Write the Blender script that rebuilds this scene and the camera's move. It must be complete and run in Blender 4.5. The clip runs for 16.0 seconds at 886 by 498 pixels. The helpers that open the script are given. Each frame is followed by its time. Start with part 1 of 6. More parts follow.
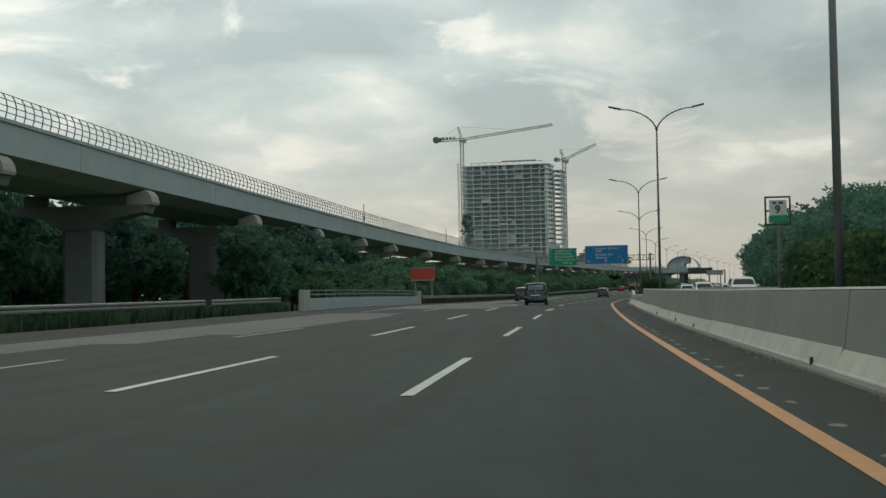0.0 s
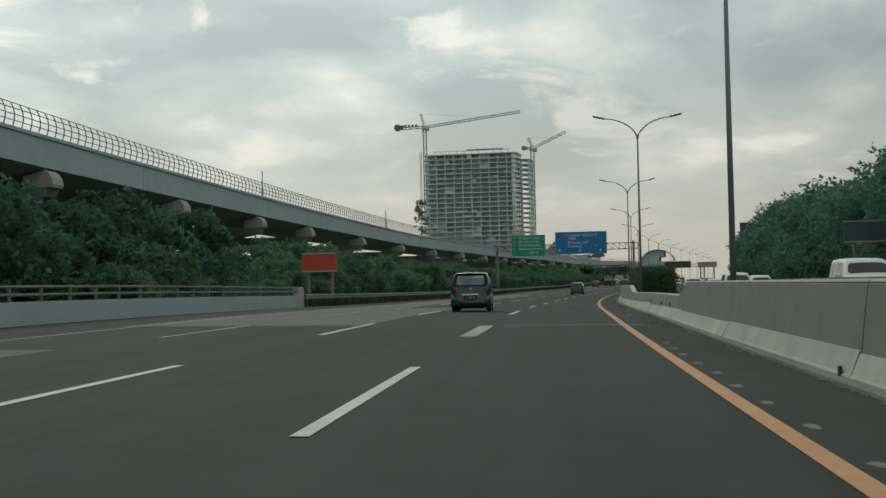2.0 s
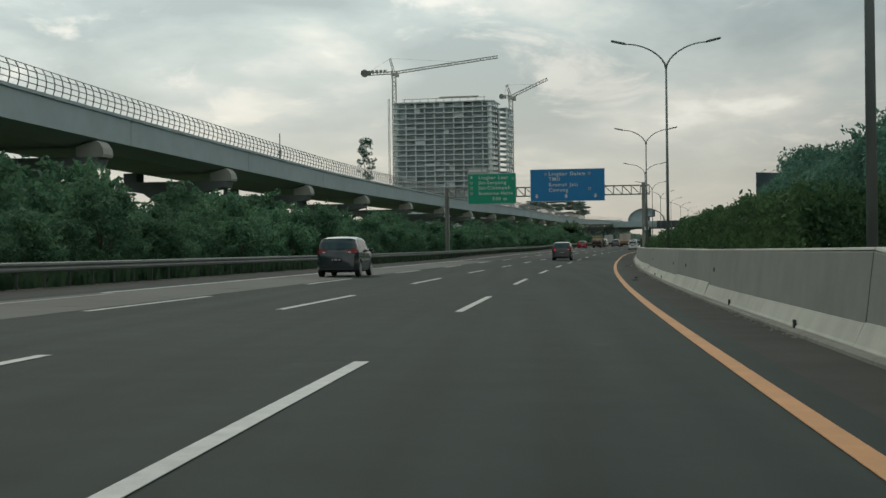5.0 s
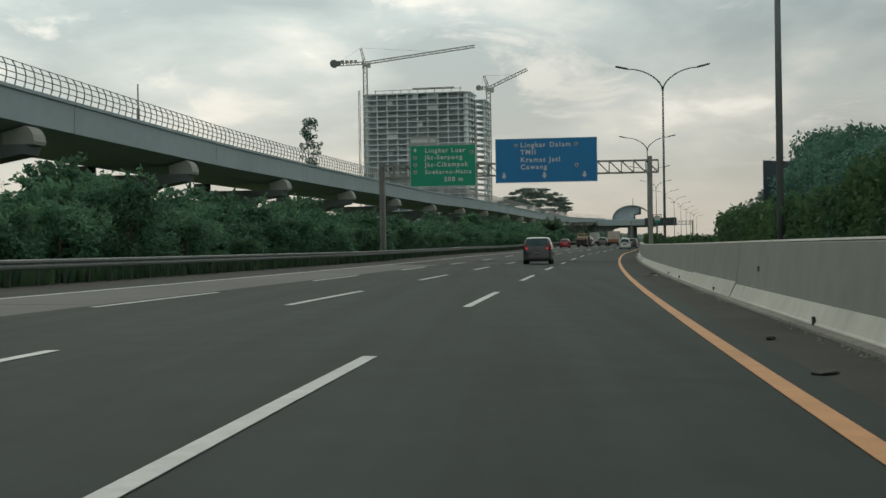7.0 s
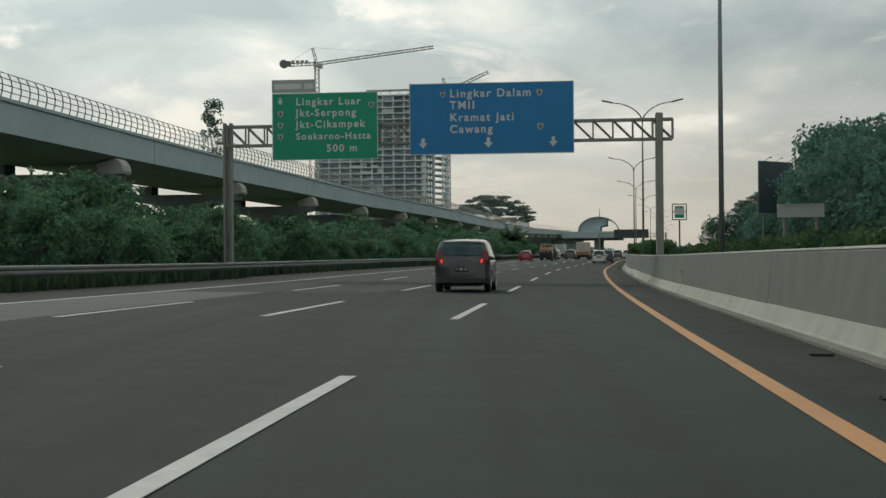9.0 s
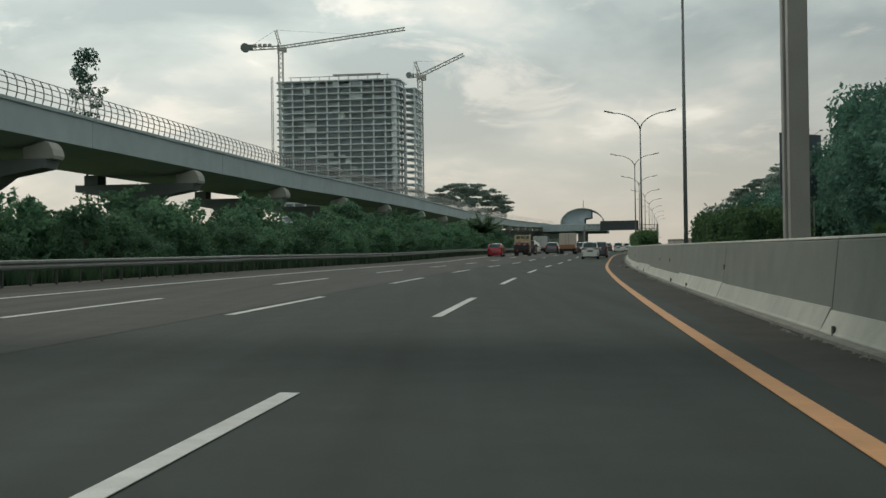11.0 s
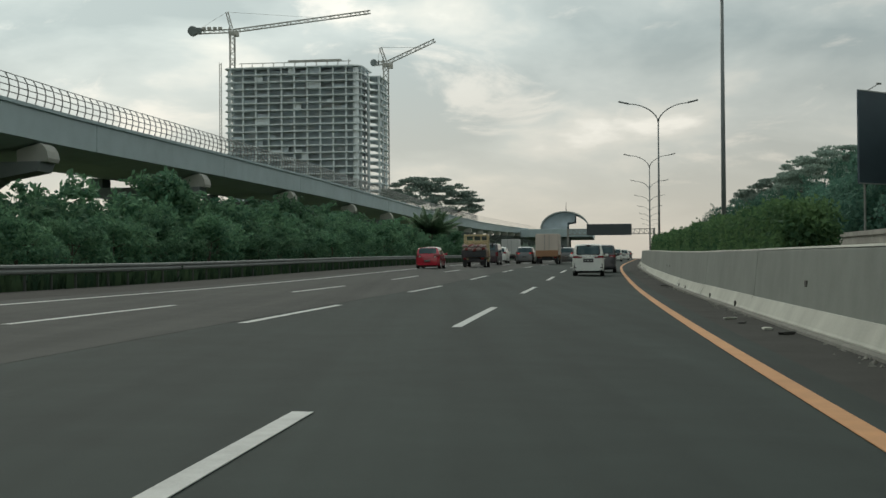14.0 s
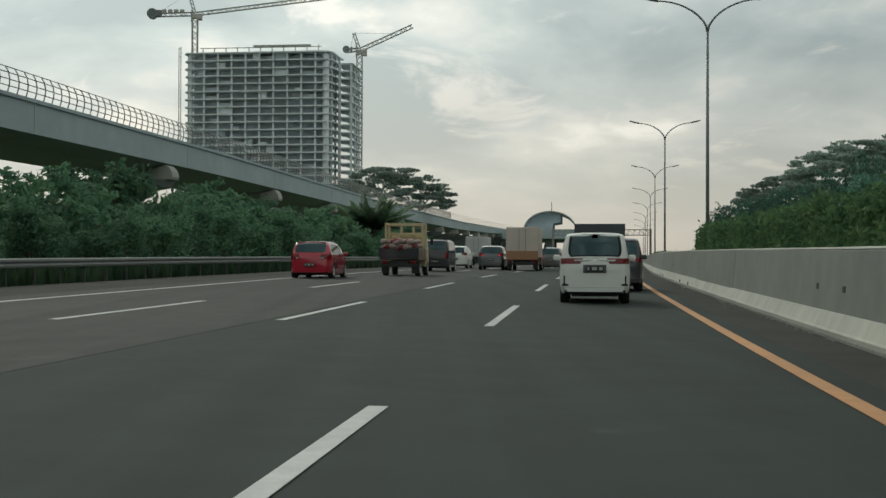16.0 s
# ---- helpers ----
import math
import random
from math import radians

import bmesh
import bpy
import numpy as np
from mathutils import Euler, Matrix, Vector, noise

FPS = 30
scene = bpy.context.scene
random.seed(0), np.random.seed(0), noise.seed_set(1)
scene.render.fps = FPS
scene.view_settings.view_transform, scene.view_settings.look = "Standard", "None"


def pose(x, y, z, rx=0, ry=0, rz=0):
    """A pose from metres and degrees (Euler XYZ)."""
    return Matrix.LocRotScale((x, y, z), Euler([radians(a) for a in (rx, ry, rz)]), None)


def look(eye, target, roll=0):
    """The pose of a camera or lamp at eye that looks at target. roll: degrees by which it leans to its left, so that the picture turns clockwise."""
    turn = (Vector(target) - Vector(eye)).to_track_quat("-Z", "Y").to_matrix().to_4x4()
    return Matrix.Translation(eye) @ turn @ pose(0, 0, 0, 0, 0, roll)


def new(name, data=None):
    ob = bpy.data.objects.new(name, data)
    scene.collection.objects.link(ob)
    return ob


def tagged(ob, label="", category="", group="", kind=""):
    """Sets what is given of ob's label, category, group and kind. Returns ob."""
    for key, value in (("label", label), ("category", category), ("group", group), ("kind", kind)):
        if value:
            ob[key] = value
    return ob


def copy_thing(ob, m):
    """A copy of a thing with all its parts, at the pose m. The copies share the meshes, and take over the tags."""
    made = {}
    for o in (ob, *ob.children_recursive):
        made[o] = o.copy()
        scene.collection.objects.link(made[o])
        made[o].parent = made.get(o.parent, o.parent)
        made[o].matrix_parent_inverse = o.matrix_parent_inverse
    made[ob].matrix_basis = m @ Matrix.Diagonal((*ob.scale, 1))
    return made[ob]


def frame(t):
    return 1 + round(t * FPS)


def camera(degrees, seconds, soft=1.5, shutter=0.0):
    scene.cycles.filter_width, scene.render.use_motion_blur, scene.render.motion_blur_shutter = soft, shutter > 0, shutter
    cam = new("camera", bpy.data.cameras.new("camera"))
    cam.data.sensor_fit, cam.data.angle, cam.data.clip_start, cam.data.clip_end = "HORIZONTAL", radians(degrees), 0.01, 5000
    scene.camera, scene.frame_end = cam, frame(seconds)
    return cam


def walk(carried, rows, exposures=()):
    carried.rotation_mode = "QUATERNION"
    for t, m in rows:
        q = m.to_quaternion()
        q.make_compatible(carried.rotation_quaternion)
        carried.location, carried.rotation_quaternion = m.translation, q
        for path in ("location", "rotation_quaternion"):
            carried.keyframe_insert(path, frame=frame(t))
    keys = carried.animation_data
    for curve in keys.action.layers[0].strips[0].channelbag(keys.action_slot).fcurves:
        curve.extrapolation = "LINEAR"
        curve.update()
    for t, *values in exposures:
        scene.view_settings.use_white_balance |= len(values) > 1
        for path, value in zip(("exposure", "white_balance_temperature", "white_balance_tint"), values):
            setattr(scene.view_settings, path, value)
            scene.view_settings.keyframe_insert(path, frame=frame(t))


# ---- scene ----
cam = camera(36.14, 16.0, soft=1.5)
PATH = [
    (0.0, -0.148, 5.393, 1.119, 91.884, 1.100, 5.504),
    (0.5, -0.185, 15.932, 1.121, 91.843, 1.311, 5.281),
    (1.0, -0.172, 26.648, 1.122, 91.570, 0.880, 4.876),
    (1.5, -0.075, 38.190, 1.120, 91.670, 1.227, 4.436),
    (2.0, 0.075, 49.853, 1.122, 91.686, 1.253, 4.220),
    (2.5, 0.243, 60.98, 1.130, 91.760, 1.166, 4.083),
    (3.0, 0.427, 72.414, 1.145, 91.716, 1.116, 4.137),
    (3.5, 0.585, 83.344, 1.164, 91.784, 0.995, 4.342),
    (4.0, 0.765, 94.228, 1.181, 89.954, 0.765, 3.959),
    (6.5, 2.302, 144.953, 1.018, 90.055, 0.990, 2.796),
    (7.0, 2.737, 155.028, 0.978, 89.991, 0.877, 2.605),
    (7.5, 3.202, 165.110, 0.947, 90.316, 0.899, 2.405),
    (8.0, 3.693, 175.369, 0.923, 90.361, 0.445, 2.174),
    (8.5, 4.250, 185.667, 0.906, 90.521, 0.691, 1.563),
    (9.0, 4.927, 196.409, 0.902, 90.520, 0.439, 1.060),
    (11.5, 8.941, 248.409, 0.934, 90.312, 0.832, 0.155),
    (12.0, 9.794, 258.394, 0.975, 90.896, 0.533, 0.080),
    (12.5, 10.656, 268.478, 1.038, 90.643, 0.406, -0.089),
    (13.0, 11.536, 278.556, 1.100, 90.346, 0.672, -0.186),
    (13.5, 12.454, 288.729, 1.148, 90.357, 0.352, -0.392),
    (14.0, 13.390, 298.871, 1.189, 90.618, 0.435, -0.497),
    (14.5, 14.304, 308.443, 1.230, 90.502, 0.513, -0.660),
    (15.0, 15.254, 317.960, 1.269, 90.370, 0.139, -0.838),
    (15.5, 16.307, 327.905, 1.311, 90.574, 0.297, -0.938),
    (16.0, 17.413, 337.918, 1.353, 90.722, -0.144, -1.108),
]
walk(cam, [(t, pose(*r)) for t, *r in PATH], [(0.0, -0.12, 6400, 8.3), (3.0, -0.14, 6400, 8.3), (4.0, -0.11, 6400, 8.3), (6.5, -0.04, 6500, 10), (9.0, 0.0, 6500, 10), (11.5, -0.02, 6550, 10), (12.5, 0.06, 6500, 9.5), (16.0, 0.04, 6500, 9.5)])

# ---- world, sun ----
SUN_AZ, SUN_EL = 340.0, 34.0          # compass degrees from +y clockwise, height
world = bpy.data.worlds.new("sky")
scene.world = world
world.use_nodes = True
wn, wl = world.node_tree.nodes, world.node_tree.links
wn.clear()
w_out = wn.new("ShaderNodeOutputWorld")
w_bg = wn.new("ShaderNodeBackground")
w_sky = wn.new("ShaderNodeTexSky")
w_sky.sky_type = "NISHITA"
w_sky.sun_disc = False
w_sky.sun_elevation = radians(SUN_EL)
w_sky.sun_rotation = radians(SUN_AZ)
w_co = wn.new("ShaderNodeTexCoord")


def wnode(kind, **kw):
    n = wn.new(kind)
    for k, v in kw.items():
        n.inputs[k].default_value = v
    return n


# clouds: directions are spread on a flat ceiling so that they shrink towards the horizon
w_sep = wn.new("ShaderNodeSeparateXYZ")
wl.new(w_co.outputs["Generated"], w_sep.inputs[0])
w_up = wn.new("ShaderNodeMath"); w_up.operation = "MAXIMUM"; w_up.inputs[1].default_value = 0.0
wl.new(w_sep.outputs["Z"], w_up.inputs[0])
w_den = wn.new("ShaderNodeMath"); w_den.operation = "ADD"; w_den.inputs[1].default_value = 0.3
wl.new(w_up.outputs[0], w_den.inputs[0])
w_dx = wn.new("ShaderNodeMath"); w_dx.operation = "DIVIDE"
w_dy = wn.new("ShaderNodeMath"); w_dy.operation = "DIVIDE"
wl.new(w_sep.outputs["X"], w_dx.inputs[0]); wl.new(w_den.outputs[0], w_dx.inputs[1])
wl.new(w_sep.outputs["Y"], w_dy.inputs[0]); wl.new(w_den.outputs[0], w_dy.inputs[1])
w_cmb = wn.new("ShaderNodeCombineXYZ")
wl.new(w_dx.outputs[0], w_cmb.inputs[0]); wl.new(w_dy.outputs[0], w_cmb.inputs[1])
w_n1 = wnode("ShaderNodeTexNoise", Scale=2.3, Detail=6.0, Roughness=0.52, Distortion=0.25)
w_n2 = wnode("ShaderNodeTexNoise", Scale=1.1, Detail=2.0, Roughness=0.5)
for n in (w_n1, w_n2):
    wl.new(w_cmb.outputs[0], n.inputs["Vector"])
w_ramp = wn.new("ShaderNodeValToRGB")
w_ramp.color_ramp.elements[0].position, w_ramp.color_ramp.elements[0].color = 0.40, (0.36, 0.42, 0.405, 1)
w_ramp.color_ramp.elements[1].position, w_ramp.color_ramp.elements[1].color = 0.66, (1.0, 0.975, 0.87, 1)
e = w_ramp.color_ramp.elements.new(0.52); e.color = (0.49, 0.545, 0.515, 1)
e = w_ramp.color_ramp.elements.new(0.6); e.color = (0.68, 0.69, 0.62, 1)
wl.new(w_n1.outputs["Fac"], w_ramp.inputs[0])
w_soft = wn.new("ShaderNodeMixRGB"); w_soft.blend_type = "SOFT_LIGHT"; w_soft.inputs[0].default_value = 0.45
wl.new(w_ramp.outputs[0], w_soft.inputs[1]); wl.new(w_n2.outputs["Fac"], w_soft.inputs[2])
# brighter cloud round the hidden sun
w_dot = wn.new("ShaderNodeVectorMath"); w_dot.operation = "DOT_PRODUCT"
w_nrm = wn.new("ShaderNodeVectorMath"); w_nrm.operation = "NORMALIZE"
wl.new(w_co.outputs["Generated"], w_nrm.inputs[0]); wl.new(w_nrm.outputs[0], w_dot.inputs[0])
_a, _e = radians(SUN_AZ), radians(SUN_EL)
w_dot.inputs[1].default_value = (math.sin(_a) * math.cos(_e), math.cos(_a) * math.cos(_e), math.sin(_e))
w_glow = wn.new("ShaderNodeMapRange"); w_glow.interpolation_type = "SMOOTHSTEP"
w_glow.inputs["From Min"].default_value, w_glow.inputs["From Max"].default_value = 0.72, 1.0
w_glow.inputs["To Min"].default_value, w_glow.inputs["To Max"].default_value = 0.9, 1.6
wl.new(w_dot.outputs["Value"], w_glow.inputs["Value"])
w_soft2 = wn.new("ShaderNodeVectorMath"); w_soft2.operation = "SCALE"
# small warm-edged puffs
w_n3 = wnode("ShaderNodeTexNoise", Scale=3.4, Detail=9.0, Roughness=0.58, Distortion=0.5)
wl.new(w_cmb.outputs[0], w_n3.inputs["Vector"])
w_pf = wn.new("ShaderNodeMapRange"); w_pf.interpolation_type = "SMOOTHSTEP"
w_pf.inputs["From Min"].default_value, w_pf.inputs["From Max"].default_value = 0.55, 0.66
w_pf.inputs["To Min"].default_value, w_pf.inputs["To Max"].default_value = 0.0, 0.6
wl.new(w_n3.outputs["Fac"], w_pf.inputs["Value"])
w_puff = wn.new("ShaderNodeMixRGB"); w_puff.inputs[2].default_value = (0.86, 0.82, 0.72, 1)
wl.new(w_pf.outputs[0], w_puff.inputs[0]); wl.new(w_soft.outputs[0], w_puff.inputs[1])
wl.new(w_puff.outputs[0], w_soft2.inputs[0]); wl.new(w_glow.outputs[0], w_soft2.inputs["Scale"])
# warm haze low down
w_hz = wn.new("ShaderNodeMapRange"); w_hz.inputs["From Min"].default_value = 0.0; w_hz.inputs["From Max"].default_value = 0.165
w_hz.inputs["To Min"].default_value = 0.85; w_hz.inputs["To Max"].default_value = 0.0
wl.new(w_up.outputs[0], w_hz.inputs["Value"])
w_low = wn.new("ShaderNodeMixRGB"); w_low.inputs[2].default_value = (0.56, 0.515, 0.445, 1)
wl.new(w_hz.outputs[0], w_low.inputs[0]); wl.new(w_soft2.outputs[0], w_low.inputs[1])
w_skys = wn.new("ShaderNodeMixRGB"); w_skys.blend_type = "MULTIPLY"; w_skys.inputs[0].default_value = 1.0
w_skys.inputs[2].default_value = (0.1, 0.1, 0.1, 1)
wl.new(w_sky.outputs[0], w_skys.inputs[1])
w_mix = wn.new("ShaderNodeMixRGB"); w_mix.inputs[0].default_value = 0.92
wl.new(w_skys.outputs[0], w_mix.inputs[1]); wl.new(w_low.outputs[0], w_mix.inputs[2])
wl.new(w_mix.outputs[0], w_bg.inputs["Color"])
w_bg.inputs["Strength"].default_value = 1.0
wl.new(w_bg.outputs[0], w_out.inputs["Surface"])

sun = new("sun", bpy.data.lights.new("sun", "SUN"))
sun.data.energy, sun.data.angle, sun.data.color = 0.7, radians(14), (1.0, 0.94, 0.84)
az, el = radians(SUN_AZ), radians(SUN_EL)
sun_dir = Vector((math.sin(az) * math.cos(el), math.cos(az) * math.cos(el), math.sin(el)))
sun.matrix_world = look(sun_dir * 50, (0, 0, 0))

# ---- the road's line: s along it, d to its right, z above its surface ----
K_KNOTS = [(-60, 0.0), (-16.7, 0.00004), (66.7, -0.000299), (150, -0.000508), (233.3, -0.000283), (316.7, -0.000523), (360, -0.0001), (408, -0.00064), (450, -0.0001), (500, 0.0), (1500, 0.0)]
RAIL_KNOTS = K_KNOTS[:6] + [(360, -0.0001), (400, 0.00005), (440, -0.0001), (500, 0.0), (1500, 0.0)]
Z_KNOTS = [(-60, -0.03), (0, 0.0), (50, -0.03), (100, 0.105), (150, -0.1), (200, -0.157), (250, -0.118), (300, 0.12), (350, 0.27), (400, 0.76), (450, 1.1), (550, 1.7), (700, 2.3), (1500, 3.0)]
CROSS = -0.01417
S_TAB = np.arange(-60.0, 1400.0, 1.0)


def alignment(knots):
    """Heading, x and y along a line of the given curvature, from the origin northwards."""
    k = np.interp(S_TAB, [a for a, _ in knots], [b for _, b in knots])
    th = np.concatenate([[0.0], np.cumsum((k[1:] + k[:-1]) / 2)])
    th -= np.interp(0.0, S_TAB, th)
    mid = (th[1:] + th[:-1]) / 2
    x = np.concatenate([[0.0], np.cumsum(-np.sin(mid))])
    y = np.concatenate([[0.0], np.cumsum(np.cos(mid))])
    return th, x - np.interp(0.0, S_TAB, x), y - np.interp(0.0, S_TAB, y)


TH_TAB, X_TAB, Y_TAB = alignment(K_KNOTS)
RAIL_TABS = alignment(RAIL_KNOTS)
_kz = np.array([a for a, _ in Z_KNOTS]), np.array([b for _, b in Z_KNOTS])
Z_TAB = np.interp(S_TAB, *_kz)
Z_TAB = np.convolve(np.pad(Z_TAB, 12, mode="edge"), np.ones(25) / 25, mode="valid")


def heading(s):
    return float(np.interp(s, S_TAB, TH_TAB))


def road_z(s, d=0.0):
    return float(np.interp(s, S_TAB, Z_TAB)) + CROSS * max(-22.0, min(d, 22.0))


def at(s, d, z=0.0):
    """World place of a point s metres along the road, d to its right and z above its surface."""
    th = heading(s)
    return Vector((float(np.interp(s, S_TAB, X_TAB)) + d * math.cos(th), float(np.interp(s, S_TAB, Y_TAB)) + d * math.sin(th), road_z(s, d) + z))


def set_at(s, d, z=0.0, turn=0.0):
    """Pose of a thing that stands at (s, d) and faces along the road, turned by degrees."""
    return Matrix.Translation(at(s, d, z)) @ Matrix.Rotation(heading(s) + radians(turn), 4, "Z")


def rail_at(s, d, z):
    """World place s metres along the railway line, d to its right, at height z."""
    th, x, y = (float(np.interp(s, S_TAB, t)) for t in RAIL_TABS)
    return Vector((x + d * math.cos(th), y + d * math.sin(th), z))


def set_rail(s, d, z):
    return Matrix.Translation(rail_at(s, d, z)) @ Matrix.Rotation(float(np.interp(s, S_TAB, RAIL_TABS[0])), 4, "Z")


VZ_KNOTS = [(0, 0.5), (76, 0.35), (155, -0.05), (200, -0.35), (268, -0.7), (330, -0.55), (380, -0.5), (410, -0.2), (450, 0.1), (551, 0.2), (661, 1.2), (750, 2.6), (860, 4.5), (1200, 6.0)]


def vz(s):
    return float(np.interp(s, [a for a, _ in VZ_KNOTS], [b for _, b in VZ_KNOTS]))


# ---- materials ----
def material(name, color, rough=0.7, metal=0.0, vary=0.12, scale=3.0, fine=60.0, bump=0.15, tint=None, big=0.25, spec=0.5, coat=0.0, emit=None, per_object=0.0):
    m = bpy.data.materials.new(name)
    m.use_nodes = True
    nt = m.node_tree
    n, l = nt.nodes, nt.links
    b = n["Principled BSDF"]
    co = n.new("ShaderNodeTexCoord")
    a = n.new("ShaderNodeTexNoise"); a.inputs["Scale"].default_value = scale; a.inputs["Detail"].default_value = 6
    f = n.new("ShaderNodeTexNoise"); f.inputs["Scale"].default_value = fine; f.inputs["Detail"].default_value = 3
    g = n.new("ShaderNodeTexNoise"); g.inputs["Scale"].default_value = big; g.inputs["Detail"].default_value = 3
    for t in (a, f, g):
        l.new(co.outputs["Object"], t.inputs["Vector"])
    add = n.new("ShaderNodeMath"); add.operation = "ADD"
    l.new(a.outputs["Fac"], add.inputs[0]); l.new(g.outputs["Fac"], add.inputs[1])
    add2 = n.new("ShaderNodeMath"); add2.operation = "MULTIPLY_ADD"; add2.inputs[1].default_value = 0.5
    l.new(f.outputs["Fac"], add2.inputs[0]); l.new(add.outputs[0], add2.inputs[2])
    mr = n.new("ShaderNodeMapRange")
    mr.inputs["From Min"].default_value, mr.inputs["From Max"].default_value = 0.85, 1.65
    l.new(add2.outputs[0], mr.inputs["Value"])
    mix = n.new("ShaderNodeMixRGB")
    lo = [c * (1 - vary) for c in color]
    hi = [min(1, c * (1 + vary)) for c in (tint or color)]
    mix.inputs[1].default_value, mix.inputs[2].default_value = (*lo, 1), (*hi, 1)
    l.new(mr.outputs[0], mix.inputs[0])
    out = mix.outputs[0]
    if per_object:
        oi = n.new("ShaderNodeObjectInfo")
        hs = n.new("ShaderNodeHueSaturation")
        pr = n.new("ShaderNodeMapRange"); pr.inputs["To Min"].default_value, pr.inputs["To Max"].default_value = 1 - per_object, 1 + per_object
        l.new(oi.outputs["Random"], pr.inputs["Value"]); l.new(pr.outputs[0], hs.inputs["Value"]); l.new(out, hs.inputs["Color"])
        out = hs.outputs[0]
    l.new(out, b.inputs["Base Color"])
    b.inputs["Roughness"].default_value, b.inputs["Metallic"].default_value = rough, metal
    b.inputs["Specular IOR Level"].default_value = spec
    b.inputs["Coat Weight"].default_value = coat
    b.inputs["Coat Roughness"].default_value = 0.05
    if bump:
        bp = n.new("ShaderNodeBump"); bp.inputs["Strength"].default_value = bump; bp.inputs["Distance"].default_value = 0.02
        l.new(add2.outputs[0], bp.inputs["Height"]); l.new(bp.outputs[0], b.inputs["Normal"])
    if emit:
        b.inputs["Emission Color"].default_value, b.inputs["Emission Strength"].default_value = (*emit[0], 1), emit[1]
    return m


def leaf_material(name, dark, light, rough=0.7):
    """Leaves: the colour differs from clump to clump."""
    m = bpy.data.materials.new(name)
    m.use_nodes = True
    n, l = m.node_tree.nodes, m.node_tree.links
    b = n["Principled BSDF"]
    geo = n.new("ShaderNodeNewGeometry")
    co = n.new("ShaderNodeTexCoord")
    nz = n.new("ShaderNodeTexNoise"); nz.inputs["Scale"].default_value = 0.55; nz.inputs["Detail"].default_value = 3
    l.new(co.outputs["Object"], nz.inputs["Vector"])
    ad = n.new("ShaderNodeMath"); ad.operation = "MULTIPLY_ADD"; ad.inputs[1].default_value = 0.45
    l.new(geo.outputs["Random Per Island"], ad.inputs[0]); l.new(nz.outputs["Fac"], ad.inputs[2])
    mr = n.new("ShaderNodeMapRange"); mr.inputs["From Min"].default_value, mr.inputs["From Max"].default_value = 0.4, 1.05
    l.new(ad.outputs[0], mr.inputs["Value"])
    mix = n.new("ShaderNodeMixRGB"); mix.inputs[1].default_value, mix.inputs[2].default_value = (*dark, 1), (*light, 1)
    l.new(mr.outputs[0], mix.inputs[0])
    oi = n.new("ShaderNodeObjectInfo")
    hs = n.new("ShaderNodeHueSaturation")
    pr = n.new("ShaderNodeMapRange"); pr.inputs["To Min"].default_value, pr.inputs["To Max"].default_value = 0.75, 1.25
    l.new(oi.outputs["Random"], pr.inputs["Value"]); l.new(pr.outputs[0], hs.inputs["Value"]); l.new(mix.outputs[0], hs.inputs["Color"])
    l.new(hs.outputs[0], b.inputs["Base Color"])
    b.inputs["Roughness"].default_value = rough
    b.inputs["Specular IOR Level"].default_value = 0.1
    tr = n.new("ShaderNodeBsdfTranslucent")
    l.new(hs.outputs[0], tr.inputs["Color"])
    ms = n.new("ShaderNodeMixShader"); ms.inputs[0].default_value = 0.4
    l.new(b.outputs[0], ms.inputs[1]); l.new(tr.outputs[0], ms.inputs[2])
    l.new(ms.outputs[0], n["Material Output"].inputs["Surface"])
    return m


def asphalt(name, color, stain=0.35):
    """Asphalt with grain, streaks along the road, and pale dusty stains."""
    m = material(name, color, 0.9, vary=0.22, scale=1.2, fine=90, bump=0.3, big=0.07, spec=0.25)
    n, l = m.node_tree.nodes, m.node_tree.links
    b = n["Principled BSDF"]
    src = b.inputs["Base Color"].links[0].from_socket
    co = n["Texture Coordinate"]
    mp = n.new("ShaderNodeMapping"); mp.inputs["Scale"].default_value = (1.6, 0.03, 1.0)
    l.new(co.outputs["Object"], mp.inputs["Vector"])
    st = n.new("ShaderNodeTexNoise"); st.inputs["Scale"].default_value = 1.0; st.inputs["Detail"].default_value = 4
    l.new(mp.outputs[0], st.inputs["Vector"])
    r1 = n.new("ShaderNodeMapRange"); r1.inputs["From Min"].default_value, r1.inputs["From Max"].default_value = 0.3, 0.7
    r1.inputs["To Min"].default_value, r1.inputs["To Max"].default_value = 0.82, 1.2
    l.new(st.outputs["Fac"], r1.inputs["Value"])
    hs = n.new("ShaderNodeHueSaturation")
    l.new(src, hs.inputs["Color"]); l.new(r1.outputs[0], hs.inputs["Value"])
    sp = n.new("ShaderNodeTexNoise"); sp.inputs["Scale"].default_value = 0.33; sp.inputs["Detail"].default_value = 9; sp.inputs["Roughness"].default_value = 0.72
    l.new(co.outputs["Object"], sp.inputs["Vector"])
    r2 = n.new("ShaderNodeMapRange"); r2.inputs["From Min"].default_value, r2.inputs["From Max"].default_value = 0.63, 0.78
    r2.inputs["To Max"].default_value = stain
    l.new(sp.outputs["Fac"], r2.inputs["Value"])
    mx = n.new("ShaderNodeMixRGB"); mx.inputs[2].default_value = (0.16, 0.165, 0.15, 1)
    l.new(r2.outputs[0], mx.inputs[0]); l.new(hs.outputs[0], mx.inputs[1]); l.new(mx.outputs[0], b.inputs["Base Color"])
    return m


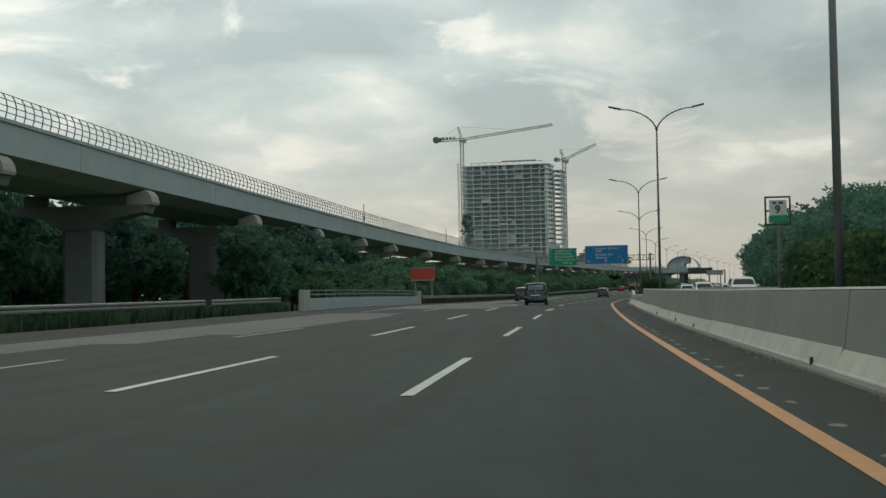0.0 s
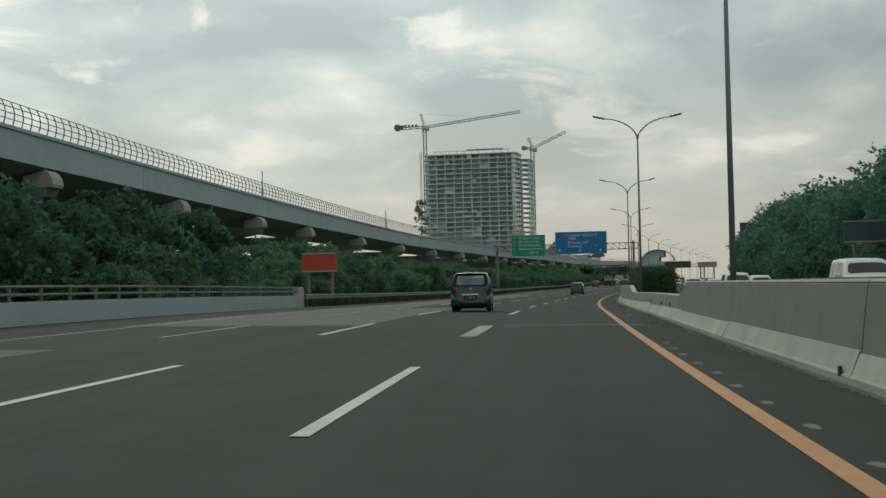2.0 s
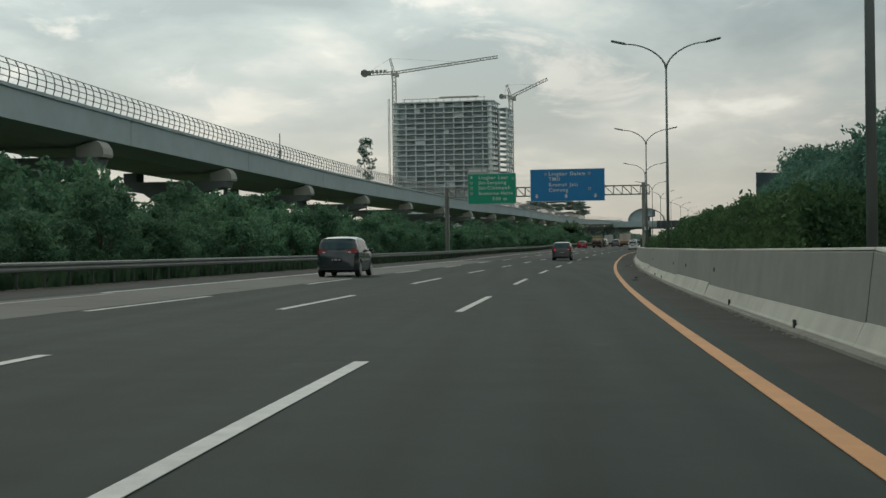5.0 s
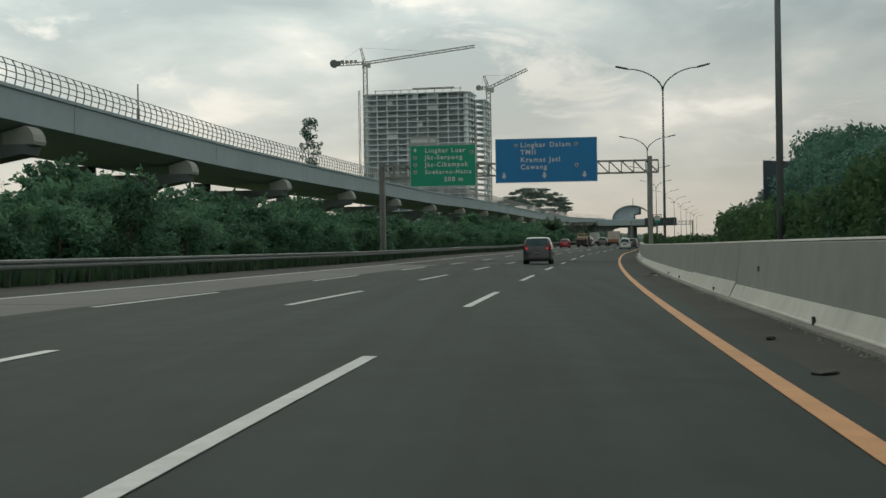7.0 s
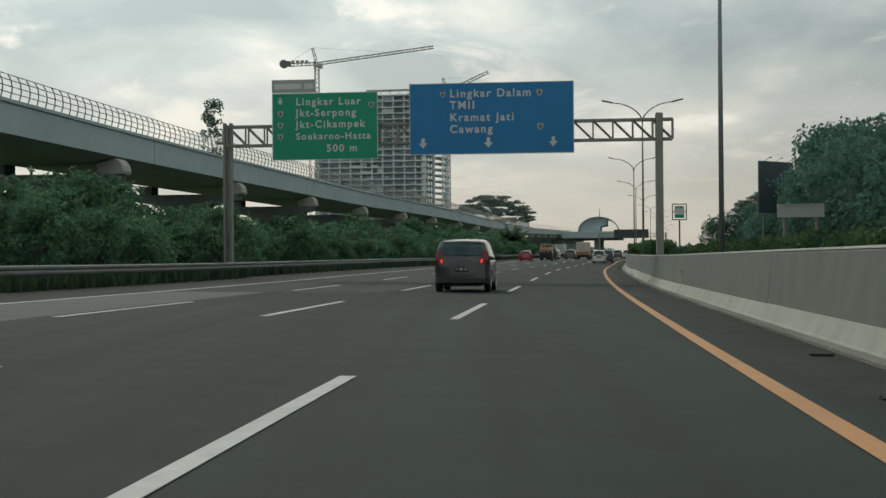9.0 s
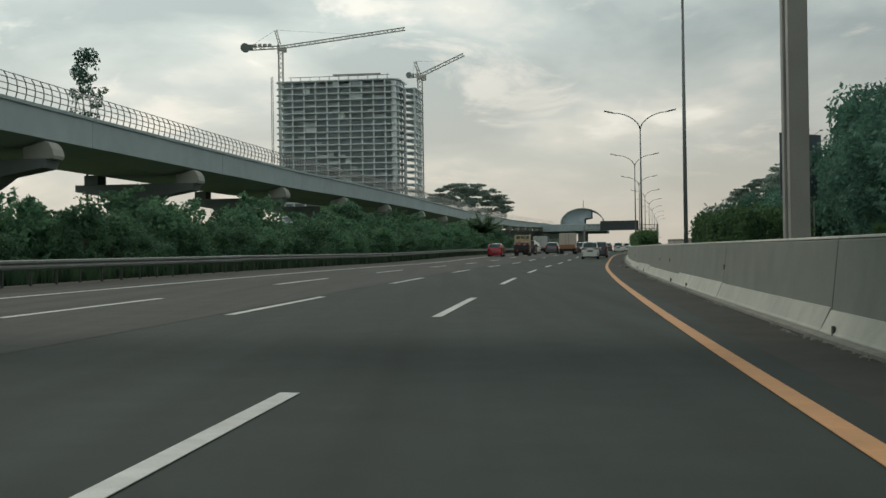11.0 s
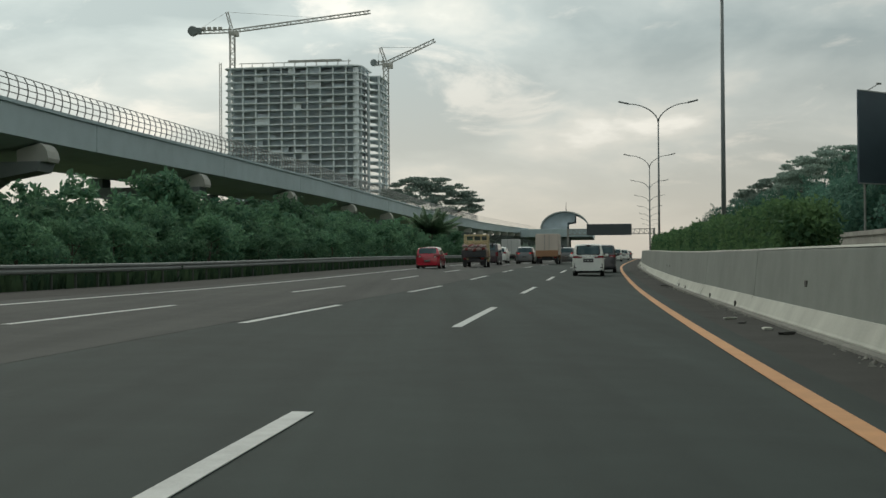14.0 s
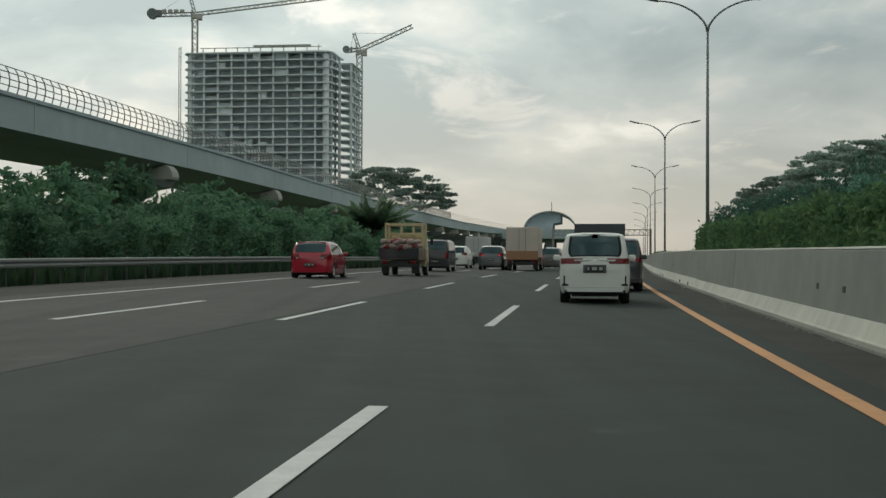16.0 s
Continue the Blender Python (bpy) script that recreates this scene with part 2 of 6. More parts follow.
M_ASPHALT = asphalt("asphalt", (0.030, 0.0425, 0.038))
M_ASPHALT_OLD = asphalt("old_asphalt", (0.054, 0.059, 0.054), 0.5)
M_SHOULDER = material("shoulder_asphalt", (0.05, 0.051, 0.046), 0.95, vary=0.3, scale=1.0, fine=70, bump=0.35, big=0.12, spec=0.2)
M_SLAB = material("road_concrete", (0.115, 0.12, 0.108), 0.9, vary=0.18, scale=0.8, fine=60, bump=0.25, big=0.1, per_object=0.08)
M_WHITE = material("road_paint_white", (0.52, 0.54, 0.52), 0.7, vary=0.22, scale=5, fine=50, bump=0.1)
M_WHITE_OLD = material("road_paint_worn", (0.3, 0.31, 0.29), 0.8, vary=0.4, scale=3, fine=40, bump=0.1)
M_ORANGE = material("road_paint_orange", (0.55, 0.275, 0.11), 0.7, vary=0.16, scale=3, fine=50, bump=0.1)
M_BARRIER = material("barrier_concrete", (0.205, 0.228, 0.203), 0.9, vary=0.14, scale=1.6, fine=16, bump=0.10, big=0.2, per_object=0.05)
M_RUBBLE = material("broken_concrete", (0.20, 0.20, 0.175), 0.95, vary=0.35, scale=6, fine=60, bump=0.3)
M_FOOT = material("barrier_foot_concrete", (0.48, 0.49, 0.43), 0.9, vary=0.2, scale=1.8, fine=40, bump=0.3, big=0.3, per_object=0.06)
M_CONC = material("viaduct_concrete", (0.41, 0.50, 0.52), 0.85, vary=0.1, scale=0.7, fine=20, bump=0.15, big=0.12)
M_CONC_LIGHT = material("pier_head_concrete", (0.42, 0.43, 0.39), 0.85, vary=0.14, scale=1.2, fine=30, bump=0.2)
# Pier grey is lowered for the deep shade under the deck.
M_CONC_DARK = material("pier_concrete_shaded", (0.175, 0.205, 0.205), 0.9, vary=0.16, scale=0.9, fine=30, bump=0.2)
# Tower greys are paled for haze; the inner one is darkened for interior shade.
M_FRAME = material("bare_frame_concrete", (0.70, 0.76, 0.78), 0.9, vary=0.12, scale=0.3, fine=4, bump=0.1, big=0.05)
M_FRAME_IN = material("frame_inner_shaded", (0.45, 0.52, 0.56), 0.9, vary=0.2, scale=0.3, fine=3, bump=0.1)
M_STEEL = material("galvanised_steel", (0.20, 0.215, 0.205), 0.6, 0.3, vary=0.15, scale=2, fine=40, bump=0.05)
# Post grey is lowered to carry the shade beneath the guardrail.
M_POST = material("shaded_post_steel", (0.075, 0.085, 0.075), 0.8, 0.2, vary=0.3, scale=3, fine=40, bump=0.1)
M_RAIL_STEEL = material("railing_steel", (0.30, 0.30, 0.29), 0.5, 0.4, vary=0.15, scale=2, fine=40, bump=0.05)
M_POLE = material("lamp_pole_paint", (0.2, 0.225, 0.225), 0.5, 0.3, vary=0.15, scale=1, fine=30, bump=0.05)
M_GANTRY = material("gantry_steel", (0.30, 0.30, 0.275), 0.55, 0.3, vary=0.18, scale=1, fine=30, bump=0.05)
M_BLUE = material("sign_blue", (0.010, 0.215, 0.50), 0.45, vary=0.06, scale=0.6, fine=30, bump=0.0)
M_GREEN = material("sign_green", (0.004, 0.34, 0.20), 0.45, vary=0.06, scale=0.6, fine=30, bump=0.0)
M_SIGNWHITE = material("sign_white", (0.68, 0.71, 0.70), 0.5, vary=0.05, scale=2, fine=30, bump=0.0)
M_SIGNGREY = material("sign_grey", (0.42, 0.44, 0.42), 0.5, vary=0.08, scale=2, fine=30, bump=0.0)
M_SIGNDARK = material("sign_dark", (0.05, 0.065, 0.07), 0.5, vary=0.1, scale=2, fine=30, bump=0.0)
M_BOARD = material("billboard_dark_blue", (0.075, 0.105, 0.13), 0.6, vary=0.12, scale=0.6, fine=10, bump=0.0)
M_OLDWALL = material("stained_wall", (0.27, 0.255, 0.215), 0.95, vary=0.4, scale=0.9, fine=14, bump=0.3, big=0.25, tint=(0.34, 0.335, 0.30))
M_RED = material("banner_red", (0.60, 0.085, 0.05), 0.6, vary=0.1, scale=1, fine=20, bump=0.05)
M_GROUND = material("grass_ground", (0.07, 0.092, 0.05), 1.0, spec=0.0, vary=0.4, scale=0.5, fine=8, bump=0.5, big=0.04, tint=(0.085, 0.10, 0.045))
M_SOIL = material("planting_soil", (0.09, 0.085, 0.06), 0.95, vary=0.3, scale=1, fine=12, bump=0.5)
M_BARK = material("bark", (0.11, 0.095, 0.075), 0.9, vary=0.3, scale=3, fine=25, bump=0.4)
M_CRANE = material("crane_paint", (0.40, 0.40, 0.37), 0.5, 0.2, vary=0.15, scale=0.3, fine=4, bump=0.0)
M_LEAF = leaf_material("leaves_shrub", (0.06, 0.145, 0.098), (0.18, 0.325, 0.18))
M_LEAF_DARK = leaf_material("leaves_tree", (0.06, 0.148, 0.118), (0.142, 0.272, 0.195))
M_LEAF_HEDGE = leaf_material("leaves_hedge", (0.036, 0.09, 0.05), (0.125, 0.215, 0.09))
# Shade around the guardrail is put into these darkened blade greens.
M_LEAF_GRASS = leaf_material("verge_blades_shaded", (0.03, 0.065, 0.04), (0.07, 0.115, 0.06))
# Distance haze is mixed into this green to pale the far crowns.
M_LEAF_HAZED = leaf_material("leaves_far_hazed", (0.18, 0.25, 0.22), (0.29, 0.37, 0.31))
M_LEAF_PALM = leaf_material("leaves_palm", (0.11, 0.20, 0.12), (0.24, 0.36, 0.21))
M_BLACKRUB = material("black_rubber", (0.02, 0.02, 0.02), 0.9, vary=0.2, scale=8, fine=60, bump=0.1)


# ---- mesh helpers ----
def part(name, bm, mat, parent=None, label="", smooth=False):
    me = bpy.data.meshes.new(name)
    bm.normal_update()
    bm.to_mesh(me)
    bm.free()
    if smooth:
        me.polygons.foreach_set("use_smooth", [True] * len(me.polygons))
    me.materials.append(mat)
    ob = new(name, me)
    ob.parent = parent
    if label:
        tagged(ob, label)
    return ob


def raw(name, verts, faces, mat, parent=None, label="", smooth=False):
    me = bpy.data.meshes.new(name)
    me.from_pydata([tuple(v) for v in verts], [], [tuple(f) for f in faces])
    if smooth:
        me.polygons.foreach_set("use_smooth", [True] * len(me.polygons))
    me.materials.append(mat)
    ob = new(name, me)
    ob.parent = parent
    if label:
        tagged(ob, label)
    return ob


def thing(name, m, label, category, group="", kind=""):
    ob = new(name)
    ob.matrix_basis = m
    return tagged(ob, label, category, group, kind)


def box(bm, lo, hi, bevel=0.0, m=None):
    c = [(a + b) / 2 for a, b in zip(lo, hi)]
    d = [abs(b - a) for a, b in zip(lo, hi)]
    mm = Matrix.LocRotScale(c, None, d)
    r = bmesh.ops.create_cube(bm, size=1.0, matrix=(m @ mm) if m else mm)
    if bevel:
        es = list({e for v in r["verts"] for e in v.link_edges})
        bmesh.ops.bevel(bm, geom=es, offset=bevel, segments=1, affect="EDGES")
    return r


def rod(bm, a, b, r1, r2=None, seg=8, caps=True):
    a, b = Vector(a), Vector(b)
    r2 = r1 if r2 is None else r2
    q = (b - a).to_track_quat("Z", "Y").to_matrix()
    ring = []
    for p, r in ((a, r1), (b, r2)):
        ring.append([bm.verts.new(p + q @ Vector((r * math.cos(2 * math.pi * i / seg), r * math.sin(2 * math.pi * i / seg), 0))) for i in range(seg)])
    for i in range(seg):
        bm.faces.new((ring[0][i], ring[0][(i + 1) % seg], ring[1][(i + 1) % seg], ring[1][i]))
    if caps:
        bm.faces.new(ring[0][::-1]); bm.faces.new(ring[1])


def tube(bm, pts, radii, seg=8):
    """A tapered tube along points."""
    rings = []
    for i, p in enumerate(pts):
        t = (Vector(pts[min(i + 1, len(pts) - 1)]) - Vector(pts[max(i - 1, 0)])).normalized()
        q = t.to_track_quat("Z", "Y").to_matrix()
        rings.append([bm.verts.new(Vector(p) + q @ Vector((radii[i] * math.cos(2 * math.pi * k / seg), radii[i] * math.sin(2 * math.pi * k / seg), 0))) for k in range(seg)])
    for a, b in zip(rings, rings[1:]):
        for k in range(seg):
            bm.faces.new((a[k], a[(k + 1) % seg], b[(k + 1) % seg], b[k]))
    bm.faces.new(rings[0][::-1]); bm.faces.new(rings[-1])


def sweep(name, section, s0, s1, step, mat, parent=None, label="", closed=True, ground=True):
    """Sweep a section of (d, z) along the road; z is above the road's surface at d = 0 where ground, else absolute."""
    n = max(1, int(round((s1 - s0) / step)))
    ss = [s0 + (s1 - s0) * i / n for i in range(n + 1)]
    vs, fs = [], []
    k = len(section)
    for s in ss:
        for d, z in section:
            p = at(s, d, z)
            if not ground:
                p = rail_at(s, d, z + vz(s))
            vs.append(p)
    for i in range(n):
        for j in range(k if closed else k - 1):
            a, b = i * k + j, i * k + (j + 1) % k
            fs.append((a, b, b + k, a + k))
    if closed:
        fs.append(tuple(range(k))[::-1])
        fs.append(tuple(n * k + j for j in range(k)))
    me_ob = raw(name, vs, fs, mat, parent, label)
    return me_ob


# ---- ground and road ----
def build_ground():
    n = 60
    xs = [math.copysign(abs(u) ** 2.2 * 4200, u) for u in np.linspace(-1, 1, n)]
    ys = [math.copysign(abs(u) ** 2.2 * 4200, u) + 250 for u in np.linspace(-1, 1, n)]
    vs = [(x, y, -0.75 + 0.2 * noise.noise(Vector((x * 0.01, y * 0.01, 0)))) for y in ys for x in xs]
    fs = [(j * n + i, j * n + i + 1, (j + 1) * n + i + 1, (j + 1) * n + i) for j in range(n - 1) for i in range(n - 1)]
    tagged(raw("ground", vs, fs, M_GROUND, smooth=True), "flat green grassy land beside the toll road", "ground", kind="structure")


def ribbon(name, d0, d1, s0, s1, z, mat, step=4.0, cols=1, thick=0.3):
    sec = [(d0 + (d1 - d0) * i / cols, z) for i in range(cols + 1)] + [(d1, z - thick), (d0, z - thick)]
    return sweep(name, sec, s0, s1, step, mat)


build_ground()
tagged(ribbon("road", -13.6, 2.15, -50, 900, 0.0, M_ASPHALT, cols=4), "dark grey asphalt toll road carriageway with worn surface", "road", kind="structure")
tagged(ribbon("road_shoulder_median", 2.15, 3.45, -50, 900, -0.004, M_SHOULDER), "dusty asphalt strip between orange line and barrier", "shoulder", kind="structure")
tagged(ribbon("road_shoulder_verge", -16.6, -13.6, -50, 900, -0.004, M_SHOULDER), "dusty paved hard shoulder beside the guardrail", "shoulder", kind="structure")
tagged(ribbon("road_old_lanes", -13.58, -5.72, 237, 900, 0.004, M_ASPHALT_OLD, cols=2, thick=0.05), "paler older asphalt lanes beside the resurfaced ones", "road", kind="structure")
tagged(ribbon("opposite_road", 8.4, 24.0, -50, 900, 0.25, M_ASPHALT, cols=2, thick=1.0), "asphalt carriageway of the opposite direction", "road", kind="structure")
tagged(ribbon("median_soil", 3.5, 8.4, -50, 900, 0.45, M_SOIL, thick=1.2), "bare soil of the planted median strip", "median", kind="structure")


# ---- road markings ----
def strip(name, d0, d1, s0, s1, mat, z=0.010, step=4.0, parent=None):
    n = max(1, int(round((s1 - s0) / step)))
    vs, fs = [], []
    for i in range(n + 1):
        s = s0 + (s1 - s0) * i / n
        vs += [at(s, d0, z), at(s, d1, z), at(s, d0, z - 0.005), at(s, d1, z - 0.005)]
    for i in range(n):
        a = 4 * i
        fs += [(a, a + 1, a + 5, a + 4), (a + 2, a, a + 4, a + 6), (a + 1, a + 3, a + 7, a + 5)]
    return raw(name, vs, fs, mat, parent)


DASH, PERIOD, FAR_END = 8.5, 20.0, 28.5
for line, (d, w, shift) in enumerate(((-1.985, 0.15, 0.0), (-5.46, 0.15, 0.5), (-8.85, 0.14, -0.7))):
    for k in range(-3, 28):
        if line == 2 and k < 6:
            mat = M_WHITE_OLD
        else:
            mat = M_WHITE
        f = FAR_END + PERIOD * k + shift
        if f - DASH < -48:
            continue
        if line == 0 and k == 3:
            tagged(strip("lane_dash", d - 0.2, d + 0.17, f - DASH - 1.0, f - 2.0, M_WHITE_OLD, step=1.2), "wide dirty repainted lane dash before the bridge joint", "lane marking", "lane dashes", "structure")
            continue
        tagged(strip("lane_dash", d - w / 2, d + w / 2, f - DASH, f, mat, step=2.2), "white painted lane dash, slightly worn, on the asphalt", "lane marking", "lane dashes", "structure")
tagged(strip("edge_line_orange", 1.59, 1.77, -50, 700, M_ORANGE, step=3), "solid orange painted edge line on the asphalt", "lane marking", kind="structure")
tagged(strip("edge_line_white", -12.0, -11.87, 77, 149.5, M_WHITE_OLD, step=3), "solid white edge line, worn thin, across the small bridge", "lane marking", kind="structure")
tagged(strip("edge_line_white", -12.47, -12.32, 150, 700, M_WHITE, step=3), "solid white edge line, worn, beside the hard shoulder", "lane marking", kind="structure")

# older concrete lanes beside the asphalt, laid as slabs
SLAB_LEN = 6.5
for s0, s1, lanes in ((22, 74, ((-12.95, -9.12),)), (87.6, 122, ((-12.5, -9.08), (-9.0, -5.5))), (122, 237, ((-12.5, -9.15),))):
    a = float(s0)
    while a < s1 - 1:
        b = min(a + SLAB_LEN, s1)
        for l, r in lanes:
            w = min(1.0, (a - 14) / 28.0)
            tagged(ribbon("road_slab", l, l + (r - l) * w, a, b - 0.05, 0.003, M_SLAB, step=7, thick=0.1), "pale grey worn concrete road slab", "road slab", "road slabs", "structure")
        a = b
# expansion joints of the small bridge under the road
for s, dl, dr in ((86.85, -1.55, 1.58), (86.95, 1.78, 2.25), (115.1, -0.8, -0.05)):
    tagged(strip("expansion_joint", dl, dr, s, s + 0.22, M_WHITE_OLD, z=0.007, step=0.3), "pale concrete expansion joint across the road", "joint", "bridge joints", "structure")


# pale chips of old markers beside the orange line
rng = random.Random(17)
chip_mesh = None
for k in range(34):
    s = 4.0 + 2.18 * k + rng.uniform(-0.15, 0.15)
    if chip_mesh is None:
        bm = bmesh.new()
        for j in range(7):
            a = j * 2 * math.pi / 7
            bm.verts.new((0.085 * math.cos(a) * (0.8 + 0.35 * math.sin(3 * j)), 0.2 * math.sin(a) * (0.85 + 0.25 * math.cos(2 * j)), 0.0))
        rim = list(bm.verts)
        top = [bm.verts.new((v.co.x * 0.7, v.co.y * 0.75, 0.012)) for v in rim]
        for j in range(7):
            bm.faces.new((rim[j], rim[(j + 1) % 7], top[(j + 1) % 7], top[j]))
        bm.faces.new(top)
        ob = part("marker_chip", bm, M_RUBBLE)
        chip_mesh = ob.data
    else:
        ob = new("marker_chip", chip_mesh)
    tagged(ob, "flat pale remnant of a road marker beside the orange line", "road marker", "worn road markers")
    ob.matrix_basis = set_at(s, 1.96 + rng.uniform(-0.05, 0.05), 0.0, rng.uniform(-12, 12)) @ Matrix.Diagonal((rng.uniform(0.7, 1.2), rng.uniform(0.6, 1.3), 1, 1))


# ---- median barrier ----
def barrier_section(h):
    return [(3.35, 0.33), (3.445, h - 0.06), (3.475, h - 0.035), (3.50, h - 0.03), (3.68, h - 0.03), (3.72, h - 0.07), (3.80, -0.05), (3.40, -0.05)]


def barrier(s0, s1, h0, h1=None):
    h1 = h0 if h1 is None else h1
    n = max(2, int((s1 - s0) / 2.5))
    vs, fs = [], []
    for i in range(n + 1):
        u = i / n
        h = h0 + (h1 - h0) * (3 * u * u - 2 * u ** 3)
        sec = barrier_section(h)
        k = len(sec)
        vs += [at(s0 + (s1 - s0) * u, d, z) for d, z in sec]
    for i in range(n):
        for j in range(k - 1):
            a = i * k + j
            fs.append((a, a + k, a + k + 1, a + 1))
        fs.append((i * k + k - 1, (i + 1) * k + k - 1, (i + 1) * k, i * k))
    fs += [tuple(range(k)), tuple(n * k + j for j in range(k))[::-1]]
    lab = "tall dusty grey concrete median barrier with pale sloped foot" if h0 > 0.9 and h1 > 0.9 else "low grey concrete median barrier with pale sloped foot"
    ob = thing("concrete_barrier", Matrix.Identity(4), lab, "barrier", "median barrier blocks")
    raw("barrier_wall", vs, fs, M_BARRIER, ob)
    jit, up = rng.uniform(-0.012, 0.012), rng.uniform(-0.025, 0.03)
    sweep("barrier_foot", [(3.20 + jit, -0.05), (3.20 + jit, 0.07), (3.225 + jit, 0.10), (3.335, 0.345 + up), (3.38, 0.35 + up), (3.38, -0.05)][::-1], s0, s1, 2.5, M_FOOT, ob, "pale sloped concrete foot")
    # pale lip along the top; skylight on the edge is put into its colour
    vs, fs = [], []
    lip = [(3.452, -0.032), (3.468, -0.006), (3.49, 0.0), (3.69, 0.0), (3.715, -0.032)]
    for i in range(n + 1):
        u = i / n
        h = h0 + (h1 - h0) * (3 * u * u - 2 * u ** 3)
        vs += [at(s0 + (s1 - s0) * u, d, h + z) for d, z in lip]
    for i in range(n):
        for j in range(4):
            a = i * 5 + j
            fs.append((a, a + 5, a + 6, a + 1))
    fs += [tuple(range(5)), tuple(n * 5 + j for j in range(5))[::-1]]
    raw("barrier_lip", vs, fs, M_FOOT, ob, "pale top edge, skylight put into its colour")
    return ob


def tall(s):
    return float(np.interp(s, [140, 165, 212, 284, 330, 360], [1.17, 1.22, 1.25, 1.24, 1.29, 1.36]))


s = -48.0
rng = random.Random(4)
while s < 640:
    ln = rng.choice((11.9, 11.9, 17.9, 23.9)) if s > 0 else 23.9
    if s < 88 < s + ln + 4:
        barrier(s, 87.95, 1.17)
        barrier(88, 90.5, 1.14, 0.77)
        s = 90.5
        continue
    if 88 <= s < 124:
        ln = 6.1 if s + 9 < 124.3 else 124.3 - s
        barrier(s, s + ln - 0.04, 0.77)
        s += ln
        if s > 124:
            barrier(124.4, 130.4, 0.8, 1.17)
            s = 130.45
        continue
    barrier(s, s + ln - 0.05, tall(s), tall(s + ln))
    s += ln
tagged(sweep("kerb", [(3.06, -0.05), (3.07, 0.035), (3.10, 0.05), (3.24, 0.055), (3.24, -0.05)][::-1], -48, 640, 2.0, M_RUBBLE), "low dirty concrete gutter edge along the median barrier", "kerb", kind="structure")
# small bolt boxes, drain holes and dark scars on the barrier face
M_SCAR = material("dark_scar", (0.05, 0.05, 0.045), 0.9, vary=0.3, scale=8, fine=60, bump=0.3)
rng = random.Random(9)
for s in np.arange(0, 420, 6.5):
    s = float(s) + rng.uniform(-2.5, 2.5)
    if rng.random() < 0.35:
        continue
    low = 89 < s < 127
    bm = bmesh.new()
    if rng.random() < 0.32:
        box(bm, (-0.03, -0.1, -0.05), (0.0, 0.1, 0.05), 0.008)
        tagged(part("lifting_recess", bm, M_SCAR), "small dark lifting pocket cast into the barrier", "recess", "barrier pockets").matrix_basis = set_at(s, 3.375 if low else 3.405, 0.46 if low else 0.7)
    else:
        box(bm, (-0.02, -0.05, -0.07), (0.02, 0.05, 0.07), 0.01)
        tagged(part("drain_slot", bm, M_SCAR), "dark drain slot at the barrier foot", "drain", "barrier drains").matrix_basis = set_at(s, 3.21, 0.1)


# broken bits of concrete along the barrier's foot, and single pieces of litter
rs = np.random.RandomState(21)
vs, fs = [], []
for i in range(2600):
    s = rs.uniform(0, 440)
    patch = noise.noise(Vector((s * 0.12, 3.0, 0.0)))
    if patch < -0.05:
        continue
    d = 3.05 - abs(rs.normal()) * (0.05 + 0.16 * patch)
    r = rs.uniform(0.008, 0.03) * (1.0 + 0.8 * max(0.0, patch))
    c = at(float(s), float(d), r * 0.4)
    b = len(vs)
    for k in range(5):
        a = k * 1.2566 + rs.uniform(-0.4, 0.4)
        vs.append(c + Vector((math.cos(a) * r * rs.uniform(0.7, 1.3), math.sin(a) * r * rs.uniform(0.8, 2.2), -r * 0.4)))
    vs.append(c + Vector((rs.uniform(-0.3, 0.3) * r, 0, r * rs.uniform(0.5, 0.9))))
    fs += [(b + k, b + (k + 1) % 5, b + 5) for k in range(5)]
tagged(raw("concrete_rubble", vs, fs, M_RUBBLE), "small broken bits of concrete strewn along the barrier foot", "rubble", kind="stuff")
for i, (s, d) in enumerate(((108.0, 2.6), (171.5, 2.35), (167.0, 2.2), (208.3, 2.75), (207.2, 2.45), (212.0, 2.8), (320.5, 2.75), (319.2, 2.85), (322.6, 2.6), (324.0, 2.55), (350.0, 2.9), (352.0, 2.8), (98.0, 2.3), (88.5, 2.6))):
    bm = bmesh.new()
    L, W, H = rs.uniform(0.05, 0.16), rs.uniform(0.03, 0.06), rs.uniform(0.015, 0.04)
    box(bm, (-L, -W, -0.005), (L, W, H), 0.008)
    for v in bm.verts:
        v.co += Vector((rs.uniform(-1, 1), rs.uniform(-1, 1), 0)) * 0.02
    tagged(part("litter", bm, M_SCAR if i % 3 else M_FOOT), "dark scrap of litter lying on the road edge" if i % 3 else "pale scrap of broken concrete lying on the road edge", "litter", "litter at the barrier").matrix_basis = set_at(s, d, 0.006, float(rs.uniform(0, 90)))


# ---- guardrail on the verge ----
def guardrail(s0, s1, d=-16.9, h=0.78):
    g = thing("guardrail", Matrix.Identity(4), "long galvanised steel guardrail on posts beside the hard shoulder", "guardrail", "verge guardrails")
    sec = [(d, h), (d + 0.05, h - 0.03), (d + 0.06, h - 0.09), (d + 0.01, h - 0.15), (d + 0.06, h - 0.21), (d + 0.05, h - 0.27), (d, h - 0.30), (d - 0.015, h - 0.29), (d - 0.015, h - 0.01)]
    sweep("rail", sec, s0, s1, 4.0, M_STEEL, g)
    post = None
    for s in np.arange(s0 + 0.5, s1, 2.0):
        if post is None:
            bm = bmesh.new()
            box(bm, (-0.06, -0.05, -0.6), (0.0, 0.05, h - 0.02), 0.006)
            post = bm_ob = part("post", bm, M_POST, g)
        else:
            bm_ob = post.copy(); scene.collection.objects.link(bm_ob)
        bm_ob.matrix_basis = set_at(float(s), d - 0.02, 0)


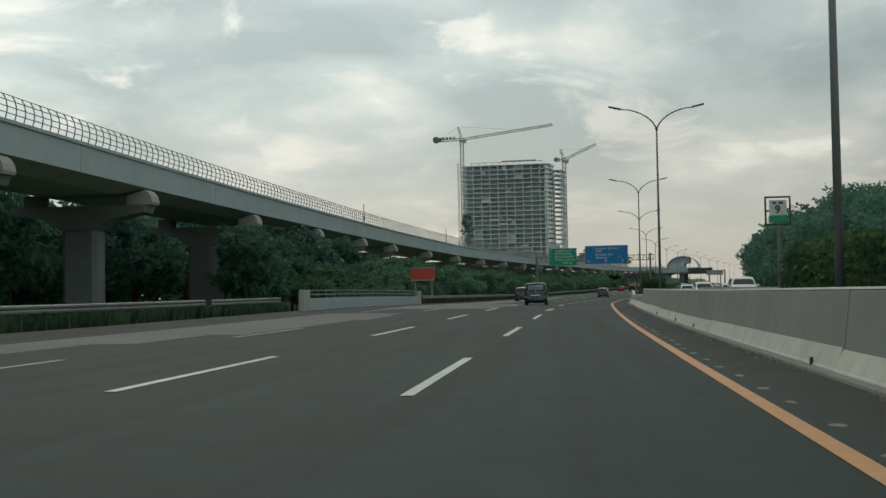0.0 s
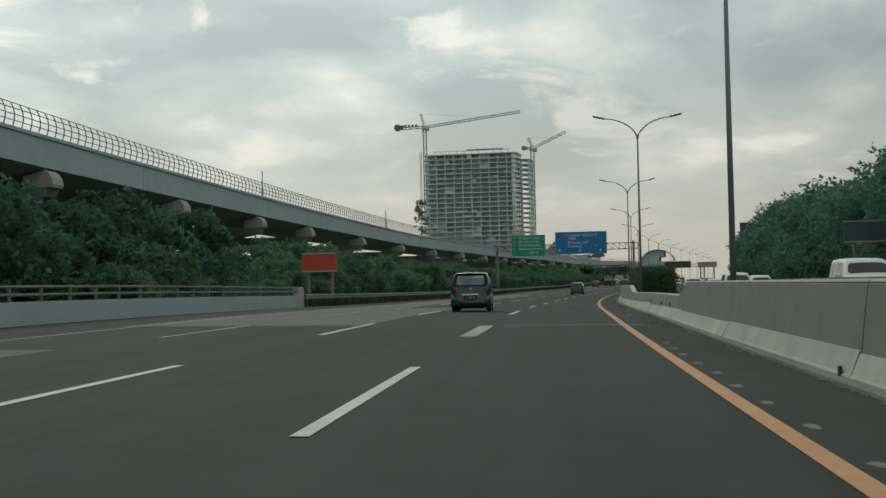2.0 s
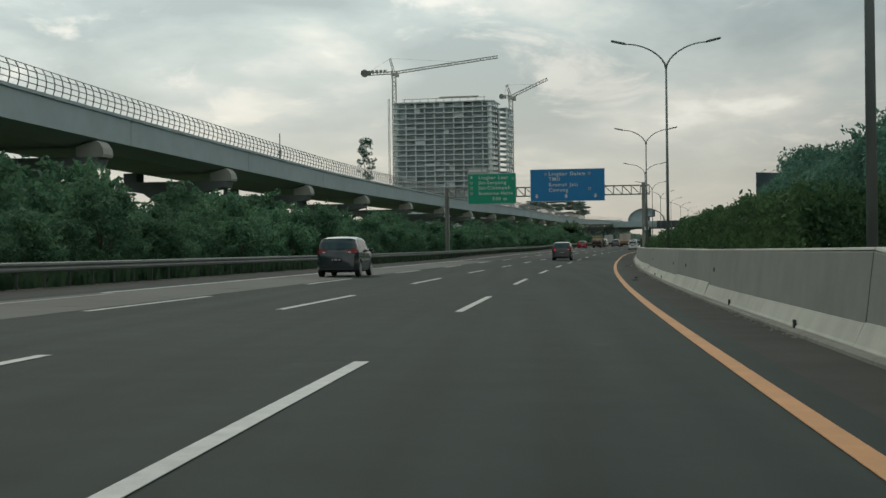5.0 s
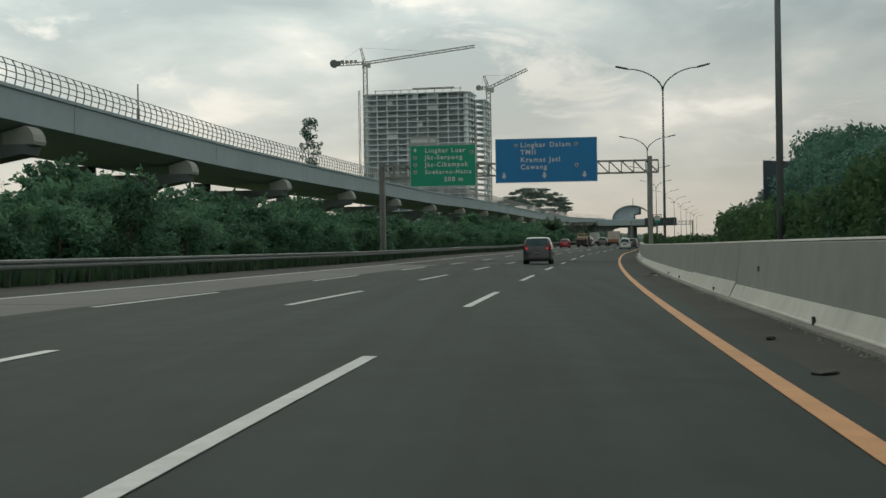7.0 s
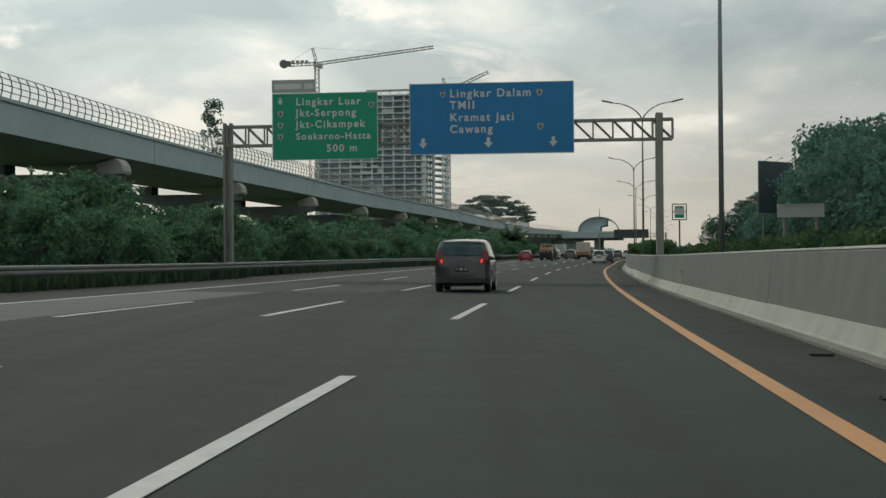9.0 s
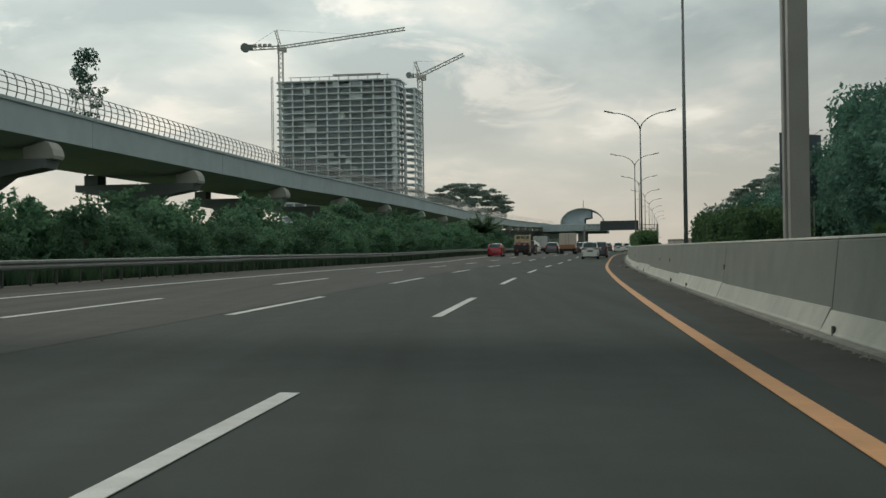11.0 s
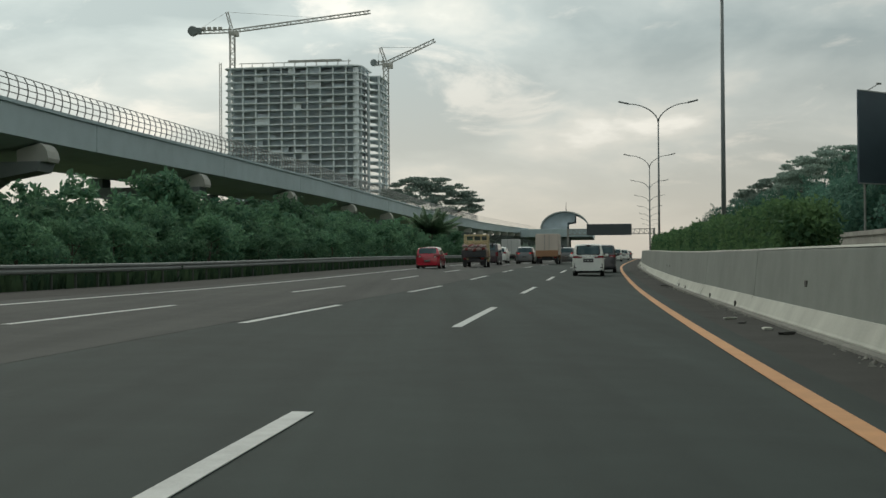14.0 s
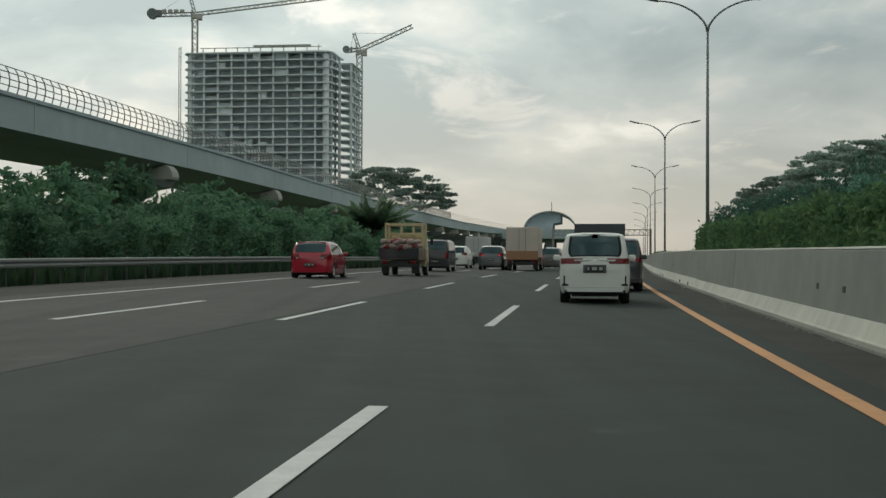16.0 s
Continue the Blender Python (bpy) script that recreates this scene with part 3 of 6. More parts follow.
for a in range(-50, 67, 39):
    guardrail(a, a + 39, -17.5)
guardrail(67, 81.0, -17.2)
for a in range(130, 610, 43):
    guardrail(a, a + 43, -16.8 if a > 260 else -15.8)


def parapet(s0, s1, d):
    p = thing("bridge_parapet", Matrix.Identity(4), "low grey concrete bridge parapet topped by a two-bar steel rail", "parapet")
    sweep("wall", [(d, -0.8), (d + 0.03, 0.70), (d - 0.22, 0.70), (d - 0.25, -0.8)], s0, s1, 4.0, M_CONC, p)
    for z in (0.92, 1.16):
        sweep("rail", [(d - 0.07 + 0.045 * math.cos(a), z + 0.045 * math.sin(a)) for a in np.linspace(0, 2 * math.pi, 7)[:-1]], s0, s1, 4.0, M_STEEL, p)
    for s in np.arange(s0 + 0.4, s1, 2.4):
        bm = bmesh.new()
        box(bm, (-0.04, -0.05, 0.70), (0.04, 0.05, 1.16), 0.008)
        part("post", bm, M_STEEL, p).matrix_basis = set_at(float(s), d - 0.07)


    for s in (s0 - 0.85, s1 + 0.85):
        bm = bmesh.new()
        box(bm, (-0.26, -0.83, -0.8), (0.06, 0.83, 1.2), 0.03)
        part("end_block", bm, M_CONC_LIGHT, p).matrix_basis = set_at(s, d)


parapet(82.8, 128.0, -15.9)


# ---- lamp posts on the median ----
def lamp_post():
    t = thing("street_lamp", Matrix.Identity(4), "tall dark steel street lamp with two curved arms on the median", "street lamp", "median street lamps")
    bm = bmesh.new()
    box(bm, (-0.2, -0.2, 0.0), (0.2, 0.2, 0.03), 0.005)
    rod(bm, (0, 0, 0.0), (0, 0, 10.3), 0.085, 0.05, 12)
    part("pole", bm, M_POLE, t, smooth=True)
    for sx in (-1, 1):
        bm = bmesh.new()
        pts = [(0, 0, 10.2)] + [(sx * 2.02 * (1 - math.cos(a)) ** 0.8, 0, 10.25 + 1.28 * math.sin(a) ** 0.9) for a in np.linspace(0.15, math.pi / 2, 9)]
        tube(bm, pts, [0.048 - 0.002 * i for i in range(len(pts))], 8)
        arm = part("arm", bm, M_POLE, t, smooth=True)
        bm = bmesh.new()
        m = Matrix.Translation((sx * 2.36, 0, 11.62)) @ Matrix.Rotation(-sx * radians(13), 4, "Y")
        box(bm, (-0.38, -0.15, -0.04), (0.38, 0.15, 0.05), 0.03, m)
        part("lamp_head", bm, M_POLE, arm)
    return t


LAMP_S = [81.7 + 51.73 * j + e for j, e in ((-2, 0), (-1, -1.15), (0, 2.4), (1, 1.0), (2, -1.0), (3, -1.42), (4, 0.5), (5, 2.97), (6, 2.3), (7, 1.8), (8, 1.2), (9, 0), (10, 0), (11, 0), (12, 0), (13, 0))]
lamp = lamp_post()
lamp.matrix_basis = set_at(LAMP_S[0], 4.29, 0.0)
for s in LAMP_S[1:]:
    copy_thing(lamp, set_at(s, 4.29, 0.0))


# ---- sign gantry ----
def truss(bm, x0, x1, z0, z1, y, bay, r=0.055):
    n = max(1, int(round((x1 - x0) / bay)))
    for z in (z0, z1):
        box(bm, (x0, y - r, z - r), (x1, y + r, z + r))
    for i in range(n + 1):
        x = x0 + (x1 - x0) * i / n
        box(bm, (x - r * 0.7, y - r * 0.7, z0), (x + r * 0.7, y + r * 0.7, z1))
        if i < n:
            xa, xb = x, x0 + (x1 - x0) * (i + 1) / n
            za, zb = (z1, z0)
            rod(bm, (xa, y, za), (xb, y, zb), r * 0.65, seg=4)


def writing(body, x, z, size, parent, mat=None, y=-0.075, name="lettering"):
    cu = bpy.data.curves.new(name, "FONT")
    cu.body, cu.size, cu.extrude, cu.space_character = body, size, 0.004, 1.26
    cu.offset = size * 0.022
    cu.materials.append(mat or M_SIGNWHITE)
    ob = new(name, cu)
    ob.matrix_basis = Matrix.Translation((x, y, z)) @ Matrix.Rotation(radians(90), 4, "X")
    dg = bpy.context.evaluated_depsgraph_get()
    me = bpy.data.meshes.new_from_object(ob.evaluated_get(dg))
    mo = new(name, me)
    mo.matrix_basis = ob.matrix_basis
    mo.parent = parent
    bpy.data.objects.remove(ob)
    return mo


def sign_panel(name, x0, x1, z0, z1, mat, parent):
    bm = bmesh.new()
    box(bm, (x0, -0.065, z0), (x1, -0.01, z1), 0.01)
    p = part(name, bm, mat, parent)
    bm = bmesh.new()
    w = 0.035
    for lo, hi in (((x0, z0), (x1, z0 + w)), ((x0, z1 - w), (x1, z1)), ((x0, z0 + w), (x0 + w, z1 - w)), ((x1 - w, z0 + w), (x1, z1 - w))):
        box(bm, (lo[0], -0.072, lo[1]), (hi[0], -0.06, hi[1]))
    part("border", bm, M_SIGNWHITE, p)
    return p


def arrow_down(x, z, parent, s=0.5):
    bm = bmesh.new()
    pts = [(0, -0.5), (0.42, 0.0), (0.16, 0.0), (0.16, 0.45), (-0.16, 0.45), (-0.16, 0.0), (-0.42, 0.0)]
    vs = [bm.verts.new((x + a * s, -0.07, z + b * s)) for a, b in pts]
    f = bm.faces.new(vs)
    r = bmesh.ops.extrude_face_region(bm, geom=[f])
    bmesh.ops.translate(bm, verts=[v for v in r["geom"] if isinstance(v, bmesh.types.BMVert)], vec=(0, -0.006, 0))
    part("arrow", bm, M_SIGNWHITE, parent)


def shield(x, z, parent, s=0.3):
    bm = bmesh.new()
    pts = [(-0.5, 0.5), (0.5, 0.5), (0.55, 0.1), (0.3, -0.4), (0, -0.6), (-0.3, -0.4), (-0.55, 0.1)]
    vs = [bm.verts.new((x + a * s, -0.07, z + b * s)) for a, b in pts]
    f = bm.faces.new(vs)
    r = bmesh.ops.extrude_face_region(bm, geom=[f])
    bmesh.ops.translate(bm, verts=[v for v in r["geom"] if isinstance(v, bmesh.types.BMVert)], vec=(0, -0.006, 0))
    sh = part("route_shield", bm, M_SIGNGREY, parent)
    bm = bmesh.new()
    box(bm, (x - s * 0.15, -0.084, z - s * 0.3), (x + s * 0.15, -0.077, z + s * 0.25))
    part("numeral_bar", bm, M_SIGNDARK, sh)


def gantry(s):
    g = thing("sign_gantry", set_at(s, 0.0, 0.0), "steel truss gantry with green and blue signs over the road", "sign gantry")
    off = road_z(s, 0.0)
    bm = bmesh.new()
    truss(bm, -17.2, 4.8, 6.75 - off, 7.7 - off, 0.25, 0.95)
    truss(bm, -17.2, 4.8, 6.75 - off, 7.7 - off, 0.85, 0.95)
    part("truss", bm, M_GANTRY, g)
    bm = bmesh.new()
    for y in (0.25, 0.85):
        box(bm, (3.98, y - 0.15, -0.1), (4.32, y + 0.15, 8.0 - off), 0.02)
    part("post", bm, M_GANTRY, g)
    bm = bmesh.new()
    for x in (-17.38, -17.06):
        box(bm, (x - 0.06, 0.36, -0.2), (x + 0.06, 0.74, 7.9 - off), 0.01)
    box(bm, (-17.32, 0.5, -0.2), (-17.12, 0.58, 7.8 - off))
    for i in range(15):
        z = 0.3 + i * 0.5
        box(bm, (-17.4, 0.335, z), (-17.04, 0.36, z + 0.05))
        rod(bm, (-17.36, 0.345, z), (-17.08, 0.345, z + 0.5), 0.022, seg=4)
    box(bm, (-17.6, 0.15, -0.2), (-16.84, 0.95, 0.08), 0.02)
    part("post", bm, M_GANTRY, g, "laced steel gantry leg")
    zo = -off
    p = sign_panel("blue_sign", -7.97, 0.06, 6.11 + zo, 9.6 + zo, M_BLUE, g)
    for txt, x, z in (("Lingkar Dalam", -5.98, 8.91), ("TMII", -5.98, 8.34), ("Kramat Jati", -5.98, 7.74), ("Cawang", -5.98, 7.17)):
        writing(txt, x, z + zo, 0.54, p)
    for x in (-7.3, -4.1, -0.95):
        arrow_down(x, 6.68 + zo, p, 0.52)
    shield(-6.32, 9.05 + zo, p, 0.26); shield(-1.6, 9.07 + zo, p); shield(-1.56, 7.42 + zo, p)
    p = sign_panel("green_sign", -14.82, -9.53, 5.95 + zo, 9.27 + zo, M_GREEN, g)
    for txt, x, z in (("Lingkar Luar", -13.62, 8.67), ("Jkt-Serpong", -13.62, 8.12), ("Jkt-Cikampek", -13.62, 7.55), ("Soekarno-Hatta", -13.62, 6.97), ("500 m", -12.1, 6.36)):
        writing(txt, x, z + zo, 0.5 if len(txt) < 13 else 0.46, p)
    for z in (8.25, 7.68, 7.11):
        shield(-14.4, z + zo, p, 0.28)
    arrow_down(-14.4, 8.88 + zo, p, 0.35)
    shield(-9.85, 8.64 + zo, p, 0.28)
    bm = bmesh.new()
    box(bm, (-14.83, -0.06, 9.29 + zo), (-12.64, -0.01, 9.94 + zo), 0.01)
    q = part("exit_plate", bm, M_SIGNGREY, g, "small grey exit plate with unreadable pale writing")
    bm = bmesh.new()
    for x0, x1 in ((-14.7, -13.35), (-13.2, -12.75)):
        box(bm, (x0, -0.066, 9.48 + zo), (x1, -0.058, 9.74 + zo))
    part("lettering_bar", bm, M_SIGNWHITE, q)
    bm = bmesh.new()
    for x in (-14.2, -12.2, -10.2, -7.2, -5.2, -3.2, -1.0):
        box(bm, (x - 0.04, -0.01, 6.3 + zo), (x + 0.04, 0.2, 9.0 + zo))
    part("sign_bracket", bm, M_GANTRY, g)


gantry(262.5)

# ---- elevated railway viaduct ----
V_D = -31.6                      # near edge of the deck
V_TOP, V_FASC, V_SOFF = 10.9, 8.95, 8.7


PIER_S = [-8.0, 20.0, 48.0, 76.5, 100.9, 130.0, 156.0, 180.0, 200.5, 229.3, 258.0, 287.4, 317.4, 346.0, 375.0, 406.0, 437.5] + [472.0 + 30.0 * k for k in range(20)]


def viaduct():
    v = thing("railway_viaduct", Matrix.Identity(4), "long grey concrete elevated railway viaduct with a curved steel parapet fence", "viaduct")
    for a in np.arange(-30, 1120, 29.5):
        a = float(a)
        sweep("girder", [(V_D, V_FASC), (V_D + 0.02, V_TOP - 0.25), (V_D + 0.16, V_TOP - 0.2), (V_D + 0.16, V_TOP), (V_D - 0.35, V_TOP), (V_D - 0.35, V_TOP - 1.0), (V_D - 9.6, V_TOP - 1.0), (V_D - 9.6, V_TOP), (V_D - 10.0, V_TOP), (V_D - 9.95, V_FASC), (V_D - 8.0, V_SOFF - 0.2), (V_D - 2.2, V_SOFF - 0.2)][::-1],
              a, a + 29.42, 4.9, M_CONC, v, ground=False)
    # fence: bowed uprights and bars
    pts = [Vector(q) for q in ((0, 0, 0), (0.10, 0, 0.35), (0.13, 0, 0.7), (0.06, 0, 1.1), (-0.12, 0, 1.42))]

    def upright(bm, m):
        for q, r in zip(pts, pts[1:]):
            rod(bm, m @ q, m @ r, 0.04, seg=5, caps=False)

    bm = bmesh.new()
    upright(bm, Matrix.Identity(4))
    post = part("fence_post", bm, M_RAIL_STEEL, v)
    far = bmesh.new()
    for i, s in enumerate(np.arange(66.0, 640.0, 1.22)):
        m = set_rail(float(s), V_D + 0.02, V_TOP + vz(float(s)))
        if i == 0:
            post.matrix_basis = m
        elif i < 300:
            ob = post.copy(); scene.collection.objects.link(ob)
            ob.matrix_basis = m
        else:
            upright(far, m)
    tagged(part("far_fence", far, M_RAIL_STEEL, v), kind="stuff")
    for x, z in ((0.10, 0.35), (0.13, 0.7), (0.07, 1.07), (-0.12, 1.42)):
        sweep("fence_bar", [(V_D + x + 0.03, V_TOP + z), (V_D + x, V_TOP + z + 0.03), (V_D + x - 0.03, V_TOP + z), (V_D + x, V_TOP + z - 0.03)], 10, 1000, 5.0, M_RAIL_STEEL, v, ground=False)
    # the bars on the far side
    for z in (0.5, 1.3):
        sweep("fence_bar", [(V_D - 9.8, V_TOP + z), (V_D - 9.83, V_TOP + z + 0.03), (V_D - 9.86, V_TOP + z), (V_D - 9.83, V_TOP + z - 0.03)], 10, 1000, 5.0, M_RAIL_STEEL, v, ground=False)
    for s in PIER_S:
        m = set_rail(s, V_D - 5.0, vz(s))
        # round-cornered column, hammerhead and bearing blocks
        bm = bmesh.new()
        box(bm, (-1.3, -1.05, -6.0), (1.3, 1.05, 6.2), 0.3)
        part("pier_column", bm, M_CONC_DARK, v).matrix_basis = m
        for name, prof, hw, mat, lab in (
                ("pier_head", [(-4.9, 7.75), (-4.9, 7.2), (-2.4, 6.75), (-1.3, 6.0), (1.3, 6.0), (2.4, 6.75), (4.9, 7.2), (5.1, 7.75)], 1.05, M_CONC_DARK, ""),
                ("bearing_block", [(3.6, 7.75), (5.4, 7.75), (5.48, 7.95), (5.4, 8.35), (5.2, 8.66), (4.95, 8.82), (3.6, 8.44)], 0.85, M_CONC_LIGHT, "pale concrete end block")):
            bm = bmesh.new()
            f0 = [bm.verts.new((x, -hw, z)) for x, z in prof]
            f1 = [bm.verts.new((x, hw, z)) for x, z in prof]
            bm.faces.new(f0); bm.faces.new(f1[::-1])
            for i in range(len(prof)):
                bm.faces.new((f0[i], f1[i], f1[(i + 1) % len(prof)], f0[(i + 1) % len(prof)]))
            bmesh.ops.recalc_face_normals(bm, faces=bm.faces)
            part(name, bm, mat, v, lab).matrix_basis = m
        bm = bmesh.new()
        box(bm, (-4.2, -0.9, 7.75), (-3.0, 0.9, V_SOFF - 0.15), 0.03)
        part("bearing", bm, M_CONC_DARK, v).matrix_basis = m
    # slim masts on the deck
    for s in (181.7, 247.3):
        bm = bmesh.new()
        rod(bm, (0, 0, 0), (0, 0, 2.6), 0.07, 0.05, 6)
        box(bm, (-0.09, -0.09, 0.0), (0.09, 0.09, 0.9), 0.01)
        m = set_rail(s, V_D - 0.2, V_TOP + vz(s))
        part("mast", bm, M_RAIL_STEEL, v).matrix_basis = m


viaduct()


# ---- high-rise shell under construction ----
def tower():
    A, B = Vector((-66.2, 832.0, 0)), Vector((-13.2, 824.4, 0))
    ux = (B - A).normalized()
    m = Matrix.Translation(A) @ Matrix.Rotation(math.atan2(ux.y, ux.x), 4, "Z")
    t = thing("unfinished_tower", m, "bare grey concrete high-rise frame under construction, open floors", "building")
    W, D, FH, N, Z0 = (B - A).length, 22.0, 2.79, 27, 2.85
    WING = 6.2
    rr = random.Random(5)
    round_corner = [(W - 4.4 + 4.4 * math.sin(a), 4.1 - 4.4 * math.cos(a)) for a in np.linspace(0.0, math.pi / 2, 6)]
    for k in range(N + 1):
        z = Z0 + FH * k
        over = rr.uniform(-0.12, 0.12)
        bm = bmesh.new()
        pts = [(-1.5 + over, 2.4), (0.0, 0.0)] + [(x + over * 0.4, y) for x, y in round_corner] + [(W, D), (-1.5 + over, D)]
        a = [bm.verts.new((x, y, z)) for x, y in pts]
        b = [bm.verts.new((x, y, z + 0.46)) for x, y in pts]
        bm.faces.new(a[::-1]); bm.faces.new(b)
        for i in range(len(pts)):
            j = (i + 1) % len(pts)
            bm.faces.new((a[i], a[j], b[j], b[i]))
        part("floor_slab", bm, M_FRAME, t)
        if k < N:
            bm = bmesh.new()
            zw = z - 0.75
            box(bm, (W + 0.9, 7.0 + over, zw), (W + WING + over, D + 6, zw + 0.42))
            box(bm, (W, 11.0, zw), (W + 0.9, D, zw + 0.42))
            part("wing_slab", bm, M_FRAME, t)
            if rr.random() < 0.6:
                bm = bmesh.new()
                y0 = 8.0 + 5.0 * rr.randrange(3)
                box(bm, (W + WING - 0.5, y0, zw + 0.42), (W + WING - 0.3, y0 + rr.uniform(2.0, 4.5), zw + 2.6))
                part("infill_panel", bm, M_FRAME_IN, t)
    H = Z0 + FH * N
    xs = [1.0 + (W - 7.2) * i / 9 for i in range(10)]
    for x in xs:
        bm = bmesh.new()
        box(bm, (x - 0.3, 0.45, 0), (x + 0.3, 1.15, H))
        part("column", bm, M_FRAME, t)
    for i in range(6):
        bm = bmesh.new()
        x = -0.7 if i < 3 else W - 1.0
        y = 4.5 + 7 * (i % 3)
        box(bm, (x - 0.35, y - 0.35, 0), (x + 0.35, y + 0.35, H))
        part("column", bm, M_FRAME, t)
    for x, y in ((W + 1.5, 7.6), (W + WING - 0.6, 7.6), (W + WING - 0.6, 15), (W + WING - 0.6, 23)):
        bm = bmesh.new()
        box(bm, (x - 0.35, y - 0.35, 0), (x + 0.35, y + 0.35, H - FH - 0.5))
        part("column", bm, M_FRAME, t)
    # solid rounded pier at the corner
    bm = bmesh.new()
    rod(bm, (W - 2.6, 2.2, 0), (W - 2.6, 2.2, H - 0.5), 1.25, seg=12)
    part("corner_pier", bm, M_FRAME, t, smooth=True)
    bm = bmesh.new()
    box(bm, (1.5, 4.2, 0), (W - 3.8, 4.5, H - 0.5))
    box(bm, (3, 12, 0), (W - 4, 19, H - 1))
    part("inner_wall", bm, M_FRAME_IN, t, "block infill wall behind the open floors, shade put into its grey")
    # block walls set between columns on some floors, railings and stacked formwork
    for k in range(64):
        i, j = rr.randrange(9), rr.randrange(N)
        x0, x1 = xs[i] + 0.3, xs[i + 1] - 0.3
        if rr.random() < 0.5:
            x0, x1 = (x0, (x0 + x1) / 2) if rr.random() < 0.5 else ((x0 + x1) / 2, x1)
        z0 = Z0 + FH * j + 0.46
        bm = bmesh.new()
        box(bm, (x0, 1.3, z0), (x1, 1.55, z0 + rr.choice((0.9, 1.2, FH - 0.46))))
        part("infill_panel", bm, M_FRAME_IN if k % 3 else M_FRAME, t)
    for k in range(26):
        j = rr.randrange(N - 2)
        x = rr.uniform(2, W - 8)
        z0 = Z0 + FH * j + 0.46
        bm = bmesh.new()
        for u in range(4):
            rod(bm, (x + u * 0.8, 0.2, z0), (x + u * 0.8, 0.2, z0 + 1.9), 0.05, seg=4)
        box(bm, (x - 0.2, 0.14, z0 + 0.95), (x + 2.6, 0.22, z0 + 1.05))
        part("safety_rail", bm, M_CRANE, t)
    # roof deck forms on props
    bm = bmesh.new()
    for i in range(11):
        x = 5 + i * 4.3
        box(bm, (x - 0.14, 3, H + 0.46), (x + 0.14, 3.3, H + 2.2 + 0.02 * x))
    box(bm, (4, 3, H + 2.3), (49, 3.4, H + 2.55))
    box(bm, (24, 2.4, H + 2.5), (45, 4.5, H + 3.2))
    box(bm, (1, 3.0, H + 0.46), (24, 6.0, H + 0.9))
    part("roof_formwork", bm, M_CRANE, t)
    # lower podium floors
    for z in (0, 4.5, 9.0):
        bm = bmesh.new()
        box(bm, (-4, -9, z + 3.6), (W + 10, 0, z + 4.2))
        part("podium_slab", bm, M_FRAME, t)
        for i in range(13):
            bm = bmesh.new()
            x = -3.5 + i * 5.3
            box(bm, (x - 0.4, -8.6, z), (x + 0.4, -7.8, z + 3.6))
            part("podium_column", bm, M_FRAME, t)
    bm = bmesh.new()
    for u in (-0.4, 0.4):
        rod(bm, (-3.0 + u, 1, 0), (-3.0 + u, 1, 81), 0.14, seg=4)
    for i in range(54):
        rod(bm, (-3.4, 1, i * 1.5), (-2.6, 1, i * 1.5 + 1.5), 0.08, seg=4)
    part("hoist_mast", bm, M_CRANE, t)


tower()


def lattice(bm, a, b, w, bay, r):
    """A square lattice mast or boom from a to b."""
    a, b = Vector(a), Vector(b)
    ln = (b - a).length
    q = (b - a).to_track_quat("Z", "Y").to_matrix()
    cs = [Vector((x * w / 2, y * w / 2, 0)) for x, y in ((-1, -1), (1, -1), (1, 1), (-1, 1))]
    for c in cs:
        rod(bm, a + q @ c, b + q @ c, r, seg=4)
    n = max(1, int(ln / bay))
    for i in range(n):
        z0, z1 = ln * i / n, ln * (i + 1) / n
        for k in range(4):
            p, o = cs[k], cs[(k + 1) % 4]
            if i % 2:
                p, o = o, p
            rod(bm, a + q @ (p + Vector((0, 0, z0))), a + q @ (o + Vector((0, 0, z1))), r * 0.6, seg=4, caps=False)


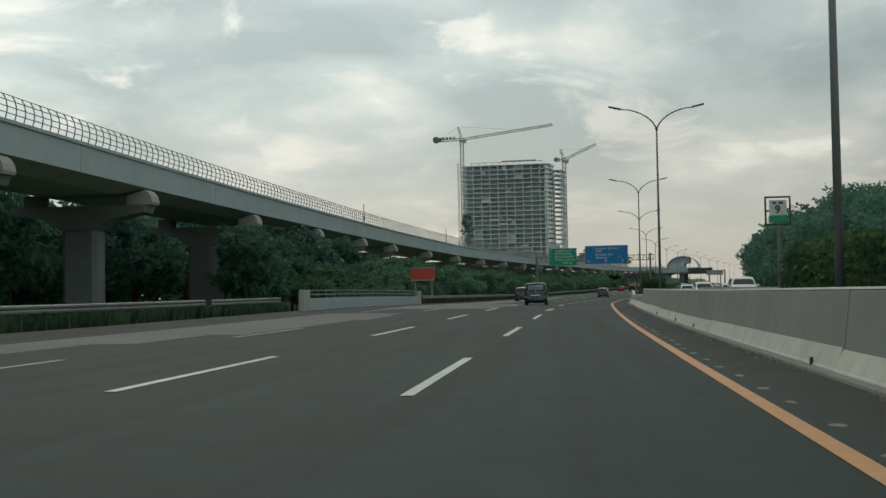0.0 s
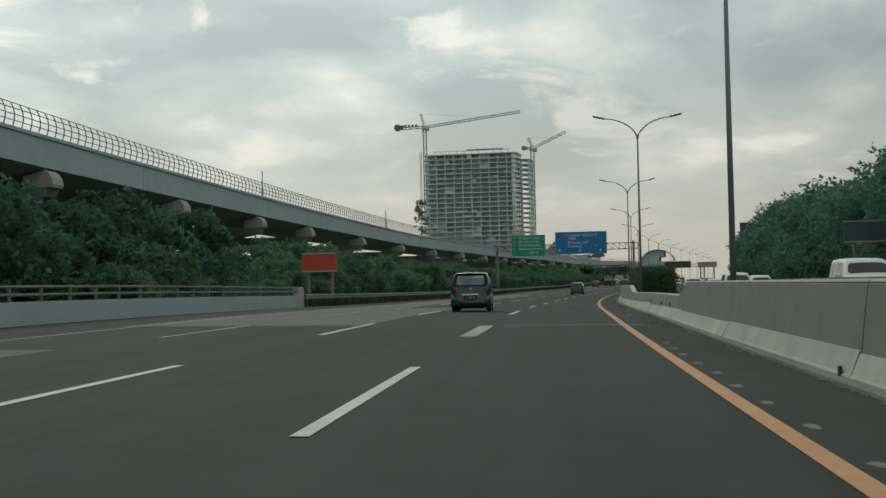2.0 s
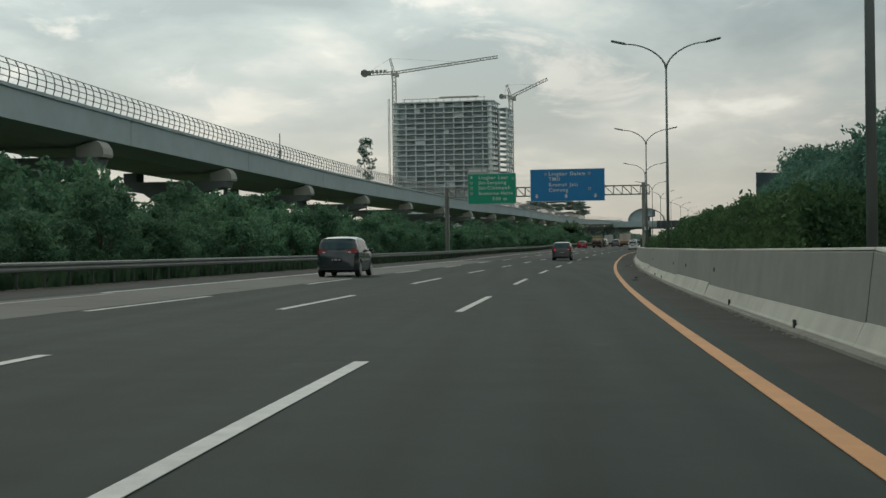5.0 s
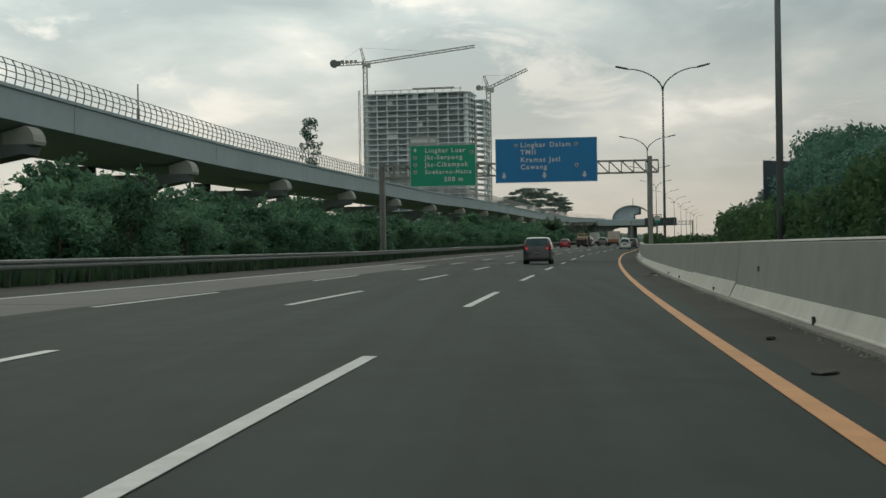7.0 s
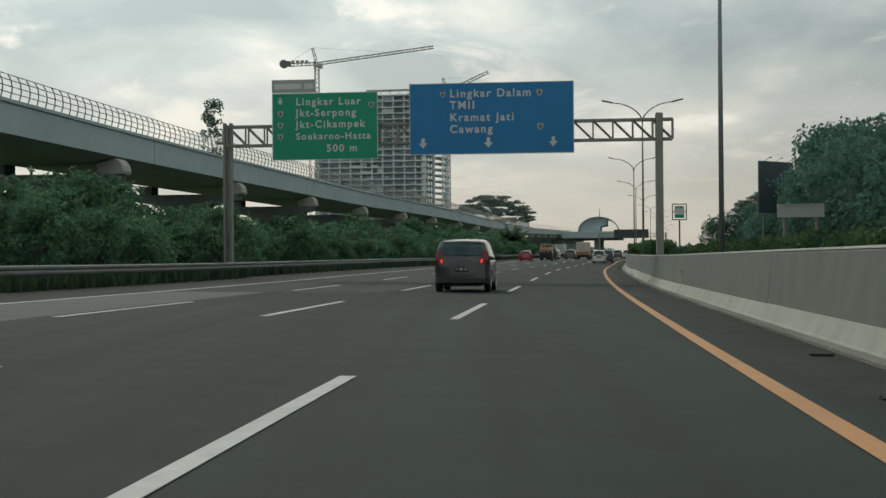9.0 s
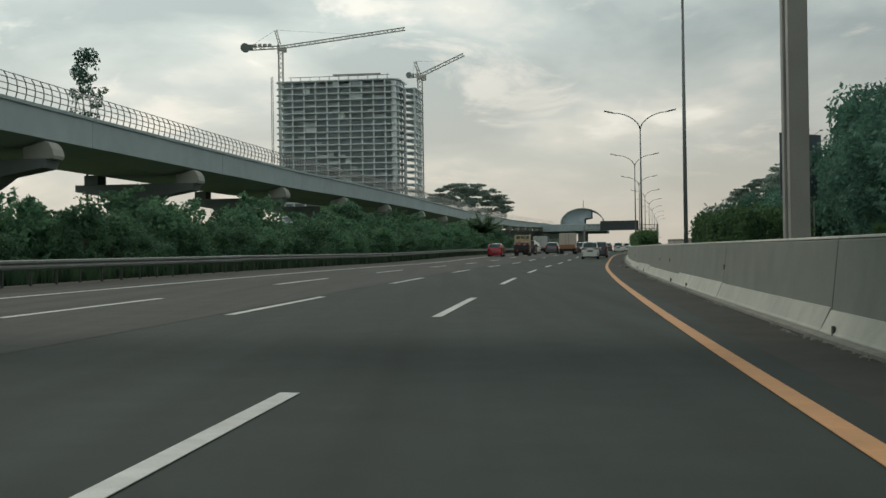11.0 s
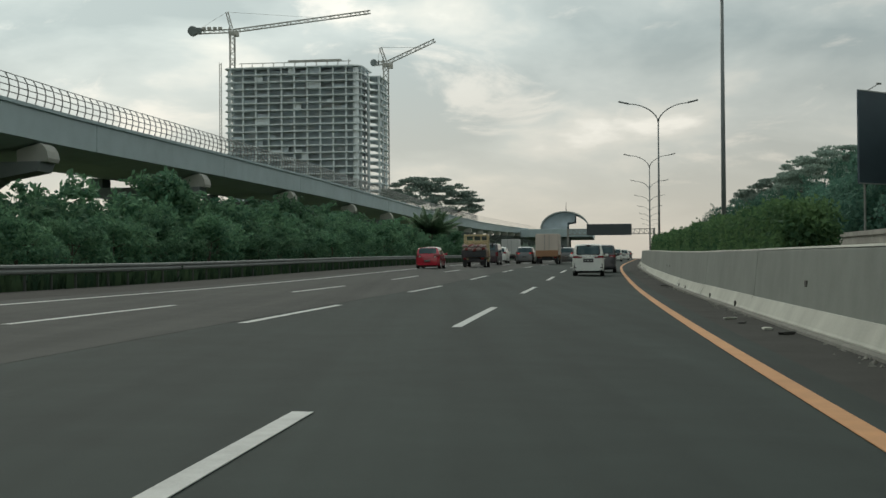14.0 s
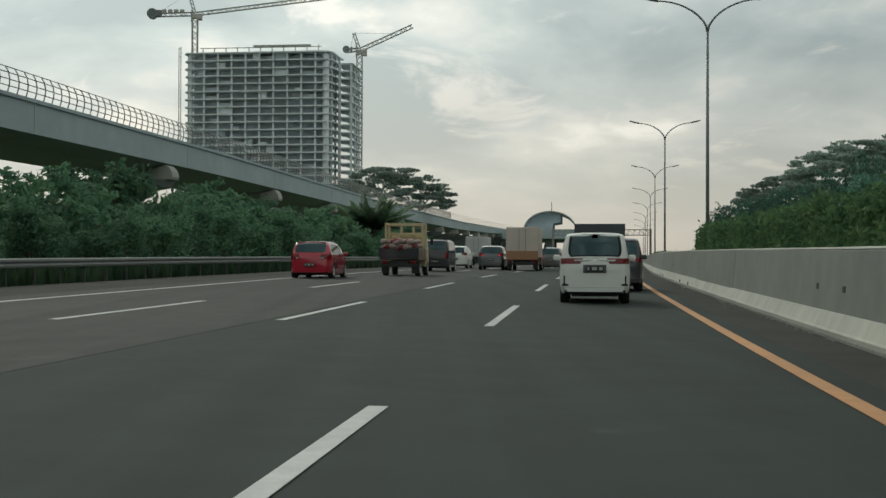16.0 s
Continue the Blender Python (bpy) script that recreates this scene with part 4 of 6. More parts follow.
def tower_crane(x, y, height, jib, turn, rise, ped, back, lab):
    c = thing("tower_crane", Matrix.Translation((x, y, 0)) @ Matrix.Rotation(radians(turn), 4, "Z"), lab, "tower crane", "construction cranes")
    bm = bmesh.new()
    lattice(bm, (0, 0, 0), (0, 0, height), 2.0, 2.2, 0.22)
    part("mast", bm, M_CRANE, c)
    bm = bmesh.new()
    box(bm, (-1.3, -1.3, height), (1.3, 1.3, height + 1.6), 0.1)
    box(bm, (1.2, -1.0, height - 0.6), (2.8, 0.8, height + 1.8), 0.1)
    part("slewing_cab", bm, M_CRANE, c)
    bm = bmesh.new()
    lattice(bm, (0, 0, height + 1.6), (-2.2, 0, height + ped), 1.0, 1.6, 0.14)
    part("apex", bm, M_CRANE, c)
    bm = bmesh.new()
    z = height + 1.8
    lattice(bm, (0.5, 0, z), (jib, 0, z + jib * rise), 1.3, 1.8, 0.15)
    part("jib", bm, M_CRANE, c)
    bm = bmesh.new()
    lattice(bm, (-0.5, 0, z), (-back, 0, z - 0.6), 1.3, 1.8, 0.15)
    part("counter_jib", bm, M_CRANE, c)
    bm = bmesh.new()
    k = 0.5 + 0.03 * back
    rod(bm, (-back, -1.1 * k, z), (-back, 1.1 * k, z), 2.1 * k, seg=12)
    box(bm, (-back + 1.6, -1.0 * k, z - 1.2), (-back + 3.6 * k, 1.0 * k, z + 1.4 * k), 0.15)
    part("counterweight", bm, M_CONC_DARK, c)
    bm = bmesh.new()
    for i in range(int(back / 4)):
        x0 = -back + 3.8 + i * 2.3
        if x0 > -3.0:
            break
        box(bm, (x0, -0.8, z + 0.5), (x0 + 1.6, 0.8, z + 1.7), 0.12)
    rod(bm, (-1.2, -0.5, z - 3.0), (-1.2, -0.5, z + 1.5), 0.3, seg=6)
    part("winch", bm, M_CRANE, c)
    bm = bmesh.new()
    rod(bm, (-2.2, 0, height + ped), (jib * 0.62, 0, z + jib * rise * 0.62 + 0.6), 0.05, seg=4)
    rod(bm, (-2.2, 0, height + ped), (-back + 1.5, 0, z), 0.05, seg=4)
    part("tie_rod", bm, M_CRANE, c)


tower_crane(-69.3, 868.0, 97.6, 58.0, 0.0, 0.132, 9.8, 16.5, "pale tower crane with long jib above the unfinished high-rise")
tower_crane(-4.4, 850.0, 81.2, 20.0, 4.0, 0.46, 8.0, 5.0, "pale luffing tower crane standing beside the unfinished high-rise")


# ---- plants ----
def leaf_cloud(rs, blobs, count, size, flat=0.5):
    """Quads of leaves scattered on and in ellipsoid blobs (centre, radii)."""
    vol = np.array([r[0] * r[1] + r[1] * r[2] + r[0] * r[2] for _, r in blobs])
    pick = rs.choice(len(blobs), size=count, p=vol / vol.sum())
    c = np.array([b[0] for b in blobs])[pick]
    rad = np.array([b[1] for b in blobs])[pick]
    v = rs.normal(size=(count, 3))
    v /= np.linalg.norm(v, axis=1)[:, None]
    rr = rs.uniform(0.55, 1.06, size=(count, 1)) ** 0.6
    p = c + v * rad * rr
    nrm = v + rs.normal(scale=0.6, size=(count, 3)) + np.array([0, 0, flat])
    nrm /= np.linalg.norm(nrm, axis=1)[:, None]
    t = np.cross(nrm, rs.normal(size=(count, 3)))
    t /= np.linalg.norm(t, axis=1)[:, None] + 1e-9
    b = np.cross(nrm, t)
    ln = size * rs.uniform(0.6, 1.4, size=(count, 1))
    wd = ln * rs.uniform(0.35, 0.7, size=(count, 1))
    a0, a1, a2, a3 = p - t * ln, p + b * wd - nrm * ln * 0.15, p + t * ln, p - b * wd - nrm * ln * 0.15
    vs = np.stack([a0, a1, a2, a3], axis=1).reshape(-1, 3)
    fs = np.arange(count * 4).reshape(-1, 4)
    return vs, fs


def shoots(rs, blobs, count, leaf, length):
    """Leafy shoots that stand out of the crown, to break its outline."""
    ps, ax = [], []
    for _ in range(count):
        c, r = blobs[rs.randint(len(blobs))]
        d = rs.normal(size=3) * np.array([1, 1, 0.5]) + np.array([0, 0, 0.75])
        d /= np.linalg.norm(d)
        p0 = c + d * r * 0.85
        ln = length * rs.uniform(0.5, 1.3)
        droop = rs.uniform(0.0, 0.35)
        for k in range(13):
            u = (k + 0.5) / 13
            ps.append(p0 + d * ln * u - np.array([0, 0, droop * ln * u * u]) + rs.normal(scale=leaf * 0.55, size=3))
            ax.append(d)
    p, d = np.array(ps), np.array(ax)
    n = len(p)
    t = d + rs.normal(scale=0.8, size=(n, 3)); t /= np.linalg.norm(t, axis=1)[:, None]
    b = np.cross(t, rs.normal(size=(n, 3))); b /= np.linalg.norm(b, axis=1)[:, None]
    l = leaf * rs.uniform(0.7, 1.4, (n, 1))
    return np.stack([p - t * l, p + b * l * 0.42, p + t * l, p - b * l * 0.42], axis=1).reshape(-1, 3)


def quad_mesh(name, vs, fs, mat, parent, label=""):
    me = bpy.data.meshes.new(name)
    me.vertices.add(len(vs)); me.vertices.foreach_set("co", np.asarray(vs, dtype=np.float32).ravel())
    me.loops.add(fs.size); me.loops.foreach_set("vertex_index", fs.ravel().astype(np.int32))
    me.polygons.add(len(fs)); me.polygons.foreach_set("loop_start", np.arange(0, fs.size, 4, dtype=np.int32))
    me.polygons.foreach_set("loop_total", np.full(len(fs), 4, dtype=np.int32))
    me.update(calc_edges=True)
    me.materials.append(mat)
    ob = new(name, me)
    ob.parent = parent
    if label:
        tagged(ob, label)
    return ob


def tree(name, seed, height, spread, crown_base, leaves, leaf, mat, label, category, blobs_n=14, trunk_r=0.2, umbrella=False, lean=0.0, tufts=0):
    rs = np.random.RandomState(seed)
    t = thing(name, Matrix.Identity(4), label, category)
    bm = bmesh.new()
    top = height * (0.62 if not umbrella else 0.6)
    pts = [(lean * u * u + 0.12 * math.sin(3 * u + seed), 0.1 * math.cos(4 * u + seed), -0.6 + (top + 0.6) * u) for u in np.linspace(0, 1, 6)]
    tube(bm, pts, [trunk_r * (1.15 - 0.6 * u) for u in np.linspace(0, 1, 6)], 7)
    blobs = []
    for i in range(blobs_n):
        a = rs.uniform(0, 2 * math.pi)
        if umbrella:
            rad = spread * math.sqrt(rs.uniform(0.02, 1.0))
            z = height - 0.25 * height * (rad / spread) ** 2.2 - rs.choice([0.0, 0.06, 0.12]) * height * rs.uniform(0.7, 1.2)
            r = np.array([spread * rs.uniform(0.08, 0.19), spread * rs.uniform(0.08, 0.19), height * rs.uniform(0.01, 0.022)])
        else:
            u = rs.uniform(0, 1)
            z = crown_base + (height - crown_base) * (0.12 + 0.78 * u)
            prof = math.sin(math.pi * (0.18 + 0.75 * u)) ** 0.7
            rad = spread * prof * math.sqrt(rs.uniform(0.05, 0.9))
            k = spread * rs.uniform(0.16, 0.44)
            r = np.array([k, k, k * rs.uniform(0.6, 0.95)])
        c = np.array([rad * math.cos(a) + lean, rad * math.sin(a), z])
        blobs.append((c, r))
        if i < 9:
            s0 = Vector(pts[3 + (i % 3)])
            e0 = Vector(c)
            mid = s0.lerp(e0, 0.5) + Vector((0, 0, -0.05 * height if umbrella else 0.04 * height))
            tube(bm, [s0, mid, e0], [trunk_r * 0.42, trunk_r * 0.26, trunk_r * 0.1], 5)
    part("trunk", bm, M_BARK, t, smooth=True)
    vs, fs = leaf_cloud(rs, blobs, leaves, leaf)
    if tufts:
        vs = np.concatenate([vs, shoots(rs, blobs, tufts, leaf, 0.3 * spread)])
        fs = np.arange(len(vs)).reshape(-1, 4)
    quad_mesh("crown", vs, fs, mat, t)
    return t


def palm(seed):
    rs = np.random.RandomState(seed)
    t = thing("palm", Matrix.Identity(4), "bushy green palm with long drooping fronds", "palm", "roadside palms")
    bm = bmesh.new()
    tube(bm, [(0, 0, -0.6), (0.1, 0, 1.5), (0.15, 0.05, 3.6)], [0.25, 0.2, 0.16], 8)
    part("trunk", bm, M_BARK, t, smooth=True)
    vs, fs = [], []
    for i in range(46):
        a = 2 * math.pi * i / 46 * 3.0 + rs.uniform(-0.15, 0.15)
        el0 = rs.uniform(0.35, 1.45)
        ln = rs.uniform(2.4, 3.7)
        d = np.array([math.cos(a), math.sin(a), 0])
        side = np.array([-math.sin(a), math.cos(a), 0])
        for k in range(22):
            u = (k + 1) / 22
            p = np.array([0.15, 0.05, 3.6]) + d * ln * u * math.cos(el0) * 1.05 + np.array([0, 0, ln * (u * math.sin(el0) - 0.3 * u * u)])
            for sg in (-1, 1):
                w = 0.62 * math.sin(math.pi * (0.12 + 0.85 * u))
                q = p + side * sg * w + d * 0.35 * w - np.array([0, 0, 0.45 * w])
                b = len(vs)
                vs += [p, p + d * 0.13, q + d * 0.08, q - d * 0.02]
                fs.append((b, b + 1, b + 2, b + 3))
    quad_mesh("fronds", np.array(vs), np.array(fs), M_LEAF_PALM, t)
    return t


def scatter(proto, spots):
    """Put the first at its spot and copy it to the rest: (s, d, z, turn, size)."""
    for i, (s, d, z, turn, k) in enumerate(spots):
        m = set_at(s, d, 0.0, turn)
        m.translation.z = z
        wide = min(k, 1.12)
        if i == 0:
            proto.matrix_basis = m
            proto.scale = (wide, wide, k)
        else:
            o = copy_thing(proto, m)
            o.scale = (wide, wide, k)


GZ = -0.7
rr = random.Random(11)
shrubs = [tree("shrub", 20 + i, 4.6 + 0.7 * i, 2.2, 0.4, 3400, 0.125, M_LEAF, "dense green roadside shrub with many small leaves", "shrub", 30, 0.08, tufts=90) for i in range(3)]
backs = [tree("shrub", 30 + i, 5.0 + 0.6 * i, 2.5, 0.5, 1700, 0.19, M_LEAF, "tall leafy shrub in the roadside thicket", "shrub", 26, 0.09, tufts=60) for i in range(3)]
spots, spots_b = [[] for _ in shrubs], [[] for _ in backs]
for s in np.arange(118, 490, 3.0):
    s = float(s)
    for row in range(3):
        d = -20.3 - 3.2 * row + rr.uniform(-1.1, 1.1)
        grow = 0.45 + 0.24 * row if s < 150 else 0.66 + 0.17 * row if not 280 < s < 335 else 0.6 + 0.12 * row
        if 219 < s + 2.45 * (d + 20) < 225 or 308 < s + 2.8 * (d + 20) < 317 or 328 < s + 2.8 * (d + 20) < 338:
            grow = min(grow, 0.62)
        elif row and 248 < s + 2.6 * (d + 20) < 266:
            grow = 1.12
        if 120 < s + 3.5 * (d + 20.3) < 129:
            continue
        if rr.random() < 0.82:
            (spots[rr.randrange(3)] if row == 0 else spots_b[rr.randrange(3)]).append((s + rr.uniform(-1, 1), d, GZ + 0.3 + road_z(s), rr.uniform(0, 360), grow * rr.uniform(0.72, 1.25)))
for p, q in zip(shrubs + backs, spots + spots_b):
    scatter(p, q)
# trees behind and under the viaduct
woods = [tree("tree", 40 + i, 11.0 + i, 4.6, 2.2, 2000, 0.36, M_LEAF_DARK, "dark leafy tree in the belt behind the viaduct", "tree", 30, 0.24, tufts=40) for i in range(3)]
spots = [[] for _ in woods]
for s in np.arange(20, 700, 6.0):
    s = float(s)
    for row in range(3 if s < 190 else 2):
        if rr.random() < (0.95 if s < 190 else 0.6 if row == 0 else 0.25):
            spots[rr.randrange(3)].append((s + rr.uniform(-2, 2), -49 - 9 * row + rr.uniform(-3, 3), GZ, rr.uniform(0, 360), rr.uniform(0.72, 1.2) if s < 225 else rr.uniform(0.5, 0.75) if s < 276 else rr.uniform(0.3, 0.46)))
for s in np.arange(111, 145, 4.2):
    spots[rr.randrange(3)].append((float(s) + rr.uniform(-1.5, 1.5), -27.6 + rr.uniform(-1.5, 0.8), GZ, rr.uniform(0, 360), rr.uniform(0.55, 0.7)))
for p, q in zip(woods, spots):
    scatter(p, q)
# large trees beyond the opposite road
rights = [tree("tree", 60 + i, 13.5, 6.5, 2.0, 5200, 0.30, M_LEAF_DARK, "large dark leafy tree beside the opposite carriageway", "tree", 48, 0.35, tufts=24) for i in range(3)]
spots = [[] for _ in rights]
for s in np.arange(60, 700, 8.0):
    s = float(s)
    for row in range(2):
        if rr.random() < (0.92 if row == 0 else 0.5):
            spots[rr.randrange(3)].append((s + rr.uniform(-2, 2), (35.5 if 392 < s < 452 else 31) + 8 * row + rr.uniform(-2, 2), GZ + road_z(s), rr.uniform(0, 360), rr.uniform(0.92, 1.08) * float(np.interp(s, [60, 150, 160, 385, 400, 438, 452, 465, 480, 560, 590], [0.72, 0.75, 1.05, 1.08, 1.55, 1.5, 1.05, 0.92, 0.8, 0.76, 0.55]))))
for p, q in zip(rights, spots):
    scatter(p, q)
# taller trees where the opposite road bends away
for i, (x, y, top) in enumerate(((81.5, 614.0, 14.4), (85.5, 610.0, 15.6), (91.0, 612.0, 16.9), (96.5, 610.0, 18.6), (102.5, 613.0, 21.0), (108.5, 610.0, 23.6))):
    o = copy_thing(rights[i % 3], Matrix.Translation((x, y, GZ)) @ Matrix.Rotation(1.3 * i, 4, "Z"))
    o.scale = (0.8, 0.8, (top - GZ) / 13.5)
umb = tree("rain_tree", 80, 17.5, 13.0, 9.0, 26000, 0.22, M_LEAF_HAZED, "wide flat-topped rain tree with open crown", "tree", 150, 0.5, umbrella=True)
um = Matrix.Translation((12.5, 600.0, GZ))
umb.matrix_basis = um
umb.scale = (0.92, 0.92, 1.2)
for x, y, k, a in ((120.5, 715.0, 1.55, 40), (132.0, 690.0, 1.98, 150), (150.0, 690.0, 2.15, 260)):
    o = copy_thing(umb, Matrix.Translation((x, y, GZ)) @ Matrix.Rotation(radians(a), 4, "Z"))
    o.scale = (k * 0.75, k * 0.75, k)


# clipped hedges on the median
def hedge(s0, s1, h, d0=4.4, d1=6.8, z0=0.4, seed=1, rough=0.16, dens=420):
    rs = np.random.RandomState(seed)
    ln = s1 - s0
    n = int(ln * h * dens) + 3500
    u, v, w = rs.uniform(0, 1, n), rs.uniform(0, 1, n), rs.uniform(0, 1, n)
    face = rs.choice(7, n, p=[0.24, 0.2, 0.16, 0.14, 0.14, 0.06, 0.06])
    d = np.where(face < 2, 0.10 * u, u)
    d = np.where(face == 4, 1 - 0.06 * u, d)
    z = np.where((face == 2) | (face == 3), 1 - 0.12 * w, w)
    v = np.where(face == 5, v * 0.5 / ln, np.where(face == 6, 1 - v * 0.5 / ln, v))
    ps = []
    for i in range(n):
        s = s0 + ln * v[i]
        bulge = 0.93 + 0.12 * noise.noise(Vector((s * 0.35, seed, 0))) + 0.09 * noise.noise(Vector((s * 1.3, seed, 5)))
        taper = min(1.0, 0.72 + 0.5 * min(s - s0, s1 - s))
        q = at(s, d0 + (d1 - d0) * d[i], z0 + h * bulge * taper * z[i])
        ps.append(q)
    p = np.array([tuple(q) for q in ps]) + rs.normal(scale=rough * 0.5, size=(n, 3))
    nrm = rs.normal(size=(n, 3)); nrm /= np.linalg.norm(nrm, axis=1)[:, None]
    t = np.cross(nrm, rs.normal(size=(n, 3))); t /= np.linalg.norm(t, axis=1)[:, None]
    b = np.cross(nrm, t)
    l = 0.085 * math.sqrt(380 / dens) * rs.uniform(0.6, 1.5, (n, 1))
    vs = np.stack([p - t * l, p + b * l * 0.5, p + t * l, p - b * l * 0.5], axis=1).reshape(-1, 3)
    g = thing("median_hedge", Matrix.Identity(4), "clipped green hedge growing behind the median barrier", "hedge", "median hedges")
    quad_mesh("foliage", vs, np.arange(4 * n).reshape(-1, 4), M_LEAF_HEDGE, g)
    # woody stems inside
    bm = bmesh.new()
    for k in range(int(ln / 1.2)):
        s = s0 + 0.6 + k * 1.2
        for d in (d0 + 0.6, d1 - 0.7):
            q = at(s, d + rs.uniform(-0.2, 0.2), z0 - 0.5)
            rod(bm, q, q + Vector((rs.uniform(-0.2, 0.2), rs.uniform(-0.2, 0.2), h * 0.6 + 0.4)), 0.05, 0.02, 5)
    part("stems", bm, M_BARK, g)


hedge(22, 37.5, 1.75, d0=4.65, seed=1)
hedge(141, 178, 2.1, seed=2, dens=620)
hedge(178, 200, 1.8, seed=3)
hedge(212, 258, 1.15, seed=4)
hedge(268, 281, 1.62, d0=3.9, d1=5.2, seed=5, dens=620)
hedge(326.3, 393, 1.9, d0=3.8, d1=4.85, seed=7, dens=700)
hedge(470, 560, 1.2, seed=8)


def grass(s0, s1, d0, d1, h, count, seed):
    """Rough grass and weeds: crossed blades."""
    rs = np.random.RandomState(seed)
    ss, dd = rs.uniform(s0, s1, count), rs.uniform(d0, d1, count)
    vs = []
    for a, b in zip(ss, dd):
        p = at(float(a), float(b), 0.0)
        p.z = min(p.z, p.z - 0.05) - max(0.0, (-b - 17.0)) * 0.15
        an = rs.uniform(0, math.pi)
        w, hh = rs.uniform(0.05, 0.16), h * rs.uniform(0.35, 1.2)
        t = Vector((math.cos(an), math.sin(an), 0)) * w
        ln = Vector((rs.normal() * 0.12, rs.normal() * 0.12, hh))
        vs += [p - t - Vector((0, 0, 0.2)), p + t - Vector((0, 0, 0.2)), p + t * 0.5 + ln, p - t * 0.5 + ln * 0.95]
    o = quad_mesh("verge_grass", np.array([tuple(v) for v in vs]), np.arange(4 * count).reshape(-1, 4), M_LEAF_GRASS, None)
    tagged(o, "rough green grass and weeds under the guardrail", "grass", kind="stuff")


grass(0, 66, -20.6, -17.62, 0.62, 11000, 5)
grass(66, 84, -19.6, -17.35, 0.6, 3000, 7)
grass(137, 262, -19.6, -15.95, 0.55, 17000, 6)
grass(262, 480, -20.4, -16.95, 0.6, 26000, 8)


# ---- vehicles ----
def paint(name, color, rough=0.28, metal=0.0, coat=0.8):
    return material(name, color, rough, metal, vary=0.05, scale=1.5, fine=200, bump=0.0, coat=coat)


M_P_BLACK = paint("car_paint_black", (0.024, 0.036, 0.043), 0.22, 0.25, 1.0)
M_FRIT = material("window_edge_black", (0.008, 0.009, 0.010), 0.2, vary=0.05, scale=4, fine=50, bump=0.0, spec=0.25)
M_P_WHITE = paint("car_paint_white", (0.78, 0.80, 0.76), 0.4, 0, 0.3)
M_P_RED = paint("car_paint_red", (0.46, 0.010, 0.032), 0.2, 0.0, 1.0)
M_P_DARK = paint("car_paint_charcoal", (0.028, 0.03, 0.036), 0.3, 0.0, 0.8)
M_P_GREY = paint("car_paint_grey", (0.11, 0.12, 0.125), 0.3, 0.4)
M_P_YELLOW = paint("truck_paint_yellow", (0.55, 0.46, 0.27), 0.5, 0, 0.2)
M_P_ORANGE = paint("truck_paint_orange", (0.36, 0.19, 0.10), 0.5, 0, 0.2)
M_BOXWHITE = material("cargo_box_white", (0.55, 0.56, 0.54), 0.5, vary=0.1, scale=0.8, fine=20, bump=0.05)
M_BOXBEIGE = material("cargo_box_beige", (0.62, 0.54, 0.47), 0.6, vary=0.1, scale=0.8, fine=20, bump=0.05)
M_LOAD = material("bundled_load", (0.20, 0.11, 0.10), 0.8, vary=0.5, scale=6, fine=30, bump=0.4, tint=(0.34, 0.28, 0.26))
M_LOAD_RED = material("red_load", (0.22, 0.03, 0.03), 0.7, vary=0.4, scale=7, fine=30, bump=0.3)
M_LOAD_PALE = material("pale_load", (0.38, 0.30, 0.28), 0.8, vary=0.4, scale=7, fine=30, bump=0.3)
M_PLASTIC = material("black_trim", (0.018, 0.019, 0.02), 0.55, vary=0.1, scale=4, fine=50, bump=0.05)
M_CHROME = material("chrome", (0.6, 0.61, 0.6), 0.18, 1.0, vary=0.03, scale=4, fine=50, bump=0.0)
M_RIM = material("alloy_rim", (0.62, 0.63, 0.63), 0.4, 0.5, vary=0.05, scale=4, fine=50, bump=0.0)
M_PLATE = material("plate_black", (0.02, 0.02, 0.022), 0.5, vary=0.1, scale=6, fine=50, bump=0.0)
M_GLASS = material("tinted_glass", (0.012, 0.016, 0.018), 0.04, 0.0, vary=0.02, scale=1, fine=2, bump=0.0, spec=0.9)
M_FILM_DARK = material("dark_window_film", (0.055, 0.082, 0.088), 0.06, 1.0, vary=0.02, scale=1, fine=2, bump=0.0)
M_FILM = material("reflective_window_film", (0.17, 0.20, 0.215), 0.06, 1.0, vary=0.02, scale=1, fine=2, bump=0.0)
M_TAIL = material("tail_lamp_red", (0.19, 0.005, 0.010), 0.25, vary=0.35, scale=14, fine=60, bump=0.1, coat=0.5, spec=0.3)
M_TAIL_ON = material("tail_lamp_lit", (0.5, 0.02, 0.02), 0.25, vary=0.05, scale=8, fine=50, bump=0.0, emit=((1.0, 0.05, 0.04), 0.8))
M_LAMPGLASS = material("lamp_lens", (0.45, 0.46, 0.45), 0.15, vary=0.05, scale=8, fine=50, bump=0.0)


def lathe(bm, profile, seg, mat4):
    """Turn (radius, x) pairs about the x axis."""
    rings = []
    for rad, x in profile:
        rings.append([bm.verts.new(mat4 @ Vector((x, rad * math.cos(2 * math.pi * i / seg), rad * math.sin(2 * math.pi * i / seg)))) for i in range(seg)])
    for a, b in zip(rings, rings[1:]):
        for i in range(seg):
            bm.faces.new((a[i], a[(i + 1) % seg], b[(i + 1) % seg], b[i]))
    return rings


